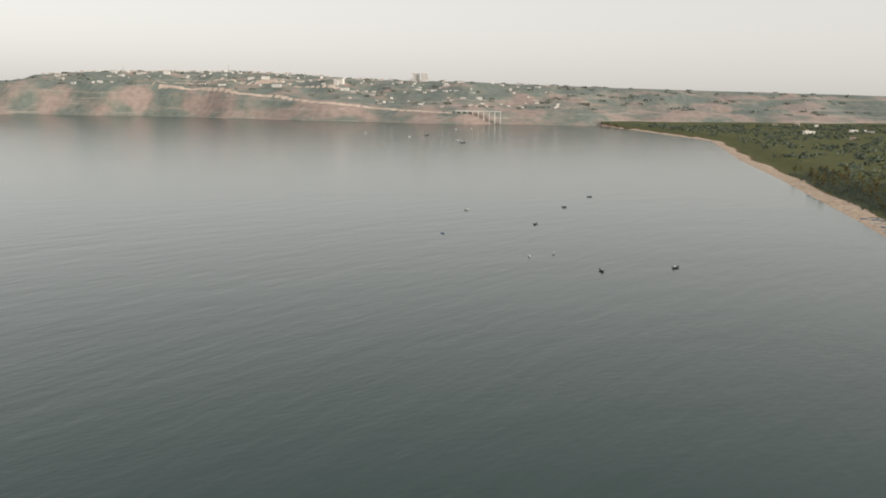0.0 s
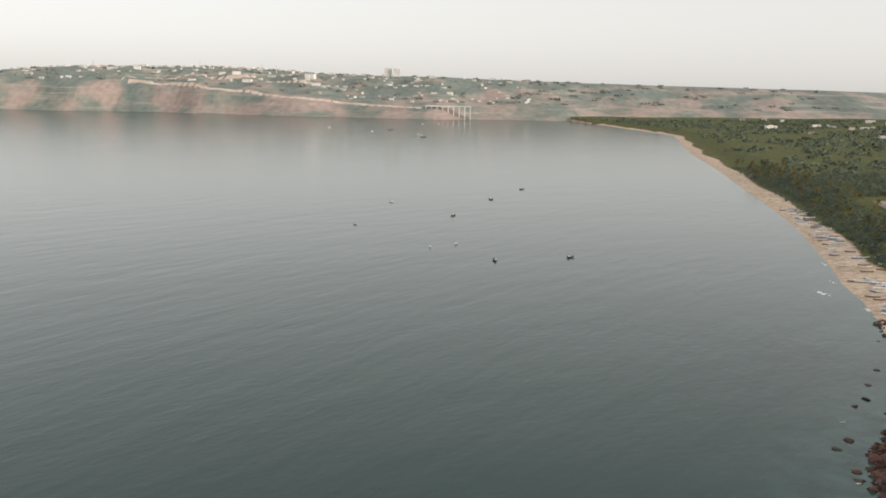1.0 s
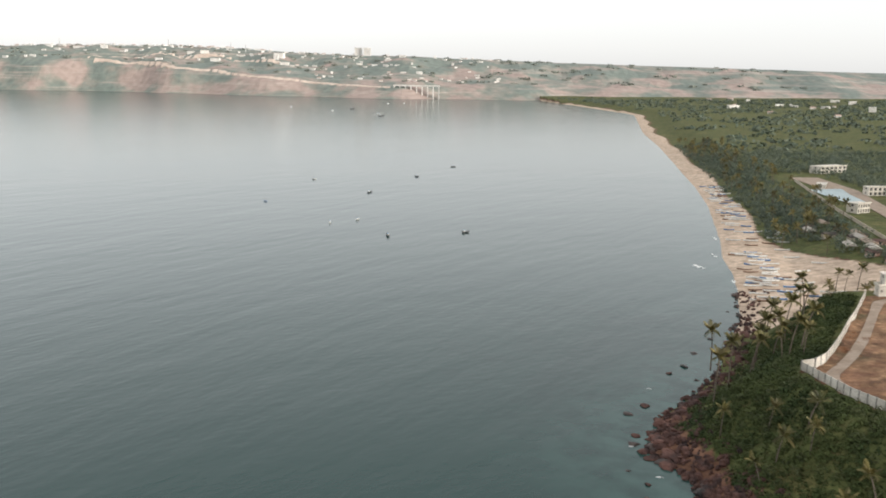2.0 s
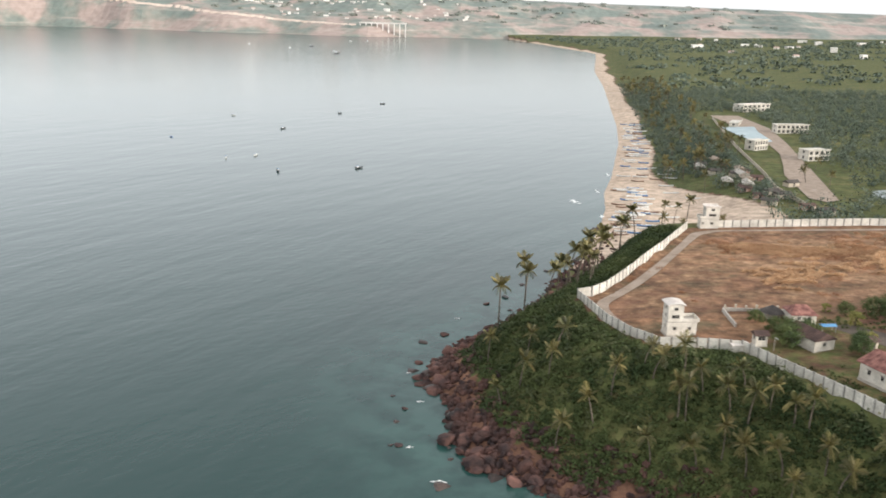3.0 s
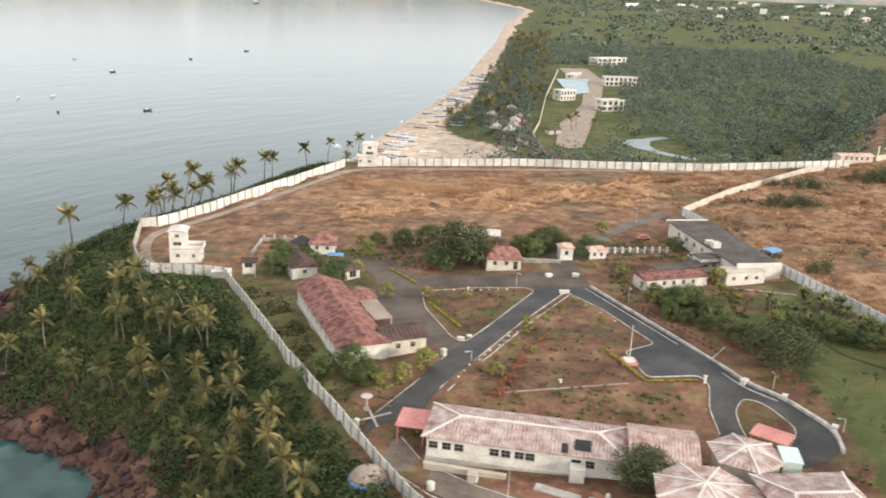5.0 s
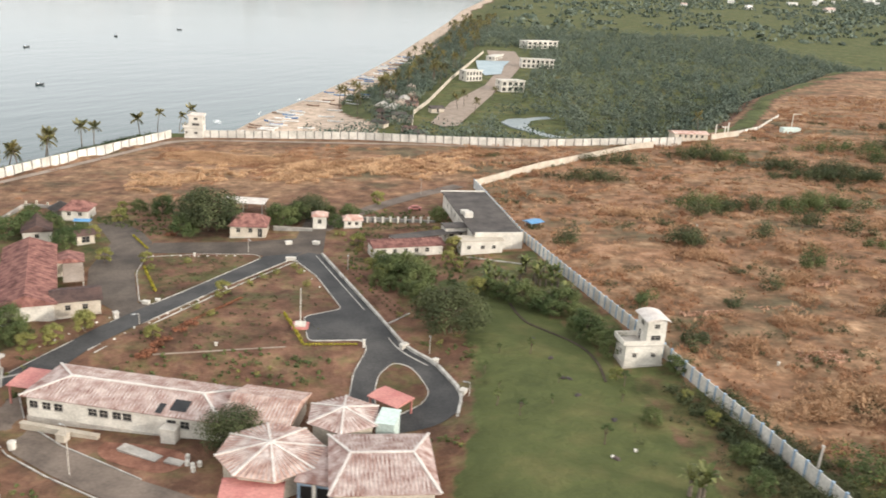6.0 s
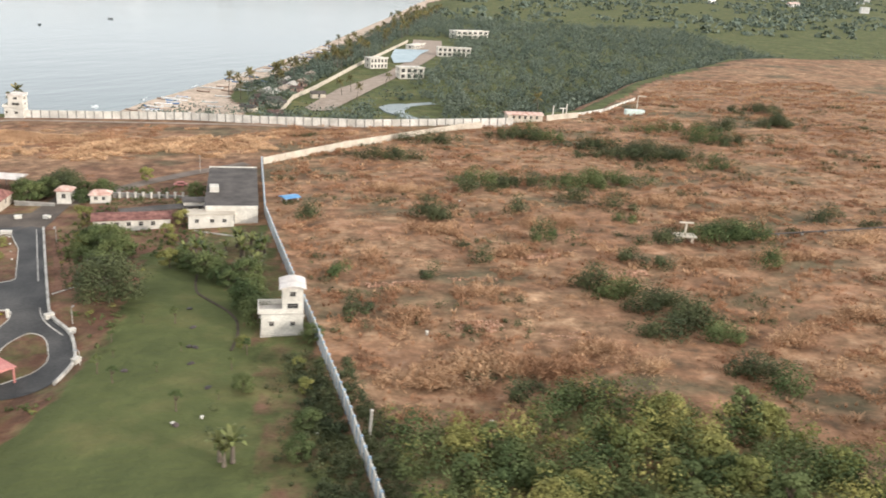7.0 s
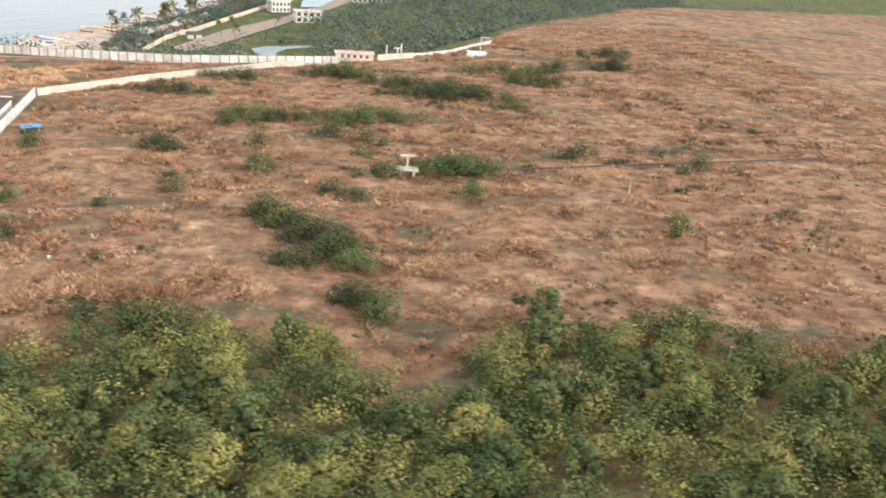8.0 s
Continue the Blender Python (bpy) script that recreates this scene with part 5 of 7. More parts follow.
# garden trees
rain = tree_model(31, 7.6, 11.5, BUSH, 230, 0.32, 22, 1.0, 14, label="broad dense shade tree with a dark green crown", group="compound trees")
for k, (x, y, s) in enumerate(((203.6, 137.6, 1.04), (219.2, 75.2, 0.60), (220.4, 76.6, 0.50), (241.4, 96.8, 0.86), (219.4, 145.0, 0.62))):
    m = pose(x, y, ground_z(x, y) - 0.05, 0, 0, 40 + 70 * k) @ Matrix.Scale(s, 4)
    if k == 0:
        rain.matrix_world = m
    else:
        copy_thing(rain, m @ Matrix.Scale(1 / rain.scale[0], 4))
mid = tree_model(32, 3.8, 5.0, LEAF, 130, 0.25, 12, 0.8, 8, label="rounded garden tree with dense leaves down to the ground", group="compound trees")
plant_all(mid, [(236.3, 108.6), (233.6, 110.8), (238.2, 105.4), (224.2, 139.2), (214.4, 141.6), (241.4, 143.4), (198.4, 149.0), (185.2, 131.6), (173.6, 133.0), (188.6, 96.8), (185.2, 97.0), (215.4, 144.6), (222.6, 146.0), (226.4, 144.0), (217.0, 141.2), (199.4, 140.2), (235.0, 114.4), (239.6, 103.4), (232.2, 112.6), (237.6, 111.4),
                (183.0, 96.4), (190.8, 94.6), (189.6, 147.6), (174.0, 139.8), (256.8, 97.0), (258.6, 93.4), (257.6, 100.6), (256.4, 104.0), (248.4, 107.6), (251.2, 105.4), (246.8, 110.2), (254.6, 101.6),
                (232.4, 121.6), (234.6, 119.0), (236.4, 116.6), (233.4, 115.4), (238.4, 113.0), (215.6, 139.8), (217.6, 143.4), (206.4, 141.6), (200.2, 134.6), (178.6, 137.0), (175.4, 136.2), (183.6, 128.6),
                (172.4, 144.6), (193.8, 146.6), (257.8, 95.0), (259.6, 91.0), (253.2, 103.4)], 0.55, 1.05, 4)
pale = tree_model(33, 3.4, 3.2, LEAFPALE, 120, 0.22, 10, 0.7, 4, label="small yellow-green garden tree beside the yard", group="compound trees")
plant_all(pale, [(231.6, 117.4), (232.6, 114.6), (243.4, 126.2), (242.2, 121.6), (230.6, 120.0), (194.9, 94.4), (197.4, 98.0), (191.0, 95.6), (186.4, 148.8), (217.0, 149.4), (245.6, 108.6), (243.0, 137.0), (241.0, 135.6), (230.8, 153.6), (192.0, 121.6), (192.4, 92.6), (206.2, 95.2), (194.6, 94.0), (197.5, 97.4), (211.5, 108.9), (228.6, 128.4), (231.4, 124.0), (233.0, 118.4), (198.2, 121.4), (186.8, 132.6), (188.4, 141.4), (219.4, 148.4), (243.6, 118.6)], 0.5, 0.95, 5)
slim = tree_model(34, 3.6, 1.7, LEAF, 60, 0.22, 7, 0.6, label="slim sapling on the lawn", group="lawn saplings")
plant_all(slim, [(245.4, 79.5), (246.0, 83.0), (244.8, 86.6), (247.6, 77.4), (246.8, 91.2), (250.4, 91.0), (252.6, 84.2), (251.2, 79.8), (255.0, 71.8), (258.6, 80.0), (259.6, 83.4), (258.4, 74.0)], 0.35, 0.8, 6)

# banana clump in the walled garden
ban = thing("banana_plant", 254.6, 112.4, ground_z(254.6, 112.4), 0, "banana plant with broad arching yellow-green leaves", "banana plant", "banana plants by the wall")
q = []
rb = random.Random(5)
for k in range(13):
    a, ln = k * 2.4, rb.uniform(0.9, 1.6)
    pts = [(t * ln * (0.45 + 0.025 * k), 1.0 + ln * (t * 1.25 - t * t * (0.55 + 0.04 * k))) for t in (0, 0.35, 0.7, 1.0)]
    for (r0, z0), (r1, z1), w0, w1 in zip(pts, pts[1:], (0.05, 0.14, 0.13), (0.14, 0.13, 0.02)):
        c, s = math.cos(a), math.sin(a)
        q.append([(c * r0 - s * w0, s * r0 + c * w0, z0), (c * r1 - s * w1, s * r1 + c * w1, z1), (c * r1 + s * w1, s * r1 - c * w1, z1), (c * r0 + s * w0, s * r0 - c * w0, z0)])
part("leaves", quads_mesh("leaves", np.array(q), BANANA), None, ban)
part("stem", post(bmesh.new(), 0, 0, -0.3, 1.3, 0.16, 0.10), BARK, ban)
spots = [(256, 110.8), (261.0, 62.6), (261.6, 63.2), (260.5, 63.4)]
for k in range(34):
    f, h = rb.random(), rb.random()
    spots.append((246.5 + 11.0 * f + 0.6 * h, 117.5 - 0.55 * f - (8.5 + 6 * f) * h))
for x, y in spots:
    copy_thing(ban, pose(x, y, ground_z(x, y), 0, 0, rb.uniform(0, 360)) @ Matrix.Scale(rb.uniform(0.9, 1.5) * (1.3 if y < 70 else 1.0), 4))


def stuff(name, quads, material, label, category):
    return tagged(new(name, quads_mesh(name, quads, material)), label, category, kind="stuff")


def scatter(rng, count, x0, x1, y0, y1, keep):
    """Spots at random where keep(x, y) holds."""
    x, y = rng.uniform(x0, x1, count * 6), rng.uniform(y0, y1, count * 6)
    ok = keep(x, y)
    return x[ok][:count], y[ok][:count]


def clumps(seed, x, y, r0, r1, per, size, flat=0.7, lift=0.35, uneven=0.0):
    rng = np.random.default_rng(seed)
    r = rng.uniform(r0, r1, len(x))
    return leaf_quads(rng, np.stack([x, y, heights(x, y) + r * lift * (1 + uneven * rng.uniform(-0.5, 1.2, len(x)))], 1), r, per, size, flat)


rng = np.random.default_rng(41)
grove_poly = INNER_WALL[:11] + [(197, 60), (205, 40), (168, 40), (172, 60), (168, 84), (154, 104), (140, 112), (127, 123), (123, 134), (123, 143), (118.5, 156), (122, 170), (131, 188), (139, 204), (152, 222), (170, 218), (178, 214), (167, 195.4), (156, 177.5), (148.8, 166)]
wallside = lambda x, y: np.abs(along(x, y, INNER_WALL)) > 1.6
x, y = scatter(rng, 7400, 112, 206, 38, 226, lambda x, y: inside(x, y, grove_poly) & wallside(x, y) & (along(x, y, COAST) > 4.0 + 1.6 * np.sin(x * 0.7 + y * 0.4) + 1.8 * (y > 118)) & (np.abs(along(x, y, OUTER_W)) > 1.8) & (bumps(x, y, 9, ((14, 1.0), (5, 0.6))) > -2.2))
stuff("scrub", clumps(42, x, y, 0.55, 1.45, 26, 0.42), SCRUB, "dark green scrub under the palms", "scrub")
x, y = scatter(rng, 260, 125, 206, 42, 170, lambda x, y: inside(x, y, grove_poly) & wallside(x, y) & (along(x, y, COAST) > 9))
stuff("tall_scrub", clumps(43, x, y, 0.7, 1.5, 34, 0.40, 0.9, 0.9), BUSH, "taller green thicket under the palms", "scrub")

field = lambda x, y: (along(x, y, EAST_WALL) < -2.0) & (-along(x, y, RIM) < -3)
thick = lambda x, y, s, lim: bumps(x, y, s, ((26, 1.0), (9, 0.7), (4, 0.5))) > lim


def tufts(seed, x, y, h0, h1, blades=9, spread=0.35):
    """Bunches of upright and leaning dry blades."""
    rng = np.random.default_rng(seed)
    n = len(x)
    base = np.repeat(np.stack([x, y, heights(x, y) - 0.05], 1), blades, 0)
    h = np.repeat(rng.uniform(h0, h1, n), blades) * rng.uniform(0.6, 1.15, n * blades)
    a = rng.uniform(0, 6.283, n * blades)
    out = np.stack([np.cos(a), np.sin(a), np.zeros_like(a)], 1)
    side = np.stack([-np.sin(a), np.cos(a), np.zeros_like(a)], 1)
    b0 = base + out * (spread * h * rng.random(n * blades))[:, None] * 0.6
    tip = b0 + out * (h * rng.uniform(0.15, 0.9, n * blades))[:, None] + np.array([0, 0, 1.0]) * (h * rng.uniform(0.55, 1.0, n * blades))[:, None]
    w = (h * 0.16)[:, None]
    return np.stack([b0 - side * w, b0 + side * w, tip + side * w * 0.5, tip - side * w * 0.5], 1)


def ridge(x, y, s, lim):
    """Bands that run along the field, broken by gaps."""
    return bumps(x * 0.8 + 40, y * 1.1, s, ((9, 1.0), (4, 0.8), (2, 0.4))) > lim


def thatch(seed, x, y, r0, r1, per, size, flat=0.5):
    """Low matted heaps whose blades hang outwards."""
    rng = np.random.default_rng(seed)
    r = rng.uniform(r0, r1, len(x))
    k = len(x) * per
    c, rad = np.repeat(np.stack([x, y, heights(x, y) - 0.05], 1), per, 0), np.repeat(r, per)
    d = rng.normal(size=(k, 3))
    d[:, 2] = np.abs(d[:, 2])
    d /= np.linalg.norm(d, axis=1, keepdims=True)
    at = c + d * (rad * rng.uniform(0.5, 1.0, k))[:, None] * np.array([1, 1, flat])
    run = d * np.array([1, 1, 0.3]) + rng.normal(scale=0.45, size=(k, 3)) + np.array([0, 0, 0.25])
    run /= np.linalg.norm(run, axis=1, keepdims=True)
    side = np.cross(run, d + rng.normal(scale=0.5, size=(k, 3)))
    side /= np.linalg.norm(side, axis=1, keepdims=True) + 1e-9
    s = (size * rng.uniform(0.6, 1.4, k))[:, None]
    return np.stack([at - side * s * 0.13, at + side * s * 0.13, at + run * s + side * s * 0.05, at + run * s - side * s * 0.05], 1)


x, y = scatter(rng, 5200, 250, 420, 62, 290, lambda x, y: field(x, y) & ridge(x, y, 15, 0.55))
stuff("dry_mounds", thatch(55, x, y, 0.3, 0.95, 46, 0.32), STRAW, "matted heaps of rusty dry grass", "dry grass")
x, y = scatter(rng, 4200, 250, 420, 62, 290, lambda x, y: field(x, y) & ridge(x, y, 16, 0.8))
stuff("pale_mounds", thatch(56, x, y, 0.3, 1.0, 46, 0.32), STRAWPALE, "matted heaps of bleached dry grass", "dry grass")
x, y = scatter(rng, 7000, 250, 420, 56, 290, lambda x, y: field(x, y) & thick(x, y, 15, -0.2))
stuff("dry_grass", tufts(51, x, y, 0.2, 0.55), STRAW, "rusty dry grass tufts over red soil", "dry grass")
x, y = scatter(rng, 2600, 250, 420, 62, 290, lambda x, y: field(x, y) & ridge(x, y, 16, 0.5))
stuff("bleached_grass", tufts(52, x, y, 0.3, 0.8), STRAWPALE, "bleached straw-coloured grass tufts", "dry grass")
north_field = [(149, 160), (165, 156), (200, 153), (238, 153), (248, 168), (290, 202), (260, 202), (240, 205), (186, 208), (160, 180)]
# tall straw thickets: middle, reach across and along, count
px_, py_ = [], []
for a, b, rx, ry, n in ((284.0, 80.5, 4.2, 1.2, 60), (291.0, 79.0, 3.4, 1.2, 44), (296.5, 83.0, 3.0, 1.4, 30), (279.0, 77.0, 3.0, 1.0, 26), (301.0, 79.5, 2.6, 1.0, 18), (276.5, 92.0, 2.2, 1.4, 16),
                        (282.0, 124.5, 4.0, 1.6, 26), (291.5, 114.0, 3.0, 1.3, 20), (318.0, 109.5, 5.0, 1.2, 26), (329.0, 112.5, 4.0, 1.2, 24), (300.0, 128.0, 3.6, 1.6, 22), (276.0, 148.0, 4.0, 2.0, 22),
                        (271.0, 112.0, 2.4, 2.0, 16), (320.0, 141.0, 5.0, 2.4, 24), (334.0, 136.0, 5.0, 2.0, 22), (286.0, 99.0, 3.0, 1.4, 16), (345.0, 120.0, 5.0, 1.6, 22), (319.0, 86.0, 3.0, 1.4, 16), (330.0, 92.0, 3.4, 1.4, 18), (344.0, 88.0, 4.0, 1.4, 18)):
    px_.append(a + rng.normal(0, rx * 0.6, n))
    py_.append(b + rng.normal(0, ry * 0.6, n))
x, y = np.concatenate(px_), np.concatenate(py_)
ok = field(x, y)
stuff("straw_banks", np.concatenate([thatch(57, x[ok], y[ok], 0.6, 1.45, 100, 0.36, 1.15), clumps(59, x[ok], y[ok], 0.3, 0.9, 30, 0.16, 0.9, 0.7)]), STRAWPALE, "thick banks of tall bleached straw", "dry grass")
gx, gy = scatter(rng, 210, 252, 400, 68, 240, field)
px_, py_ = [], []
for a, b in zip(gx, gy):
    n, rx, ry = rng.integers(5, 16), rng.uniform(0.6, 2.6), rng.uniform(0.5, 1.2)
    px_.append(a + rng.normal(0, rx, n))
    py_.append(b + rng.normal(0, ry, n))
x, y = np.concatenate(px_), np.concatenate(py_)
ok = field(x, y)
stuff("field_weeds", clumps(58, x[ok], y[ok], 0.25, 0.85, 36, 0.20, 0.75, 0.4), WEED, "grey-green weeds among the dry grass", "weeds")
x, y = scatter(rng, 2600, 148, 290, 150, 208, lambda x, y: inside(x, y, north_field) & thick(x, y, 17, 1.5 - 2.0 * np.exp(-((x - 216) / 34) ** 2 - ((y - 186) / 14) ** 2)))
stuff("field_grass", np.concatenate([tufts(53, x, y, 0.1, 0.28), thatch(60, x[::2], y[::2], 0.4, 1.1, 40, 0.26, 0.22)]), STRAW, "low matted dry grass of the seaward field", "dry grass")
x, y = scatter(rng, 2400, 165, 262, 168, 202, lambda x, y: inside(x, y, north_field) & thick(x * 0.5, y * 1.6, 18, 1.6 - 2.0 * np.exp(-((x - 216) / 32) ** 2 - ((y - 186) / 11) ** 2)))
stuff("field_grass_pale", thatch(54, x, y, 0.4, 1.2, 40, 0.26, 0.22), STRAWPALE, "pale flattened straw of the seaward field", "dry grass")
# cut straw lies there in short wandering swaths
px_, py_ = [], []
mown = np.random.default_rng(64)
for k in range(95):
    a = mown.uniform(180, 246)
    b, bend, n = 171 + (a - 180) * 0.22 + mown.normal(0, 4.4), mown.uniform(-0.7, 0.9), int(mown.integers(5, 13))
    run = np.linspace(0, n * 0.55, n)
    px_.append(a + run * math.cos(bend) + mown.normal(0, 0.22, n))
    py_.append(b + run * math.sin(bend) + 0.8 * np.sin(run * 0.9 + k) + mown.normal(0, 0.22, n))
x, y = np.concatenate(px_), np.concatenate(py_)
ok = inside(x, y, north_field)
stuff("straw_swaths", thatch(63, x[ok], y[ok], 0.35, 0.85, 70, 0.36, 0.9), STRAWCUT, "pale cut straw in wandering swaths on the seaward field", "dry grass")

# bushes of the dry field: patches by their middle, reach and count
patches = [(273.5, 171.5, 5.4, 2.0, 20), (283, 188.5, 6, 2.2, 18), (290, 153, 4.0, 2.2, 16), (297.7, 150.5, 3.6, 2.0, 12), (288, 146.5, 2.8, 1.4, 7), (311.5, 151.8, 8.0, 2.8, 44), (305.3, 141, 2.8, 1.2, 7), (311.7, 137, 2.6, 1.2, 7),
           (310.7, 129.6, 1.1, 0.9, 3), (280.5, 131, 3.2, 1.8, 14), (294.6, 133.8, 1.5, 0.9, 4), (297, 120.6, 2.8, 1.0, 7), (307, 111.2, 1.1, 0.9, 4), (310.3, 108.4, 1.1, 0.9, 4), (324.8, 120.8, 5.4, 2.6, 40), (314.5, 118.2, 2.6, 1.2, 9),
           (299.7, 101.2, 2.0, 1.1, 9), (302.7, 98, 2.6, 1.2, 13), (306.2, 94, 3.0, 1.3, 17), (309.6, 90.3, 2.9, 1.3, 16), (311, 86, 2.2, 1.1, 9), (304.7, 87, 3.0, 1.2, 11), (326.2, 174.5, 10, 3.0, 46), (309.3, 190, 4, 2.0, 10),
           (303.4, 193, 6, 2.0, 16), (334.5, 173.5, 4.6, 2.0, 14), (338.2, 166, 3.0, 1.6, 8), (279.7, 105, 0.9, 0.8, 3), (287, 110.4, 1.3, 0.8, 3), (326.2, 108, 2.2, 0.9, 5), (319, 184, 6, 2.2, 18), (311.3, 77.4, 2.4, 1.3, 11),
           (314, 74.5, 1.5, 1.0, 6), (293.1, 72.3, 1.9, 1.0, 7), (287, 73.6, 1.6, 1.0, 5), (340, 202, 9, 3, 22), (373, 231, 7, 5, 22), (352, 190, 7, 3, 12), (268, 106, 1.0, 1.2, 4), (262, 130, 1.4, 3.0, 7), (270.5, 94, 1.0, 1.6, 5), (350, 96, 1.6, 1.0, 4), (361, 122, 1.8, 1.2, 5), (369.5, 210.5, 4.6, 3.0, 30), (346, 191, 6, 2.2, 18), (355, 206, 5, 2.4, 16), (330, 180, 6, 2.0, 16), (304, 197, 5, 1.6, 12), (345, 131, 2.0, 1.2, 6)]
for k, (px, py, rx, ry, n) in enumerate(patches):
    r = np.random.default_rng(100 + k)
    n = int(n * 1.5)
    bx_, by_ = px + r.normal(0, rx * 0.60, n), py + r.normal(0, ry * 0.52, n)
    bush = thing("bush", px, py, ground_z(px, py), 0, "low dark green bush in the dry field", "bush", "bushes of the dry field")
    rad = r.uniform(0.85, 1.75, n) * (1.0 if rx > 1.2 else 0.72)
    reach = np.exp(-((bx_ - px) / rx) ** 2 - ((by_ - py) / ry) ** 2)
    c = np.stack([bx_ - px, by_ - py, heights(bx_, by_) - ground_z(px, py) + rad * (0.40 + reach * r.uniform(0.4, 1.5, n))], 1)
    part("leaves", quads_mesh("leaves", leaf_quads(r, c, rad, 160, 0.24, 0.95, 0.72), (BUSH, BUSH, LEAF)[k % 3]), None, bush)
    bm = bmesh.new()
    for j in range(0, n, 3):
        limb(bm, (c[j][0] * 0.6, c[j][1] * 0.6, c[j][2] - rad[j] * 0.5 - 0.3), tuple(c[j]), 0.06, 0.02, 5)
    tagged(part("branch", bm, WOOD, bush), kind="stuff")

# woodland at the foot of the field
wood_edge = lambda x, y: y < 69 + 3.5 * np.sin(x / 6.5) + 2 * np.sin(x / 2.7) - 6 * np.exp(-((x - 317) / 4.0) ** 2)
x, y = scatter(rng, 3300, 272, 400, 36, 74, lambda x, y: wood_edge(x, y) & (along(x, y, EAST_WALL) < -2.5) & (bumps(x, y, 27, ((9, 1.0), (4, 0.7))) > -0.75))
half = bumps(x, y, 29, ((12, 1.0), (5, 0.7))) + rng.normal(0, 0.5, len(x)) < 0.35
stuff("undergrowth", clumps(61, x[half], y[half], 0.6, 1.7, 92, 0.25, 0.95, 0.9, 0.9), LEAF, "thick green undergrowth at the field's foot", "undergrowth")
stuff("undergrowth_pale", clumps(62, x[~half], y[~half], 0.6, 1.7, 92, 0.25, 0.95, 1.0, 0.9), LEAFPALE, "yellow-green undergrowth at the field's foot", "undergrowth")
wood_trees = [tree_model(35, 4.2, 4.4, LEAFPALE, 150, 0.26, 12, 1.0, 10, label="yellow-green tree at the woodland's edge", group="woodland trees"),
              tree_model(36, 3.8, 4.6, LEAF, 150, 0.26, 12, 1.0, 10, label="dark green tree at the woodland's edge", group="woodland trees"),
              tree_model(37, 5.0, 3.4, LEAF, 150, 0.26, 11, 1.0, 12, label="tall green tree leafed to the ground at the woodland's edge", group="woodland trees")]
x, y = scatter(rng, 210, 276, 400, 38, 68, lambda x, y: wood_edge(x, y + 1.5) & (along(x, y, EAST_WALL) < -4))
for k, model in enumerate(wood_trees):
    plant_all(model, ([(329.4, 73.0)] if k == 0 else []) + list(zip(x[k::3].tolist(), y[k::3].tolist())), 0.6, 1.05, 60 + k)
copy_thing(wood_trees[2], pose(329.0, 71.6, ground_z(329.0, 71.6), 0, 0, 60) @ Matrix.Scale(1.05 / wood_trees[2].scale[0], 4))
# creepers along the lawn wall
x, y = scatter(rng, 620, 258, 286, 40, 100, lambda x, y: (along(x, y, EAST_WALL) > -2.2) & (along(x, y, EAST_WALL) < 4.2) & (np.abs(along(x, y, EAST_WALL)) > 0.5) & (y < 82) & (bumps(x, y, 33, ((6, 1.0), (3, 0.6))) > -0.4))
mown = np.random.default_rng(65)
a = np.concatenate([mown.uniform(52, 78, 260), mown.uniform(52, 72, 200)])
b = np.interp(a, [p[1] for p in EAST_WALL[::-1]], [p[0] for p in EAST_WALL[::-1]]) + np.concatenate([-0.4 - mown.gamma(1.6, 1.3, 260), 0.7 + mown.gamma(1.5, 1.0, 200)])
stuff("wall_weeds", clumps(66, b, a, 0.25, 0.75, 46, 0.17, 0.9, 0.6), BUSH, "rank dark weeds on both sides of the lawn wall", "weeds")
stuff("wall_creeper", clumps(63, x, y, 0.3, 0.95, 60, 0.20, 0.9, 0.8, 0.6), BUSH, "creepers and weeds along the lawn wall", "creeper")

for k, (x, y, s) in enumerate(((260.4, 75.6, 0.5), (259.0, 84.6, 0.55), (266.2, 86.4, 0.6), (266.4, 75.2, 0.55), (267.2, 68.4, 0.6), (265.2, 80.0, 0.5), (266.8, 63.8, 0.6))):
    copy_thing((mid, pale)[k % 2], pose(x, y, ground_z(x, y) - 0.05, 0, 0, 50 * k) @ Matrix.Scale(s / (mid, pale)[k % 2].scale[0], 4))

# woods north of the wall, down to the resort
north = lambda x, y: (-along(x, y, RIM) > 9) & (along(x, y, COAST) > 24 + 30 * np.clip((400 - y) / 110, 0, 1)) & ~inside(x, y, [(236, 282), (262, 288), (278, 360), (312, 490), (312, 590), (270, 590), (250, 420), (240, 330)]) & ~inside(x, y, [(268, 276), (291, 276), (291, 322), (268, 322)])
x, y = scatter(rng, 3600, 190, 520, 222, 760, lambda x, y: north(x, y) & (bumps(x, y, 19, ((40, 1.0), (15, 0.6))) > -1.5))
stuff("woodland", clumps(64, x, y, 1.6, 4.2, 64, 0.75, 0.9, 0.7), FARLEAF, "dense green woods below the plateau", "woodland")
x, y = scatter(rng, 3600, 300, 2000, 760, 2500, lambda x, y: (along(x, y, COAST) > 45) & (bumps(x, y, 19, ((260, 1.0), (90, 0.6))) > -0.3))
stuff("far_woodland", clumps(65, x, y, 4, 11, 14, 4.5, 0.5, 0.2), FARLEAF, "far bay woods with haze paled into the leaf colour", "woodland")

spot = rng.uniform(365, 900, 900)
shore_x = np.interp(spot, [p[1] for p in COAST[15:]], [p[0] for p in COAST[15:]]) + rng.uniform(20, 56, 900) - 5 * (spot > 480)
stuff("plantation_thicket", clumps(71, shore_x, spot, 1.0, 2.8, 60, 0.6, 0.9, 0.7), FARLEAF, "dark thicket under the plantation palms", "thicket")

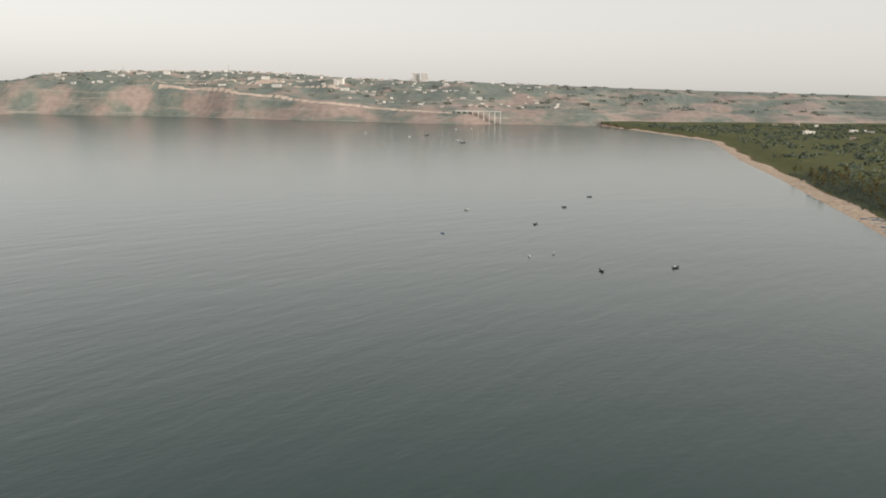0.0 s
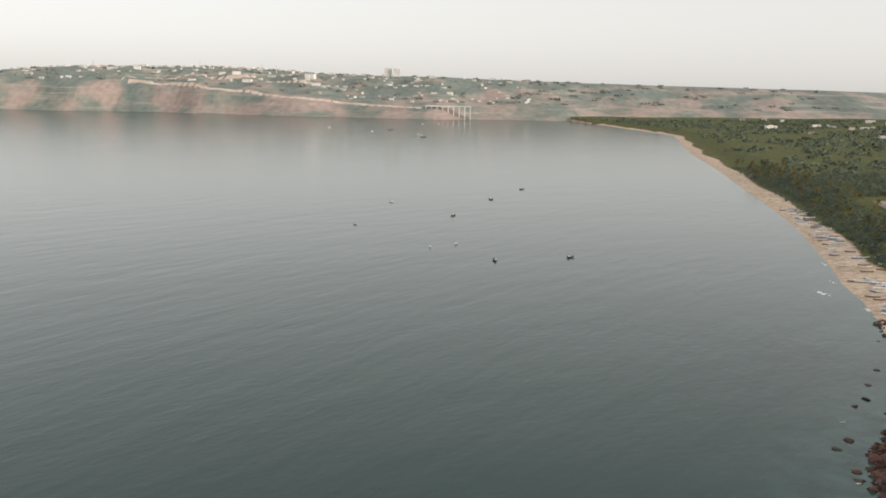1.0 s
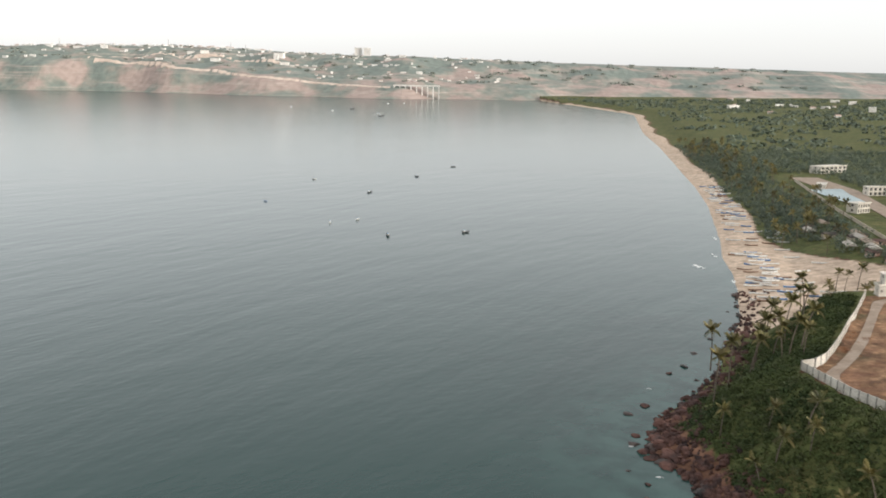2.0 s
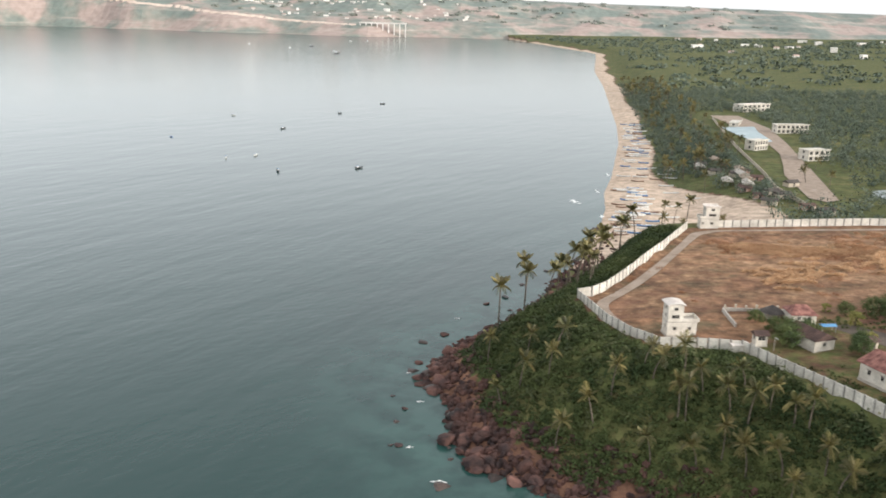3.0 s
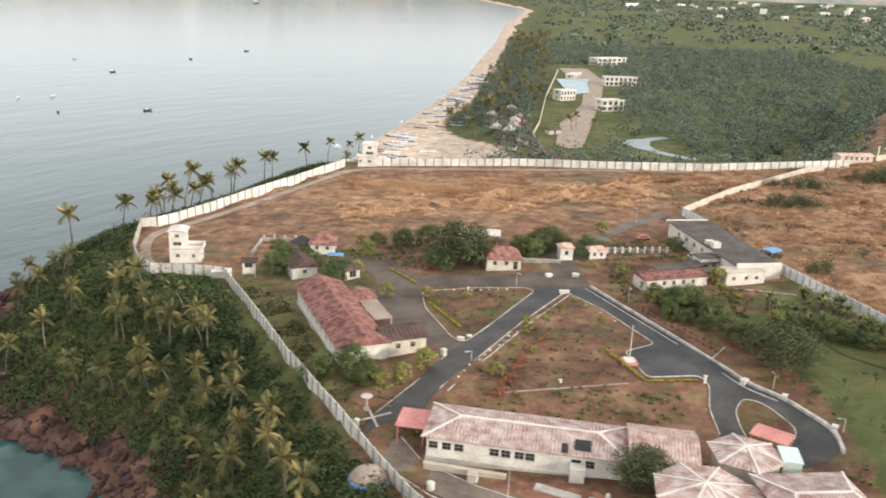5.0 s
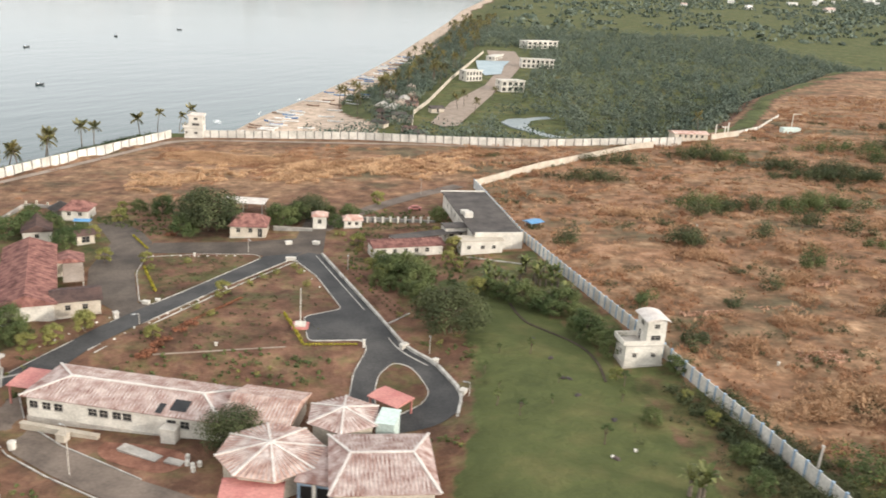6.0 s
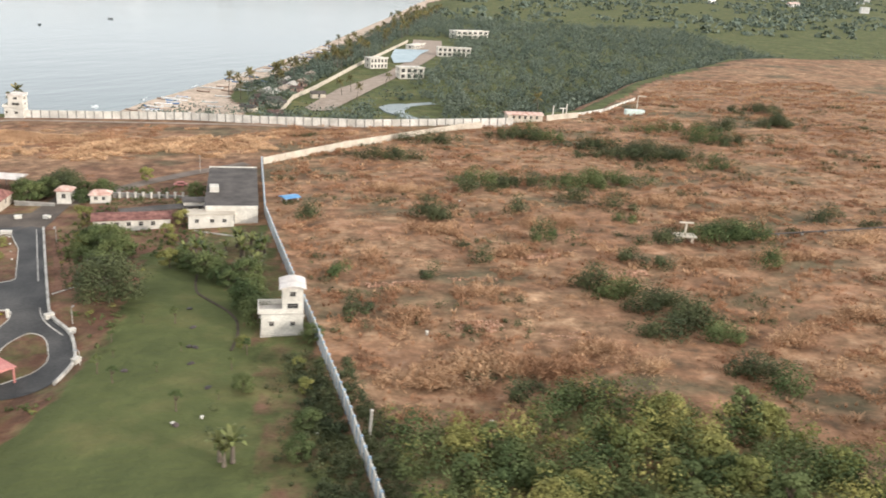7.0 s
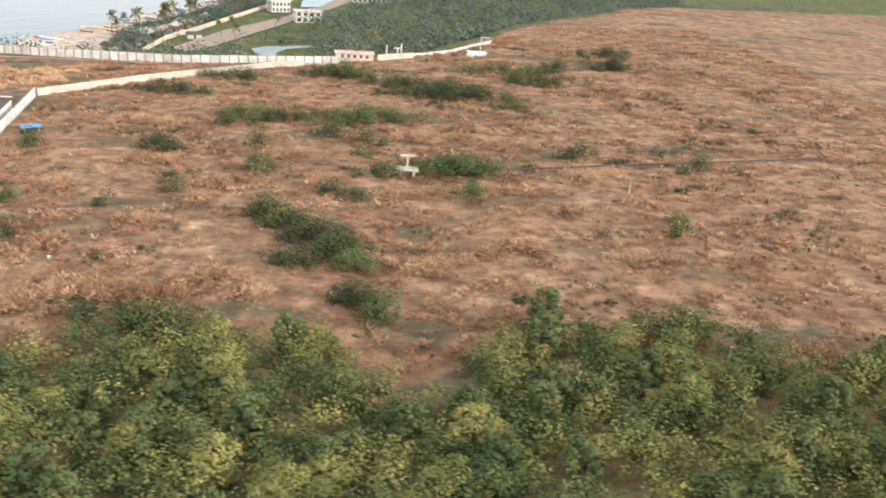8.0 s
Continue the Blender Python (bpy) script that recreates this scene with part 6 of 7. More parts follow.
# yard and garden weeds
off_road = lambda x, y: (np.abs(along(x, y, ROAD_R_OUT)) > 1.6) & ~inside(x, y, [(229.5, 96), (236, 94), (240, 91), (243.5, 83), (242, 76), (229, 76)]) & ~inside(x, y, [(219, 124), (232, 108), (237, 93), (222, 93), (224, 104)]) & ~inside(x, y, [(190, 88), (198, 76), (220, 62), (222, 66), (200, 79)])
garden_bed = [(219.0, 121.6), (208.0, 105.0), (201.0, 94), (229, 92.4), (223.4, 101.4), (228, 104.6)]
yard_green = lambda x, y: inside(x, y, YARD) & ~inside(x, y, [(190, 84), (197, 70), (238, 58), (242, 72), (226, 86)]) & (np.abs(along(x, y, ROAD_R_IN)) > 3) & (np.abs(along(x, y, ROAD_L_IN)) > 4.0) & ~inside(x, y, [(184, 142), (178, 121), (186, 97), (200, 100), (204, 106), (214, 124), (226, 124), (224, 148), (196, 134)]) & ~inside(x, y, [(219, 123), (242, 82), (232, 78), (228, 104)])
x, y = scatter(rng, 1100, 168, 250, 62, 150, lambda x, y: yard_green(x, y) & thick(x, y, 21, 0.0) & ~inside(x, y, garden_bed) & off_road(x, y))
stuff("garden_weeds", clumps(66, x, y, 0.15, 0.5, 22, 0.24, 0.8, 0.5), LEAF, "scattered green garden weeds and seedlings", "weeds")
x, y = scatter(rng, 240, 168, 250, 62, 150, lambda x, y: yard_green(x, y) & thick(x, y, 22, 0.5) & ~inside(x, y, garden_bed) & off_road(x, y))
stuff("garden_shrubs", clumps(67, x, y, 0.2, 0.55, 22, 0.24, 0.8, 0.5), LEAFPALE, "dry yellowish garden shrubs", "weeds")

# rank grass behind the barracks, weeds in the kerbed island and in the triangular garden
rank = [(169, 129), (177, 122), (185.4, 98), (190, 90), (187.5, 90), (180.5, 102.5), (174.8, 114.5)]
x, y = scatter(rng, 900, 168, 192, 88, 130, lambda x, y: inside(x, y, rank) & (np.abs(along(x, y, INNER_WALL)) > 1.2))
stuff("rank_grass", tufts(72, x, y, 0.15, 0.4, 9), SCRUB, "rank dark grass between barracks and wall", "grass")
x, y = scatter(rng, 170, 197, 215, 105, 126, lambda x, y: inside(x, y, [(203.2, 107), (199, 117.5), (198.4, 123.6), (205.4, 124.8), (212.6, 124.4), (206, 111)]))
stuff("island_weeds", np.concatenate([tufts(73, x, y, 0.1, 0.3), clumps(74, x[::3], y[::3], 0.15, 0.5, 26, 0.18, 0.8, 0.5)]), WEED, "thin weeds and low shrubs in the kerbed island", "weeds")
garden = [(219.0, 120.6), (208.6, 104.6), (202.4, 95), (228, 93.4), (223.4, 101.4), (226.6, 104.6)]
x, y = scatter(rng, 150, 202, 229, 92, 121, lambda x, y: inside(x, y, garden))
stuff("garden_tufts", np.concatenate([tufts(75, x, y, 0.12, 0.3), clumps(76, x[::4], y[::4], 0.15, 0.35, 22, 0.15, 0.8, 0.4)]), WEED, "small grey-green tufts scattered over red soil", "weeds")
bx0, by0 = np.meshgrid(np.linspace(0, 1, 11), np.linspace(0, 1, 9))
bed = lambda x, y: inside(x, y, [(217.5, 119), (208, 105), (202, 94.5), (221, 93.6), (218.5, 103)])
x, y = (204 + 18 * bx0 + 2.5 * by0).ravel(), (93.5 + 26 * by0 - 1.5 * bx0).ravel()
keep = bed(x, y)
stuff("seedlings", clumps(68, x[keep], y[keep], 0.22, 0.42, 26, 0.16, 0.8, 0.5), SCRUB, "rows of small dark seedlings in red soil", "seedlings")
t, w = np.meshgrid(np.linspace(0.03, 0.97, 17), np.array([0.25, 0.75]))
x, y = (226.2 + 8.6 * t + 2.0 * w).ravel(), (120.4 - 20.0 * t + 0.6 * w).ravel()
stuff("bed_seedlings", clumps(69, x, y, 0.22, 0.40, 26, 0.16, 0.8, 0.5), SCRUB, "two rows of dark seedlings in a red soil bed", "seedlings")


def hedge(a, b, material, label, high=0.5):
    r = np.random.default_rng(int(a[0] * 10))
    n = int(math.hypot(b[0] - a[0], b[1] - a[1]) * 3)
    t = np.linspace(0, 1, n)
    x, y = a[0] + (b[0] - a[0]) * t, a[1] + (b[1] - a[1]) * t
    root = thing("hedge", a[0], a[1], ground_z(*a), 0, label, "hedge")
    c = np.stack([x - a[0], y - a[1], heights(x, y) - ground_z(*a) + high * 0.5], 1)
    part("leaves", quads_mesh("leaves", leaf_quads(r, c, np.full(n, high * 0.55), 24, 0.2), material), None, root)


hedge((220.6, 102.4), (223.8, 94.2), YELLOW, "clipped yellow-leaved hedge beside the flagpole")
hedge((224.0, 93.9), (230.2, 93.9), YELLOW, "clipped yellow-leaved hedge along the parking bay", 0.4)
hedge((198.3, 119.6), (202.4, 110.2), YELLOW, "clipped yellow-leaved hedge along the yard")
hedge((229.4, 137.6), (240.2, 138.8), BUSH, "low dark hedge before the lane wall", 0.9)
hedge((192.4, 134.5), (196.4, 128.0), YELLOW, "ragged hedge beside the worn yard", 0.4)
hedge((214.3, 107.6), (208.6, 98.8), FLOWER, "thin rust-coloured hedge along the lane", 0.45)
for x, y in ((209.8, 98.8), (207.6, 94.8), (206.6, 92.2), (198.3, 134.4), (208.8, 97.2), (206.0, 91.4), (207.0, 93.6)):
    r = np.random.default_rng(int(x * 10))
    f = thing("flowering_shrub", x, y, ground_z(x, y), 0, "red-flowering garden shrub with thin leaves", "shrub", "red-flowering shrubs")
    part("leaves", quads_mesh("leaves", leaf_quads(r, [(0, 0, 0.5), (0.5, 0.2, 0.4), (-0.5, -0.1, 0.4)], [0.6, 0.5, 0.5], 90, 0.2), FLOWER), None, f)
for x, y in ((205.2, 96.6), (211.2, 108.2), (214.5, 113.0), (222.4, 112.4), (221.0, 117.2), (204.0, 121.7), (211.6, 102.0), (199.4, 119.0), (219.8, 119.4), (217.6, 117.0), (216.0, 115.2), (209.2, 104.2), (224.8, 135.4), (225.8, 134.8), (228.6, 127.0)):
    r = np.random.default_rng(int(x * 11))
    f = thing("round_shrub", x, y, ground_z(x, y), 0, "rounded pale green garden shrub", "shrub", "rounded garden shrubs")
    part("leaves", quads_mesh("leaves", leaf_quads(r, [(0, 0, 0.45)], [0.75], 150, 0.2), LEAFPALE), None, f)


# ---------------------------------------------------------------- rocks along the shore
def rock_mesh(seed):
    bm = bmesh.new()
    bmesh.ops.create_icosphere(bm, subdivisions=2, radius=1.0)
    r = random.Random(seed)
    cuts = [Vector((r.gauss(0, 1), r.gauss(0, 1), r.gauss(0, 0.8))).normalized() for _ in range(7)]
    for v in bm.verts:
        for c in cuts:
            over = v.co.dot(c) - r.uniform(0.60, 0.66)
            if over > 0:
                v.co -= c * over
        v.co *= 1 + 0.16 * noise.noise(v.co * 1.7 + Vector((seed, 0, 0)))
        v.co.z *= 0.72
    return bm


rock_models = []
for k in range(6):
    ob = new("rock", bm_mesh("rock", rock_mesh(k + 3), STONE))
    rock_models.append(tagged(ob, "red-brown laterite boulder on the shore", "rock", "shore boulders"))
wet_models = [tagged(new("rock", bm_mesh("rock", rock_mesh(k + 23), WETSTONE)), "wet dark boulder at the water's edge", "rock", "wet boulders") for k in range(3)]
rr = random.Random(8)
tip = COAST[3:16]
lens = [math.hypot(b[0] - a[0], b[1] - a[1]) for a, b in zip(tip, tip[1:])]
weight = [1.0, 1.5, 2.0, 2.2, 2.2, 2.0, 1.6, 1.1, 0.9, 0.8, 0.6, 0.4]
used = set()
for k in range(250):
    j = rr.choices(range(len(lens)), [w * l for w, l in zip(weight, lens)])[0]
    t = rr.random()
    ax, ay = tip[j][0] + (tip[j + 1][0] - tip[j][0]) * t, tip[j][1] + (tip[j + 1][1] - tip[j][1]) * t
    nx, ny = (tip[j + 1][1] - tip[j][1]) / lens[j], -(tip[j + 1][0] - tip[j][0]) / lens[j]
    wide = 8.0 if 1 <= j <= 5 else 4.5
    inland = rr.uniform(-1.2, wide) if rr.random() < 0.86 else -rr.uniform(1, 6) * rr.random()
    x, y = ax + nx * inland, ay + ny * inland
    size = min(2.0, max(0.32, rr.lognormvariate(-0.35, 0.5)))
    if inland < 0:
        size *= 0.8
    models = wet_models if inland < 0.8 and rr.random() < 0.7 else rock_models
    src = rr.choice(models)
    m = pose(x, y, max(ground_z(x, y), -0.35) + size * 0.12, rr.uniform(-25, 25), rr.uniform(-25, 25), rr.uniform(0, 360)) @ Matrix.Diagonal((size * rr.uniform(0.8, 1.4), size, size * rr.uniform(0.7, 1.0), 1))
    if src.name not in used:
        used.add(src.name)
        src.matrix_world = m
    else:
        ob = src.copy()
        scene.collection.objects.link(ob)
        ob.matrix_world = m
# the large red boulders that stand at the foot of the point
for k in range(34):
    j = rr.choices(range(1, 6), lens[1:6])[0]
    t, inland, size = rr.random(), rr.uniform(-1.6, 1.8), rr.uniform(0.9, 1.7)
    x = tip[j][0] + (tip[j + 1][0] - tip[j][0]) * t + (tip[j + 1][1] - tip[j][1]) / lens[j] * inland
    y = tip[j][1] + (tip[j + 1][1] - tip[j][1]) * t - (tip[j + 1][0] - tip[j][0]) / lens[j] * inland
    ob = rr.choice(rock_models).copy()
    scene.collection.objects.link(ob)
    ob.matrix_world = pose(x, y, max(ground_z(x, y), -0.3) + size * 0.2, rr.uniform(-20, 20), rr.uniform(-20, 20), rr.uniform(0, 360)) @ Matrix.Diagonal((size * rr.uniform(0.9, 1.4), size, size * rr.uniform(0.75, 1.0), 1))
# rubble between the boulders
bits, rr = bmesh.new(), random.Random(88)
verts, faces = [], []
pat = bmesh.new()
bmesh.ops.create_icosphere(pat, subdivisions=1, radius=1.0)
pv, pf = [v.co.copy() for v in pat.verts], [[v.index for v in f.verts] for f in pat.faces]
pat.free()
bits.free()
for k in range(1900):
    j = rr.choices(range(len(lens)), [w * l for w, l in zip(weight, lens)])[0]
    t, inland = rr.random(), rr.uniform(-1.0, 9.5 if 1 <= k % 12 <= 9 else 5)
    x = tip[j][0] + (tip[j + 1][0] - tip[j][0]) * t + (tip[j + 1][1] - tip[j][1]) / lens[j] * inland
    y = tip[j][1] + (tip[j + 1][1] - tip[j][1]) * t - (tip[j + 1][0] - tip[j][0]) / lens[j] * inland
    s, z = rr.uniform(0.22, 0.85), max(-0.2, ground_z(x, y))
    m = pose(x, y, z, rr.uniform(0, 90), rr.uniform(0, 90), rr.uniform(0, 360)) @ Matrix.Diagonal((s * rr.uniform(0.8, 1.6), s, s * rr.uniform(0.6, 0.9), 1))
    n0 = len(verts)
    verts += [tuple(m @ (v * rr.uniform(0.82, 1.12))) for v in pv]
    faces += [[n0 + i for i in f] for f in pf]
tagged(new("rubble", quick_mesh("rubble", verts, faces, STONE)), "small red-brown stones between the shore boulders", "rubble", kind="stuff")
# reef heads that stand alone in the water
for k, (x, y, s) in enumerate(((110.8, 127.6, 0.8), (117.9, 115.3, 1.4), (120.3, 108.5, 1.1), (111.1, 141.2, 0.7), (111.7, 158.3, 1.2), (115.2, 150.3, 1.5), (118.4, 129.2, 1.8), (121.5, 130.5, 1.2), (113.7, 173.3, 1.1), (122.8, 121.4, 1.9),
                               (126, 118, 1.3), (133.1, 205.6, 1.2), (117.9, 178.4, 1.2), (108.6, 146.5, 0.5), (109.4, 127.6, 0.5), (128, 200, 0.9), (138, 216, 1.0), (146, 229, 0.9), (113.0, 162, 1.0), (110, 136, 0.6))):
    ob = (wet_models if k % 3 else rock_models)[k % 3].copy()
    scene.collection.objects.link(ob)
    ob.matrix_world = pose(x, y, 0.02, 5 * (k % 4), 4 * (k % 3), 40 * k) @ Matrix.Diagonal((s * 1.3, s, s * (1.1 if s > 1.6 else 0.45), 1))


def foam_patch(x, y, w, d, seed):
    bm = bmesh.new()
    r = random.Random(seed)
    for _ in range(10):
        m = Matrix.Translation((x + r.gauss(0, w * 0.4), y + r.gauss(0, d * 0.4), 0.03)) @ Matrix.Rotation(r.uniform(-0.5, 0.5), 4, "Z") @ Matrix.Diagonal((w * r.uniform(0.15, 0.5), d * r.uniform(0.1, 0.3), 0.10, 1))
        bmesh.ops.create_icosphere(bm, subdivisions=1, radius=1.0, matrix=m)
    return tagged(new("foam", bm_mesh("foam", bm, FOAM)), "white surf foam breaking over a rock", "foam", "surf foam", "stuff")


for k, (x, y, w, d) in enumerate(((117.4, 116.4, 1.2, 0.5), (119.4, 108.0, 1.0, 0.5), (113.5, 144.2, 0.8, 0.3), (111, 157, 0.6, 0.25), (167, 322, 1.8, 4.5), (173, 300, 0.8, 5.0), (179, 345, 1.0, 4.0), (190, 382, 1.0, 6.0), (112.5, 127, 0.6, 0.3), (121, 189, 0.7, 0.3), (171, 283, 0.7, 5))):
    foam_patch(x, y, w, d, k)


# ---------------------------------------------------------------- boats
def boat_model(long, wide, hull_mat, cabin, label, group):
    """A wooden fishing boat: lofted hull, thwarts or cabin, mast."""
    root = thing("fishing_boat", 0, 0, 0, 0, label, "boat", group)
    bm = bmesh.new()
    n, rows = 9, []
    for k in range(n):
        t = k / (n - 1)
        w = wide / 2 * (math.sin(math.pi * min(1, 0.12 + 0.95 * t)) ** 0.6 if t < 0.95 else 0.05)
        up = 0.28 * wide * (2 * t - 0.9) ** 2
        x = long * (t - 0.5)
        rows.append([bm.verts.new(c) for c in ((x, -w, 0.35 * wide + up), (x, -w * 0.7, 0.05), (x, 0, -0.12 * wide + up * 0.4), (x, w * 0.7, 0.05), (x, w, 0.35 * wide + up), (x, w * 0.82, 0.33 * wide + up), (x, 0, 0.12 * wide + up * 0.5), (x, -w * 0.82, 0.33 * wide + up))])
    for a, b in zip(rows, rows[1:]):
        for i in range(8):
            bm.faces.new((a[i], a[(i + 1) % 8], b[(i + 1) % 8], b[i]))
    bm.faces.new(rows[0])
    bm.faces.new(rows[-1])
    part("hull", bm, hull_mat, root)
    if cabin:
        cb = part("cabin", boxes((-long * 0.30, -wide * 0.26, 0.14 * wide, -long * 0.08, wide * 0.26, 0.85 * wide, 0.03)), HULLS[0], root, "white wheelhouse")
        part("cabin_roof", boxes((-long * 0.32, -wide * 0.32, 0.852 * wide, -long * 0.05, wide * 0.32, 0.92 * wide)), HULLS[2], cb)
        part("mast", post(bmesh.new(), long * 0.05, 0, 0.1 * wide, 1.7 * wide, 0.035, 0.02), METAL, root)
    else:
        for k in (-0.25, 0.0, 0.25):
            part("thwart", boxes((long * k - 0.08, -wide * 0.38, 0.28 * wide, long * k + 0.08, wide * 0.38, 0.33 * wide)), HULLS[3], root)
    return root


sea_boats = [boat_model(4.6, 1.5, HULLS[1], True, "dark moored fishing boat with a white wheelhouse", "moored fishing boats"),
             boat_model(4.0, 1.3, HULLS[0], True, "white moored fishing boat", "moored fishing boats"),
             boat_model(3.6, 1.0, HULLS[2], False, "open blue rowing boat at its mooring", "moored fishing boats")]
moor = [(45, 597, 0), (79, 384, 0), (15, 403, 1), (-21, 569, 1), (22, 511, 0), (45, 372, 0), (69, 667, 0), (27, 412, 1), (-30, 466, 2), (-62, 1450, 0), (-273, 1760, 1), (-74, 1515, 1), (-105, 2060, 1), (-70, 2090, 1), (-145, 1720, 0), (-168, 1617, 1)]
seen = set()
for k, (x, y, v) in enumerate(moor):
    far = 0.8 if y < 800 else 1.9
    m = pose(x, y, 0.12, 0, 0, (k * 67) % 180 - 40) @ Matrix.Scale(far, 4)
    if v not in seen:
        seen.add(v)
        sea_boats[v].matrix_world = m
    else:
        copy_thing(sea_boats[v], m @ Matrix.Scale(1 / sea_boats[v].scale[0], 4))
beach_boats = [boat_model(6.2, 1.0, HULLS[0], False, "long white canoe drawn up on the sand", "beached canoes"),
               boat_model(5.4, 0.9, HULLS[3], False, "long brown canoe drawn up on the sand", "beached canoes"),
               boat_model(4.8, 1.0, HULLS[2], False, "blue canoe drawn up on the sand", "beached canoes")]
rr = random.Random(4)
for k in range(150):
    y = 268 + 300 * rr.random() ** 1.25 if k > 2 else 275 + 20 * k
    c = np.interp(y, [p[1] for p in COAST[13:]], [p[0] for p in COAST[13:]])
    x = c + rr.uniform(5, 15) + (rr.uniform(0, 22) if y < 400 and rr.random() < 0.5 else 0)
    m = pose(x, y, ground_z(x, y) + 0.12, 0, 0, rr.gauss(-4, 9) + 180 * (k % 2))
    if k < 3:
        beach_boats[k].matrix_world = m
    else:
        copy_thing(beach_boats[rr.choice((0, 0, 0, 1, 2))], m)


# ---------------------------------------------------------------- beach huts and the resort
hut_a = house("beach_hut", 236, 300, 10, 5.0, 3.2, 1.7, 0.8, CREAM, GREYROOF, "shabby beach hut under a grey thatched roof", front=[(0, 0.8, 0.2, 1.3)], hood=False)
hut_b = house("beach_shack", 228, 316, -12, 4.4, 3.0, 1.6, 0.6, PINKROOF, TILEDARK, "small pink-walled beach shack", front=[(0, 0.8, 0.2, 1.2)], hood=False)
for k in range(13):
    x, y = 226 + rr.uniform(0, 22) + 0.10 * k, 272 + 9.0 * k + rr.uniform(-5, 5)
    copy_thing((hut_a, hut_b)[k % 2], pose(x, y, ground_z(x, y), 0, 0, rr.uniform(-40, 40)))


def flat_block(name, x, y, turn, w, d, storeys, label, bays=5, arches=False, material=None):
    """A flat-roofed white block with rows of openings."""
    material = material or WHITE
    root = thing(name, x, y, ground_z(x, y), turn, label, "building")
    for s in range(storeys):
        z = 2.4 * s
        storey_box(root, -w / 2, -d / 2, w / 2, d / 2, z - (0.5 if s == 0 else 0), z + 2.3, material, front=[(-w / 2 + w * (i + 0.5) / bays, w / bays * 0.55, z + 0.5, 1.4) for i in range(bays)], left=[(0, 1.2, z + 0.8, 1.1)], right=[(0, 1.2, z + 0.8, 1.1)], hood=False)
        part("floor_slab", boxes((-w / 2 - 0.3, -d / 2 - 0.4, z + 2.303, w / 2 + 0.3, d / 2 + 0.3, z + 2.398)), material, root)
    part("parapet", boxes((-w / 2 - 0.3, -d / 2 - 0.4, 2.4 * storeys, w / 2 + 0.3, -d / 2 - 0.25, 2.4 * storeys + 0.5)), material, root)
    return root


flat_block("resort_villa", 282.5, 388, 16, 11, 7, 2, "white two-storey resort villa with a flat roof", 4)
flat_block("resort_villa", 267.0, 418, 30, 9, 6, 2, "white two-storey resort villa beside the drive", 5)
flat_block("resort_hotel", 326, 600, 30, 26, 9, 2, "white two-storey hotel with rows of balconies", 6)
flat_block("resort_arcade", 308, 483, 6, 18, 6, 2, "white arcaded resort block", 7)
flat_block("resort_arcade", 288, 515, 65, 16, 5, 1, "low white resort block behind the terrace", 6)
paved("pavement", [(274, 464), (275.6, 436), (284.5, 444), (290, 481), (296, 506), (276, 502)], POOL, 0.5, "pale turquoise pool terrace of the resort", "terrace")
stream = bmesh.new()
strip(stream, rounded([(290, 321), (284, 317.5), (279.5, 313.0), (276.0, 306.0), (277.0, 298.0), (280.0, 290.5), (284.5, 284.6), (289, 281)], 3.0), 4.2, ground_z, 0.0, 0.14)
solid(stream, rounded([(270.3, 305.8), (273.5, 312.5), (279.0, 316.0), (281.5, 310.0), (279.0, 303.0), (279.5, 296.0), (277.0, 291.5), (272.6, 297.0), (270.3, 305.0)], 2.0), ground_z(275, 304) - 0.2, ground_z(275, 304) + 0.4)
tagged(new("water", bm_mesh("water", stream, CREEK)), "pale winding creek widening into a pond below the wall", "creek", kind="structure")
for k, (x, y, long) in enumerate(((231.1, 322.0, 9), (233.7, 331.0, 10), (235.7, 344.0, 9), (238.3, 353.5, 8), (229.4, 379.0, 8), (238.8, 388.0, 7), (227.0, 333.0, 8))):
    shed = thing("boat_shed", x, y, ground_z(x, y), 78 + 5 * (k % 3), "long boat shed under a pale weathered sheet roof", "shed", "boat sheds behind the beach")
    part("roof", pitched(bmesh.new(), long, 4.0, 2.0, 0.9, 0.2, 0.08), (CONCRETE, TRACK)[k % 2], shed, "pale weathered sheet roof")
    for px in (-long / 2 + 0.3, 0, long / 2 - 0.3):
        for py in (-1.8, 1.8):
            part("post", boxes((px - 0.08, py - 0.08, -0.4, px + 0.08, py + 0.08, 2.0)), WOOD, shed)


# ---------------------------------------------------------------- town on the far shore
def far_house(w, d, h, roof, label):
    root = thing("far_house", 0, 0, 0, 0, label, "house", "houses across the bay")
    bm = bmesh.new()
    hole_wall(bm, -w / 2, w / 2, -6, h, -d / 2, 0.6, [(-w * 0.36, -w * 0.16, h * 0.3, h * 0.65), (w * 0.02, w * 0.2, h * 0.3, h * 0.65)])
    box(bm, -w / 2, -d / 2 + 1.0, -6, w / 2, d / 2, h)
    part("wall", bm, FARWALL, root)
    part("roof", pitched(bmesh.new(), w, d, h, h * 0.45, 0.8, 0.4) if roof else boxes((-w / 2 - 0.5, -d / 2 - 0.5, h + 0.02, w / 2 + 0.5, d / 2 + 0.5, h + 1.0)), FARROOF if roof else FARWALL, root)
    return root


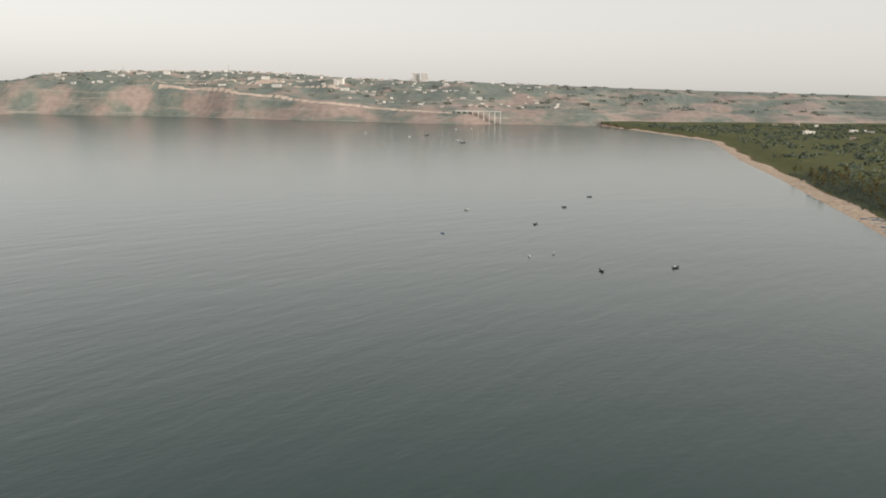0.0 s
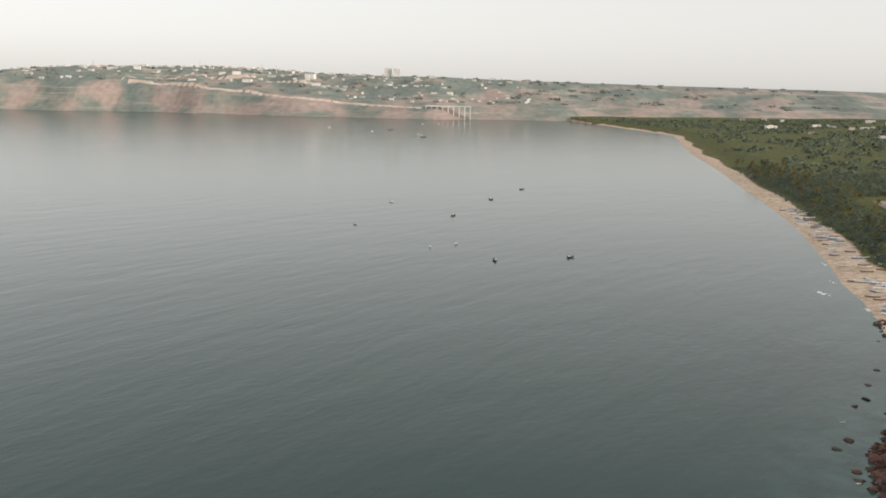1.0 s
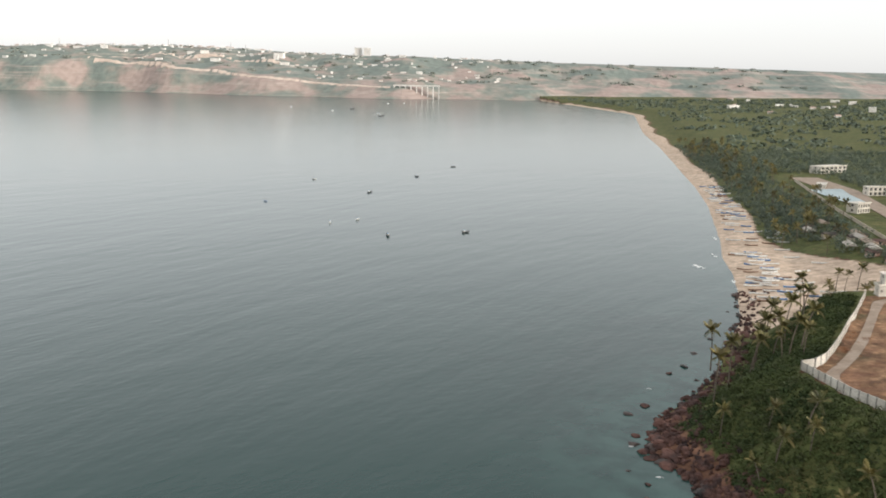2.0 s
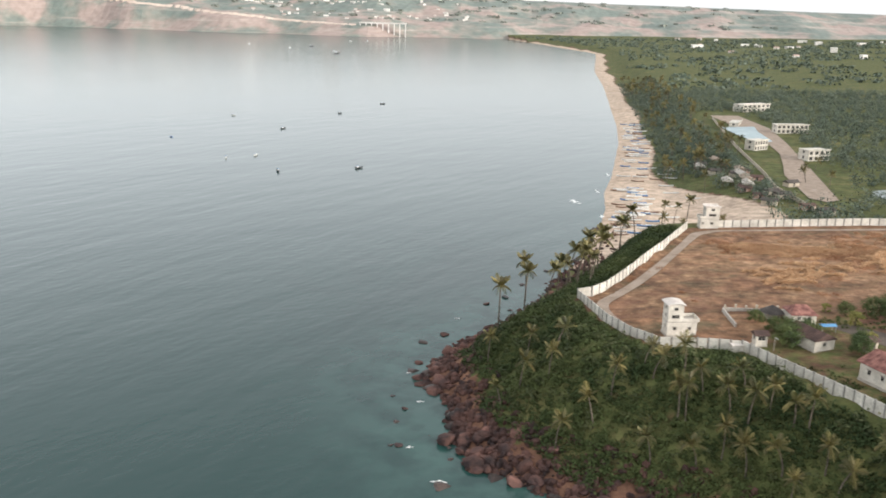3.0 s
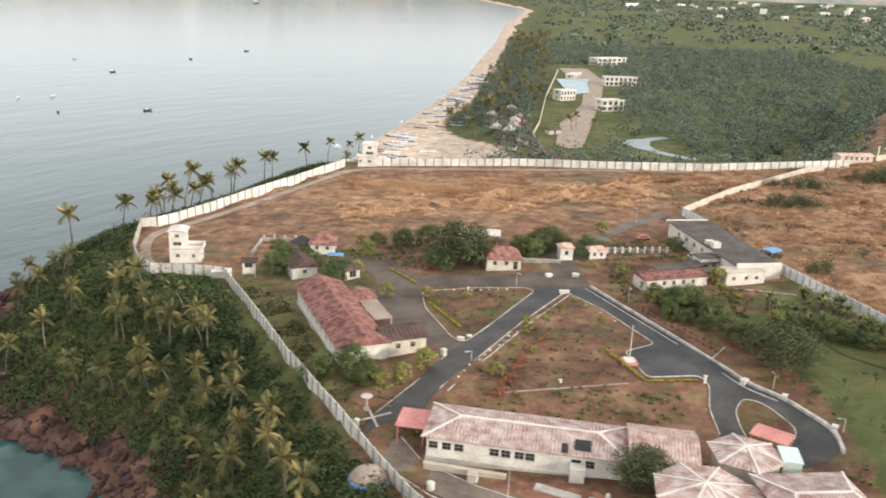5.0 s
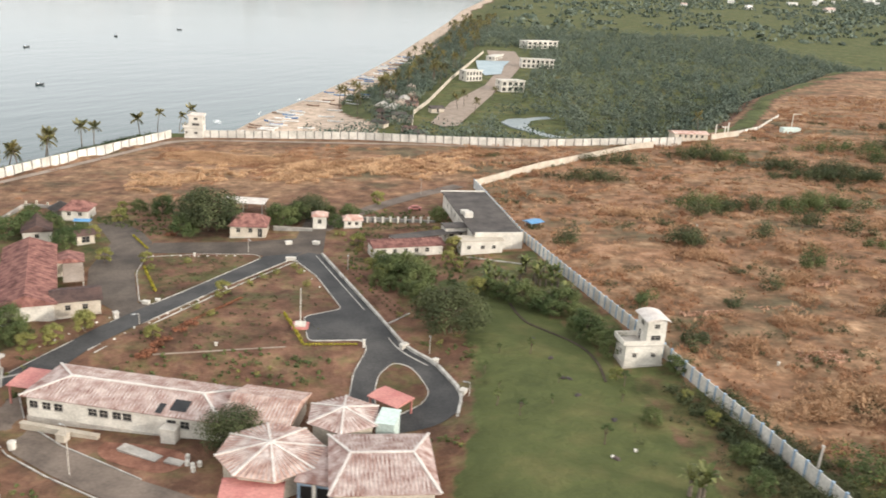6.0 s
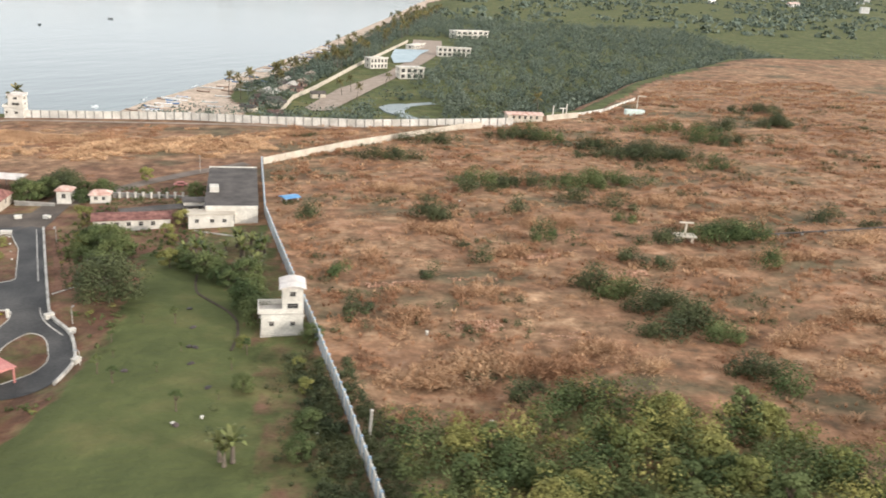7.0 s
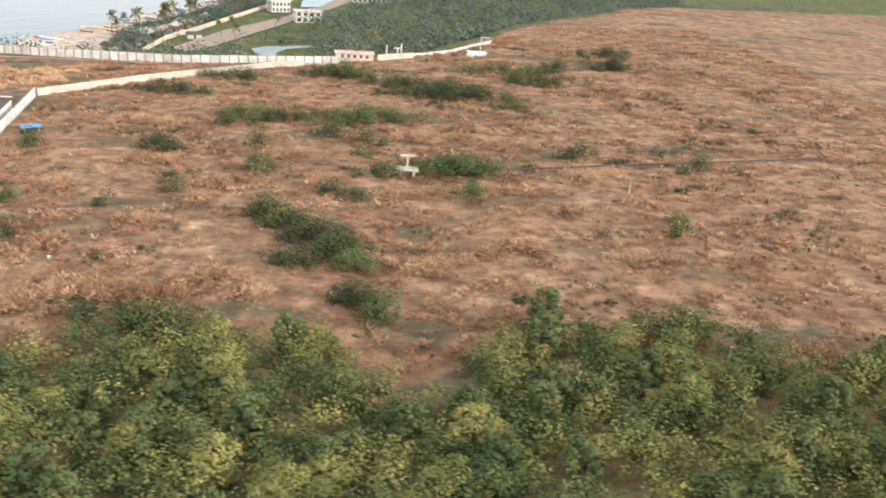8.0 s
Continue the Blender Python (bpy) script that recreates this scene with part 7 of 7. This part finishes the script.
far_models = [far_house(16, 10, 6, True, "small pale house with a red roof across the bay"), far_house(26, 12, 7, False, "long flat white block across the bay"), far_house(12, 10, 9, False, "pale cube-shaped house across the bay")]
rr = random.Random(21)
firsts = set()
for k in range(330):
    if k < 250:
        x = rr.uniform(-1700, 200)
        z, y = far_z(x, rr.choice((rr.uniform(300, 620), rr.uniform(420, 640), rr.uniform(150, 300) if x > -500 else 560)))
    else:
        x, y = rr.uniform(620, 2100), rr.uniform(1350, 2500)
        z = ground_z(x, y)
    v, s = k % 3, rr.uniform(0.32, 0.75) if k < 250 else rr.uniform(0.45, 1.0)
    m = pose(x, y, z - 0.5, 0, 0, rr.uniform(-25, 25)) @ Matrix.Scale(s, 4)
    if v not in firsts:
        firsts.add(v)
        far_models[v].matrix_world = m
    else:
        copy_thing(far_models[v], m @ Matrix.Scale(1 / far_models[v].scale[0], 4))
# the larger white blocks along the brow: along the shore, behind the waterline, size
for k, (x, v, s) in enumerate(((-1518, 309, 1.7), (-1402, 128, 1.1), (-1330, 126, 1.0), (-1315, 142, 1.1), (-1285, 174, 1.0), (-1388, 364, 0.8), (-1400, 433, 1.3), (-1383, 506, 1.6), (-1311, 464, 1.4), (-1288, 464, 1.1),
                               (-1230, 345, 0.9), (-1195, 402, 1.5), (-1128, 396, 1.3), (-1123, 516, 1.0), (-1057, 338, 0.9), (-907, 130, 1.5), (-990, 165, 1.0), (-979, 454, 1.2), (-957, 473, 1.0), (-882, 315, 1.4), (-878, 403, 1.5), (-805, 340, 1.8),
                               (-809, 285, 1.2), (-744, 247, 2.0), (-746, 333, 1.0), (-756, 470, 0.8), (-548, 403, 2.2), (-549, 354, 2.0), (-512, 320, 1.9), (-474, 333, 1.2), (-452, 352, 1.0), (-422, 349, 0.9), (-314, 323, 1.2), (-277, 412, 1.3),
                               (-246, 430, 1.2), (-222, 394, 1.3), (-183, 370, 1.0), (-165, 369, 1.0), (-145, 370, 1.0), (-345, 473, 1.1), (-138, 521, 1.5))):
    z, y = far_z(x, v)
    copy_thing(far_models[(1, 1, 2, 1, 0)[k % 5]], pose(x, y, z - 0.5, 0, 0, (k * 37) % 30 - 15) @ Matrix.Scale(s * 0.58 / far_models[(1, 1, 2, 1, 0)[k % 5]].scale[0], 4))
for x in (-300, -268):
    z, y = far_z(x, 560)
    t = thing("tower_block", x, y, z, 0, "white high-rise block above the far town", "tower block", "twin tower blocks")
    storeys = bmesh.new()
    hole_wall(storeys, -12, 12, -4, 26, -9, 1.0, [(-9 + 5 * i, -6.5 + 5 * i, 2 + 4 * j, 4 + 4 * j) for i in range(4) for j in range(6)])
    box(storeys, -12, -7.9, -4, 12, 9, 26)
    part("wall", storeys, FARWALL, t)
    part("roof", boxes((-12.5, -9.5, 26.02, 12.5, 9.5, 27.2)), FARWALL, t)
for x in (-1010, -760, -705, -1395):
    z, y = far_z(x, 500)
    mast = thing("radio_mast", x, y, z, 0, "thin radio mast on the far hill", "mast", "masts on the far hill")
    part("pole", post(bmesh.new(), 0, 0, -3, 26, 1.6, 0.7, 6), METAL, mast)
pz, py = far_z(-66, 50)
pier = thing("jetty", -66, py, pz, 0, "pale concrete jetty deck on tall piles", "jetty")
part("deck", boxes((-67, -5, 20, 67, 5, 23.5)), FARWALL, pier)
for k in range(9):
    part("pile", boxes((-64 + 16 * k - 1.2, -4, -22, -64 + 16 * k + 1.2, 4, 20)), FARWALL, pier)


def hill_road(line, wide, label):
    """A pale cut along the far slope: along the shore and behind the waterline."""
    bm, ring = bmesh.new(), []
    for k in range(81):
        x = line[0][0] + (line[-1][0] - line[0][0]) * k / 80
        v = float(np.interp(x, [p[0] for p in line], [p[1] for p in line]))
        ring.append([bm.verts.new((x, far_z(x, v + d)[1], far_z(x, v + d)[0] + up)) for d, up in ((-2, -3), (0, 1.2), (wide, 1.2), (wide + 2, -3))])
    for p, q in zip(ring, ring[1:]):
        for i in range(3):
            bm.faces.new((p[i], q[i], q[i + 1], p[i + 1]))
    return tagged(new("road", bm_mesh("road", bm, FARROAD)), label, "road", kind="structure")


hill_road([(-1125, 106), (-969, 105), (-797, 106), (-682, 100), (-561, 99), (-456, 100), (-352, 89), (-244, 81), (-142, 78)], 15, "pale road cut across the lower far slope")
hill_road([(-1147, 123), (-1059, 189), (-849, 284), (-714, 340), (-529, 309)], 26, "pale upper road below the far town")
# scrub on the far slopes, its green lightened in place of haze
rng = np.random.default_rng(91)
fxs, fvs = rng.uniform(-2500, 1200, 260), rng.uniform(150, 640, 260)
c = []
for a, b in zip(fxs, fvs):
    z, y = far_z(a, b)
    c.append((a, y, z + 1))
stuff("far_scrub", leaf_quads(rng, c, rng.uniform(8, 24, len(c)), 18, 10.0, 0.16), FARSCRUB, "far slope scrub with haze paled into its green", "scrub")


# ---------------------------------------------------------------- small things in and round the compound
def lamp_post(x, y, high=3.4, label="slim pale lamp post beside the drive"):
    root = thing("lamp_post", x, y, ground_z(x, y), random.uniform(0, 360), label, "lamp post", "lamp posts of the compound")
    part("pole", post(bmesh.new(), 0, 0, -0.4, high, 0.06, 0.04), CONCRETE, root)
    part("arm", boxes((0, -0.025, high - 0.06, 0.6, 0.025, high)), METAL, root)
    part("lamp_head", boxes((0.45, -0.09, high - 0.14, 0.85, 0.09, high - 0.062, 0.02)), METAL, root)
    return root


for x, y, h in ((212.0, 126.6, 2.2), (227.6, 118.6, 2.6), (242.8, 82.4, 1.6), (238.8, 92.0, 2.0), (203.4, 99.4, 1.4), (205.2, 70.5, 5.2), (170.8, 131.2, 2.4), (238.8, 160.6, 3.0)):
    lamp_post(x, y, h)
flag = thing("flagpole", 223.1, 98.6, ground_z(223.1, 98.6), 0, "tall white flagpole on a stepped red base", "flagpole")
part("base", boxes((-1.0, -1.0, -0.3, 1.0, 1.0, 0.22, 0.02)), ROSE, flag, "red-painted step")
part("step", boxes((-0.65, -0.65, 0.224, 0.65, 0.65, 0.48, 0.02)), WHITE, flag)
part("pole", post(bmesh.new(), 0, 0, 0.484, 4.9, 0.075, 0.05, 10), WHITE, flag)
part("finial", post(bmesh.new(), 0, 0, 4.902, 5.05, 0.09, 0.02, 8), METAL, flag)
bowl = thing("fountain_bowl", 190.9, 89.3, ground_z(190.9, 89.3), 0, "pale stone bowl on a stem above crossed paths", "fountain")
part("foot", post(bmesh.new(), 0, 0, -0.3, 0.2, 0.45, 0.35, 12), CONCRETE, bowl)
part("stem", post(bmesh.new(), 0, 0, 0.25, 1.35, 0.16, 0.12, 10), CONCRETE, bowl)
dish = bmesh.new()
post(dish, 0, 0, 1.35, 1.66, 0.22, 0.62, 16)
part("bowl", dish, CONCRETE, bowl)
rim = bmesh.new()
post(rim, 0, 0, 1.662, 1.74, 0.68, 0.68, 16)
part("rim", rim, CONCRETE, bowl)
for turn in (20, 110):
    bm = bmesh.new()
    t = radians(turn)
    strip(bm, [(191.7 - 2.2 * math.cos(t), 87.8 - 2.2 * math.sin(t)), (191.7 + 2.2 * math.cos(t), 87.8 + 2.2 * math.sin(t))], 0.28, ground_z, 0.0, 0.085 + 0.01 * (turn > 90))
    tagged(new("pavement", bm_mesh("pavement", bm, CONCRETE)), "pale crossed garden path", "path", kind="structure")


def block(name, x, y, turn, w, d, h, material, label, category, group=""):
    """A low masonry block with a capping."""
    root = thing(name, x, y, ground_z(x, y), turn, label, category, group)
    part("body", boxes((-w / 2, -d / 2, -0.3, w / 2, d / 2, h, 0.03)), material, root)
    part("cap", boxes((-w / 2 - 0.04, -d / 2 - 0.04, h + 0.002, w / 2 + 0.04, d / 2 + 0.04, h + 0.07)), material, root)
    return root


for x, y, t, w, d, h in ((217.6, 130.5, 20, 1.0, 0.7, 0.45), (221.9, 130.5, -20, 1.0, 0.7, 0.45), (218.9, 123.0, 5, 1.5, 0.5, 0.42), (202.4, 105.9, -15, 0.9, 0.5, 0.4), (231.1, 93.5, 0, 0.3, 0.3, 0.9), (200.0, 101.3, 40, 0.6, 0.6, 0.8),
                        (235.8, 93.3, 40, 1.0, 0.6, 0.5), (242.2, 83.1, 60, 0.8, 0.6, 0.5), (239.4, 90.0, 45, 0.7, 0.5, 0.5), (190.0, 86.3, 60, 0.4, 0.4, 0.9), (213.8, 94.0, 20, 0.3, 0.3, 0.3), (204.4, 124.4, 0, 0.25, 0.25, 0.6), (203.6, 107.0, 0, 0.6, 0.3, 0.25)):
    block("kerb_block", x, y, t, w, d, h, WHITE, "whitewashed masonry block at the road's edge", "block", "whitewashed road blocks")
block("meter_house", 212.9, 76.4, mt, 1.5, 1.2, 1.5, WHITE, "small white meter house before the mess block", "meter house")
block("planter_wall", 201.6, 77.9, mt - 3, 8.6, 0.5, 0.55, CREAM, "long low cream planter wall", "planter")
block("planter_wall", 202.4, 76.6, mt - 6, 1.0, 0.9, 0.8, CREAM, "square cream planter at the wall's middle", "planter")
paved("ground", rounded([(206.6, 76.2), (210.0, 75.8), (214.6, 74.4), (216.0, 72.2), (213.6, 70.4), (210.4, 71.6), (207.2, 73.2), (206.2, 74.8), (206.6, 76.2)], 1.2), REDSOIL, 0.03, "bare red earth strewn with broken slabs", "ground")
block("rubble_slab", 210.6, 74.0, mt - 15, 4.6, 1.1, 0.14, CONCRETE, "broken concrete slab on red earth", "slab")
block("rubble_slab", 214.3, 72.4, mt - 10, 1.8, 0.8, 0.12, CONCRETE, "broken concrete slab on red earth", "slab")
bin_ = thing("water_drum", 198.1, 75.1, ground_z(198.1, 75.1), 0, "white plastic water drum by the lane", "drum")
part("body", post(bmesh.new(), 0, 0, -0.2, 0.75, 0.38, 0.42, 14), WHITE, bin_)
part("lid", post(bmesh.new(), 0, 0, 0.752, 0.84, 0.44, 0.36, 14), WHITE, bin_)
for k, (x, y) in enumerate(((215.6, 72.0), (216.2, 71.5), (216.8, 71.8), (216.4, 70.9), (215.4, 73.0))):
    d = thing("plastic_can", x, y, ground_z(x, y), 20 * k, "white plastic can on the bare ground", "can", "white cans behind the mess")
    part("body", post(bmesh.new(), 0, 0, -0.05, 0.5, 0.24, 0.22, 10), WHITE, d)
    part("neck", post(bmesh.new(), 0, 0, 0.502, 0.62, 0.10, 0.08, 8), WHITE, d)
dome = thing("net_dome", 191.9, 76.8, ground_z(191.9, 76.8), 0, "brown netted dome with a blue rim beside the wall", "shelter")
bm = bmesh.new()
bmesh.ops.create_uvsphere(bm, u_segments=16, v_segments=8, radius=1.0, matrix=Matrix.Diagonal((2.1, 1.8, 1.7, 1)))
bmesh.ops.bisect_plane(bm, geom=bm.verts[:] + bm.edges[:] + bm.faces[:], plane_co=(0, 0, -0.2), plane_no=(0, 0, -1), clear_outer=True)
part("cover", bm, TRACK, dome)
bm = bmesh.new()
post(bm, 0, 0, -0.3, 0.35, 2.2, 2.12, 20)
part("rim", bm, BLUE, dome, "blue painted rim")
# rows of cut laterite stones laid out in the dry field: two ends, number of rows
rr = random.Random(61)
for (ax, ay), (bx, by), rows in (((292.5, 112.3), (298.3, 113.3), 2), ((302.8, 105.4), (308.7, 105.5), 3), ((297.4, 80.8), (303.6, 80.7), 4), ((282.0, 88.7), (287.6, 88.7), 4), ((271.0, 101.6), (279.0, 102.4), 2), ((282.0, 103.6), (288.4, 103.4), 2), ((291.5, 86.0), (297.0, 86.6), 3)):
    verts, faces = [], []
    for r in range(rows):
        n = int(math.hypot(bx - ax, by - ay) / 0.42)
        for k in range(n):
            if rr.random() < 0.18:
                continue
            t = (k + rr.uniform(-0.2, 0.2)) / n
            x, y = ax + (bx - ax) * t, ay + (by - ay) * t + 0.75 * r + rr.gauss(0, 0.10)
            m = pose(x, y, ground_z(x, y) + 0.06, rr.uniform(-14, 14), rr.uniform(-14, 14), rr.uniform(-30, 30))
            w, d, h = rr.uniform(0.12, 0.21), rr.uniform(0.09, 0.15), rr.uniform(0.10, 0.2)
            n0 = len(verts)
            verts += [tuple(m @ Vector((sx * w * (0.85 if sz > 0 else 1), sy * d, sz * h))) for sz in (-1, 1) for sx, sy in ((-1, -1), (1, -1), (1, 1), (-1, 1))]
            faces += [[n0 + i for i in f] for f in ((3, 2, 1, 0), (4, 5, 6, 7), (0, 1, 5, 4), (1, 2, 6, 5), (2, 3, 7, 6), (3, 0, 4, 7))]
    tagged(new("stone_rows", quick_mesh("stone_rows", verts, faces, LATERITE)), "rows of cut laterite stones laid out in dry grass", "stones", "stone rows of the dry field", "stuff")
# things in the dry field
kiosk = thing("field_shelter", 257.6, 141.0, ground_z(257.6, 141), 35, "field shelter with a bright blue sheet roof", "shelter")
part("roof", pitched(bmesh.new(), 2.8, 2.2, 0.8, 0.2, 0.1, 0.06), BLUE, kiosk)
for a in (-1.1, 1.1):
    for b in (-0.8, 0.8):
        part("post", boxes((a - 0.05, b - 0.05, -0.3, a + 0.05, b + 0.05, 0.8)), WHITE, kiosk)
mast = thing("wind_mast", 317.6, 119.6, ground_z(317.6, 119.6), 0, "cream T-shaped mast on a small concrete platform", "mast")
part("platform", boxes((-1.6, -1.0, 0.95, 1.6, 1.0, 1.15, 0.02)), CREAM, mast)
for a in (-1.0, 1.0):
    part("leg", boxes((a - 0.2, -0.7, -0.3, a + 0.2, 0.7, 0.948)), CREAM, mast)
part("pole", boxes((-0.12, -0.12, 1.152, 0.12, 0.12, 2.9)), CREAM, mast)
part("crossarm", boxes((-1.05, -0.14, 2.902, 1.05, 0.14, 3.1)), CREAM, mast)
pipe = thing("water_pipe", 329.0, 121.6, 0, 0, "long dark water pipe laid on low supports", "pipe")
bm = bmesh.new()
for k in range(14):
    a, b = (k * 4.0, k * 0.72), (k * 4.0 + 4.0, k * 0.72 + 0.72)
    limb(bm, (a[0], a[1], ground_z(329 + a[0], 121.6 + a[1]) + 0.45), (b[0], b[1], ground_z(329 + b[0], 121.6 + b[1]) + 0.45), 0.13, 0.13, 8)
    part("support", boxes((a[0] - 0.15, a[1] - 0.2, ground_z(329 + a[0], 121.6 + a[1]) - 0.2, a[0] + 0.15, a[1] + 0.2, ground_z(329 + a[0], 121.6 + a[1]) + 0.33)), POST, pipe)
part("tube", bm, GREYROOF, pipe)
gate = house("gate_house", 307.2, 215.0, 8, 9.0, 3.4, 1.9, 0.4, CREAM, PINKROOF, "long pinkish gate house at the field wall", front=[(-3 + 1.5 * i, 0.6, 0.9, 0.7) for i in range(5)], hood=False)
gantry = thing("steel_gantry", 317.4, 218.6, ground_z(317.4, 218.6), 20, "white steel gantry with uneven posts", "gantry")
part("post", boxes((-2.6, -0.12, -0.3, -2.36, 0.12, 3.4)), WHITE, gantry)
part("post", boxes((0.3, -0.12, -0.3, 0.54, 0.12, 2.6)), WHITE, gantry)
part("post", boxes((1.3, -0.12, -0.3, 1.54, 0.12, 3.8)), WHITE, gantry)
part("beam", boxes((-0.6, -0.1, 2.604, 1.29, 0.1, 2.8)), WHITE, gantry)
booth = block("sentry_booth", 338.4, 226.4, 5, 5.0, 2.0, 1.1, SAGE, "pale blue sentry booth at the rim", "booth")
pole = thing("signal_pole", 339.5, 228.4, ground_z(339.5, 228.4), 0, "cream signal pole with a short crossbar", "pole")
part("pole", boxes((-0.12, -0.12, -0.3, 0.12, 0.12, 4.4)), CREAM, pole)
part("crossbar", boxes((-0.1, -0.1, 4.402, 2.2, 0.1, 4.6)), CREAM, pole)
for k, (x, y) in enumerate(((283.8, 69.2), (268.2, 67.4), (255.2, 69.5), (257.6, 70.5), (286, 141), (295.4, 82.4), (344.5, 75.8), (278.6, 88.4))):
    block("marker_stone", x, y, 30 * k, 0.26, 0.2, 0.14, WHITE, "small white marker stone in the grass", "stone", "white marker stones")
fence = thing("fence_post", 344.0, 64.5, ground_z(344, 64.5), 0, "weathered post standing among shrubs", "post", "field posts")
part("shaft", post(bmesh.new(), 0, 0, -0.3, 2.4, 0.10, 0.08), CONCRETE, fence)
part("cap", post(bmesh.new(), 0, 0, 2.402, 2.5, 0.13, 0.10), CONCRETE, fence)
copy_thing(fence, pose(272.8, 66.0, ground_z(272.8, 66), 0, 2, 10) @ Matrix.Scale(1.3, 4))
copy_thing(fence, pose(348.0, 112.0, ground_z(348, 112), 0, -2, 30))


def car(x, y, turn, paint, label, van=False):
    """A parked vehicle: shell, glazed cabin, bumpers and wheels, about half an ordinary length."""
    root = thing("parked_car", x, y, ground_z(x, y), turn, label, "car", "parked vehicles")
    part("body", boxes((-1.15, -0.46, 0.16, 1.15, 0.46, 0.52, 0.06)), paint, root)
    hi = 1.05 if van else 0.82
    part("cabin", boxes((-1.05 if van else -0.70, -0.42, 0.522, 0.62, 0.42, hi, 0.10)), paint, root)
    part("side_glass", boxes((-0.55, -0.432, 0.58, 0.48, -0.421, hi - 0.08), (-0.55, 0.421, 0.58, 0.48, 0.432, hi - 0.08)), DARK, root, "dark side windows")
    part("windscreen", boxes((0.621, -0.36, 0.56, 0.634, 0.36, hi - 0.08)), DARK, root, "dark windscreen")
    part("bumper", boxes((1.152, -0.40, 0.18, 1.20, 0.40, 0.30), (-1.20, -0.40, 0.18, -1.152, 0.40, 0.30)), METAL, root)
    for a in (-0.72, 0.72):
        for b in (-0.47, 0.39):
            bm = bmesh.new()
            bmesh.ops.create_cone(bm, cap_ends=True, segments=12, radius1=0.19, radius2=0.19, depth=0.09, matrix=Matrix.Translation((a, b + 0.04, 0.19)) @ Matrix.Rotation(math.pi / 2, 4, "X"))
            part("wheel", bm, DARK, root)
    return root


car(243.2, 138.6, 100, WHITE, "small white van parked beside the workshop", True)
car(237.6, 150.2, 12, ROSE, "red car parked by the workshop lane")

# dark stones left lying on the lawn
for k, (x, y) in enumerate(((251.2, 94.9), (252.7, 89.9), (253.2, 85.3), (253.9, 85.1), (254.2, 81.5), (256.9, 76.4), (255.5, 69.3), (248.0, 80.0))):
    ob = new("rock", bm_mesh("rock", rock_mesh(120 + k), WETSTONE))
    ob.matrix_world = pose(x, y, ground_z(x, y) + 0.05, 0, 0, 50 * k) @ Matrix.Diagonal((0.5, 0.34, 0.2, 1))
    tagged(ob, "dark rough stone lying on the mown lawn", "rock", "stones on the lawn")
bank = bmesh.new()
strip(bank, rounded([(249.4, 108.4), (250.1, 103.0), (251.0, 99.6), (253.2, 97.0), (255.6, 94.4), (257.2, 91.6), (257.9, 88.2), (257.8, 84.3)], 1.2), 0.3, ground_z, 0.0, 0.10)
tagged(new("kerb", bm_mesh("kerb", bank, SOILBANK)), "low dark earth bank along the edge of the lawn", "bank", kind="structure")

# whitewashed stones that line the beds
stone = tagged(new("stone", bm_mesh("stone", rock_mesh(91), WHITE)), "small whitewashed stone edging a garden bed", "stone", "whitewashed edging stones")
line = [(213.8 - 0.95 * k + 0.25 * math.sin(k * 2.1), 114.2 - 1.45 * k) for k in range(14)] + [(198.2 + 1.35 * k, 124.6 + 0.2 * math.sin(k)) for k in range(10)] + [(192.6 + 1.1 * k, 92.0 + 1.55 * k) for k in range(7)] + [(220.0 + 1.4 * k, 121.4 - 3.2 * k) for k in range(4)]
for k, (x, y) in enumerate(line):
    ob = stone if k == 0 else stone.copy()
    if k:
        scene.collection.objects.link(ob)
    ob.matrix_world = pose(x, y, ground_z(x, y) + 0.06, 11 * k, 7 * k, 47 * k) @ Matrix.Scale(0.13 + 0.05 * (k % 3), 4)


# ---------------------------------------------------------------- pieces of the boundary walls
wall_run("wall_seaward", OUTER_W, 2.2, 1.95, PANEL, POST, "white panelled boundary wall above the sea")
wall_run("wall_north", OUTER_N, 2.15, 1.85, PANEL, POST, "white panelled boundary wall above the beach")
wall_run("wall_grove", INNER_WALL, 1.75, 1.75, PANEL, POST, "white panelled wall between palm grove and compound")
wall_run("wall_lawn", EAST_WALL, 1.6, 1.7, PANEL, BLUEPOST, "wall of white panels between blue-grey posts")
wall_run("wall_field", [(249.6, 167), (264.5, 182.4), (290.7, 203.2), (296, 206)], 5.0, 1.4, CREAM, CREAM, "plain cream wall across the dry field", 0.14, 0.16)
wall_run("wall_gate", [(313, 214.5), (322, 219.5)], 4.0, 1.6, CREAM, CREAM, "plain cream wall beside the field gate", 0.14, 0.16)
wall_run("wall_rim", [(322, 223), (331.3, 230.5), (345, 250)], 2.6, 0.7, PANEL, POST, "low white wall along the rim of the field")
wall_run("wall_resort", [(238.2, 278), (239.2, 316), (245.4, 344), (258.9, 422.4), (284.2, 548)], 7.0, 1.6, CREAM, CREAM, "long cream garden wall of the beach resort", 0.2, 0.3)
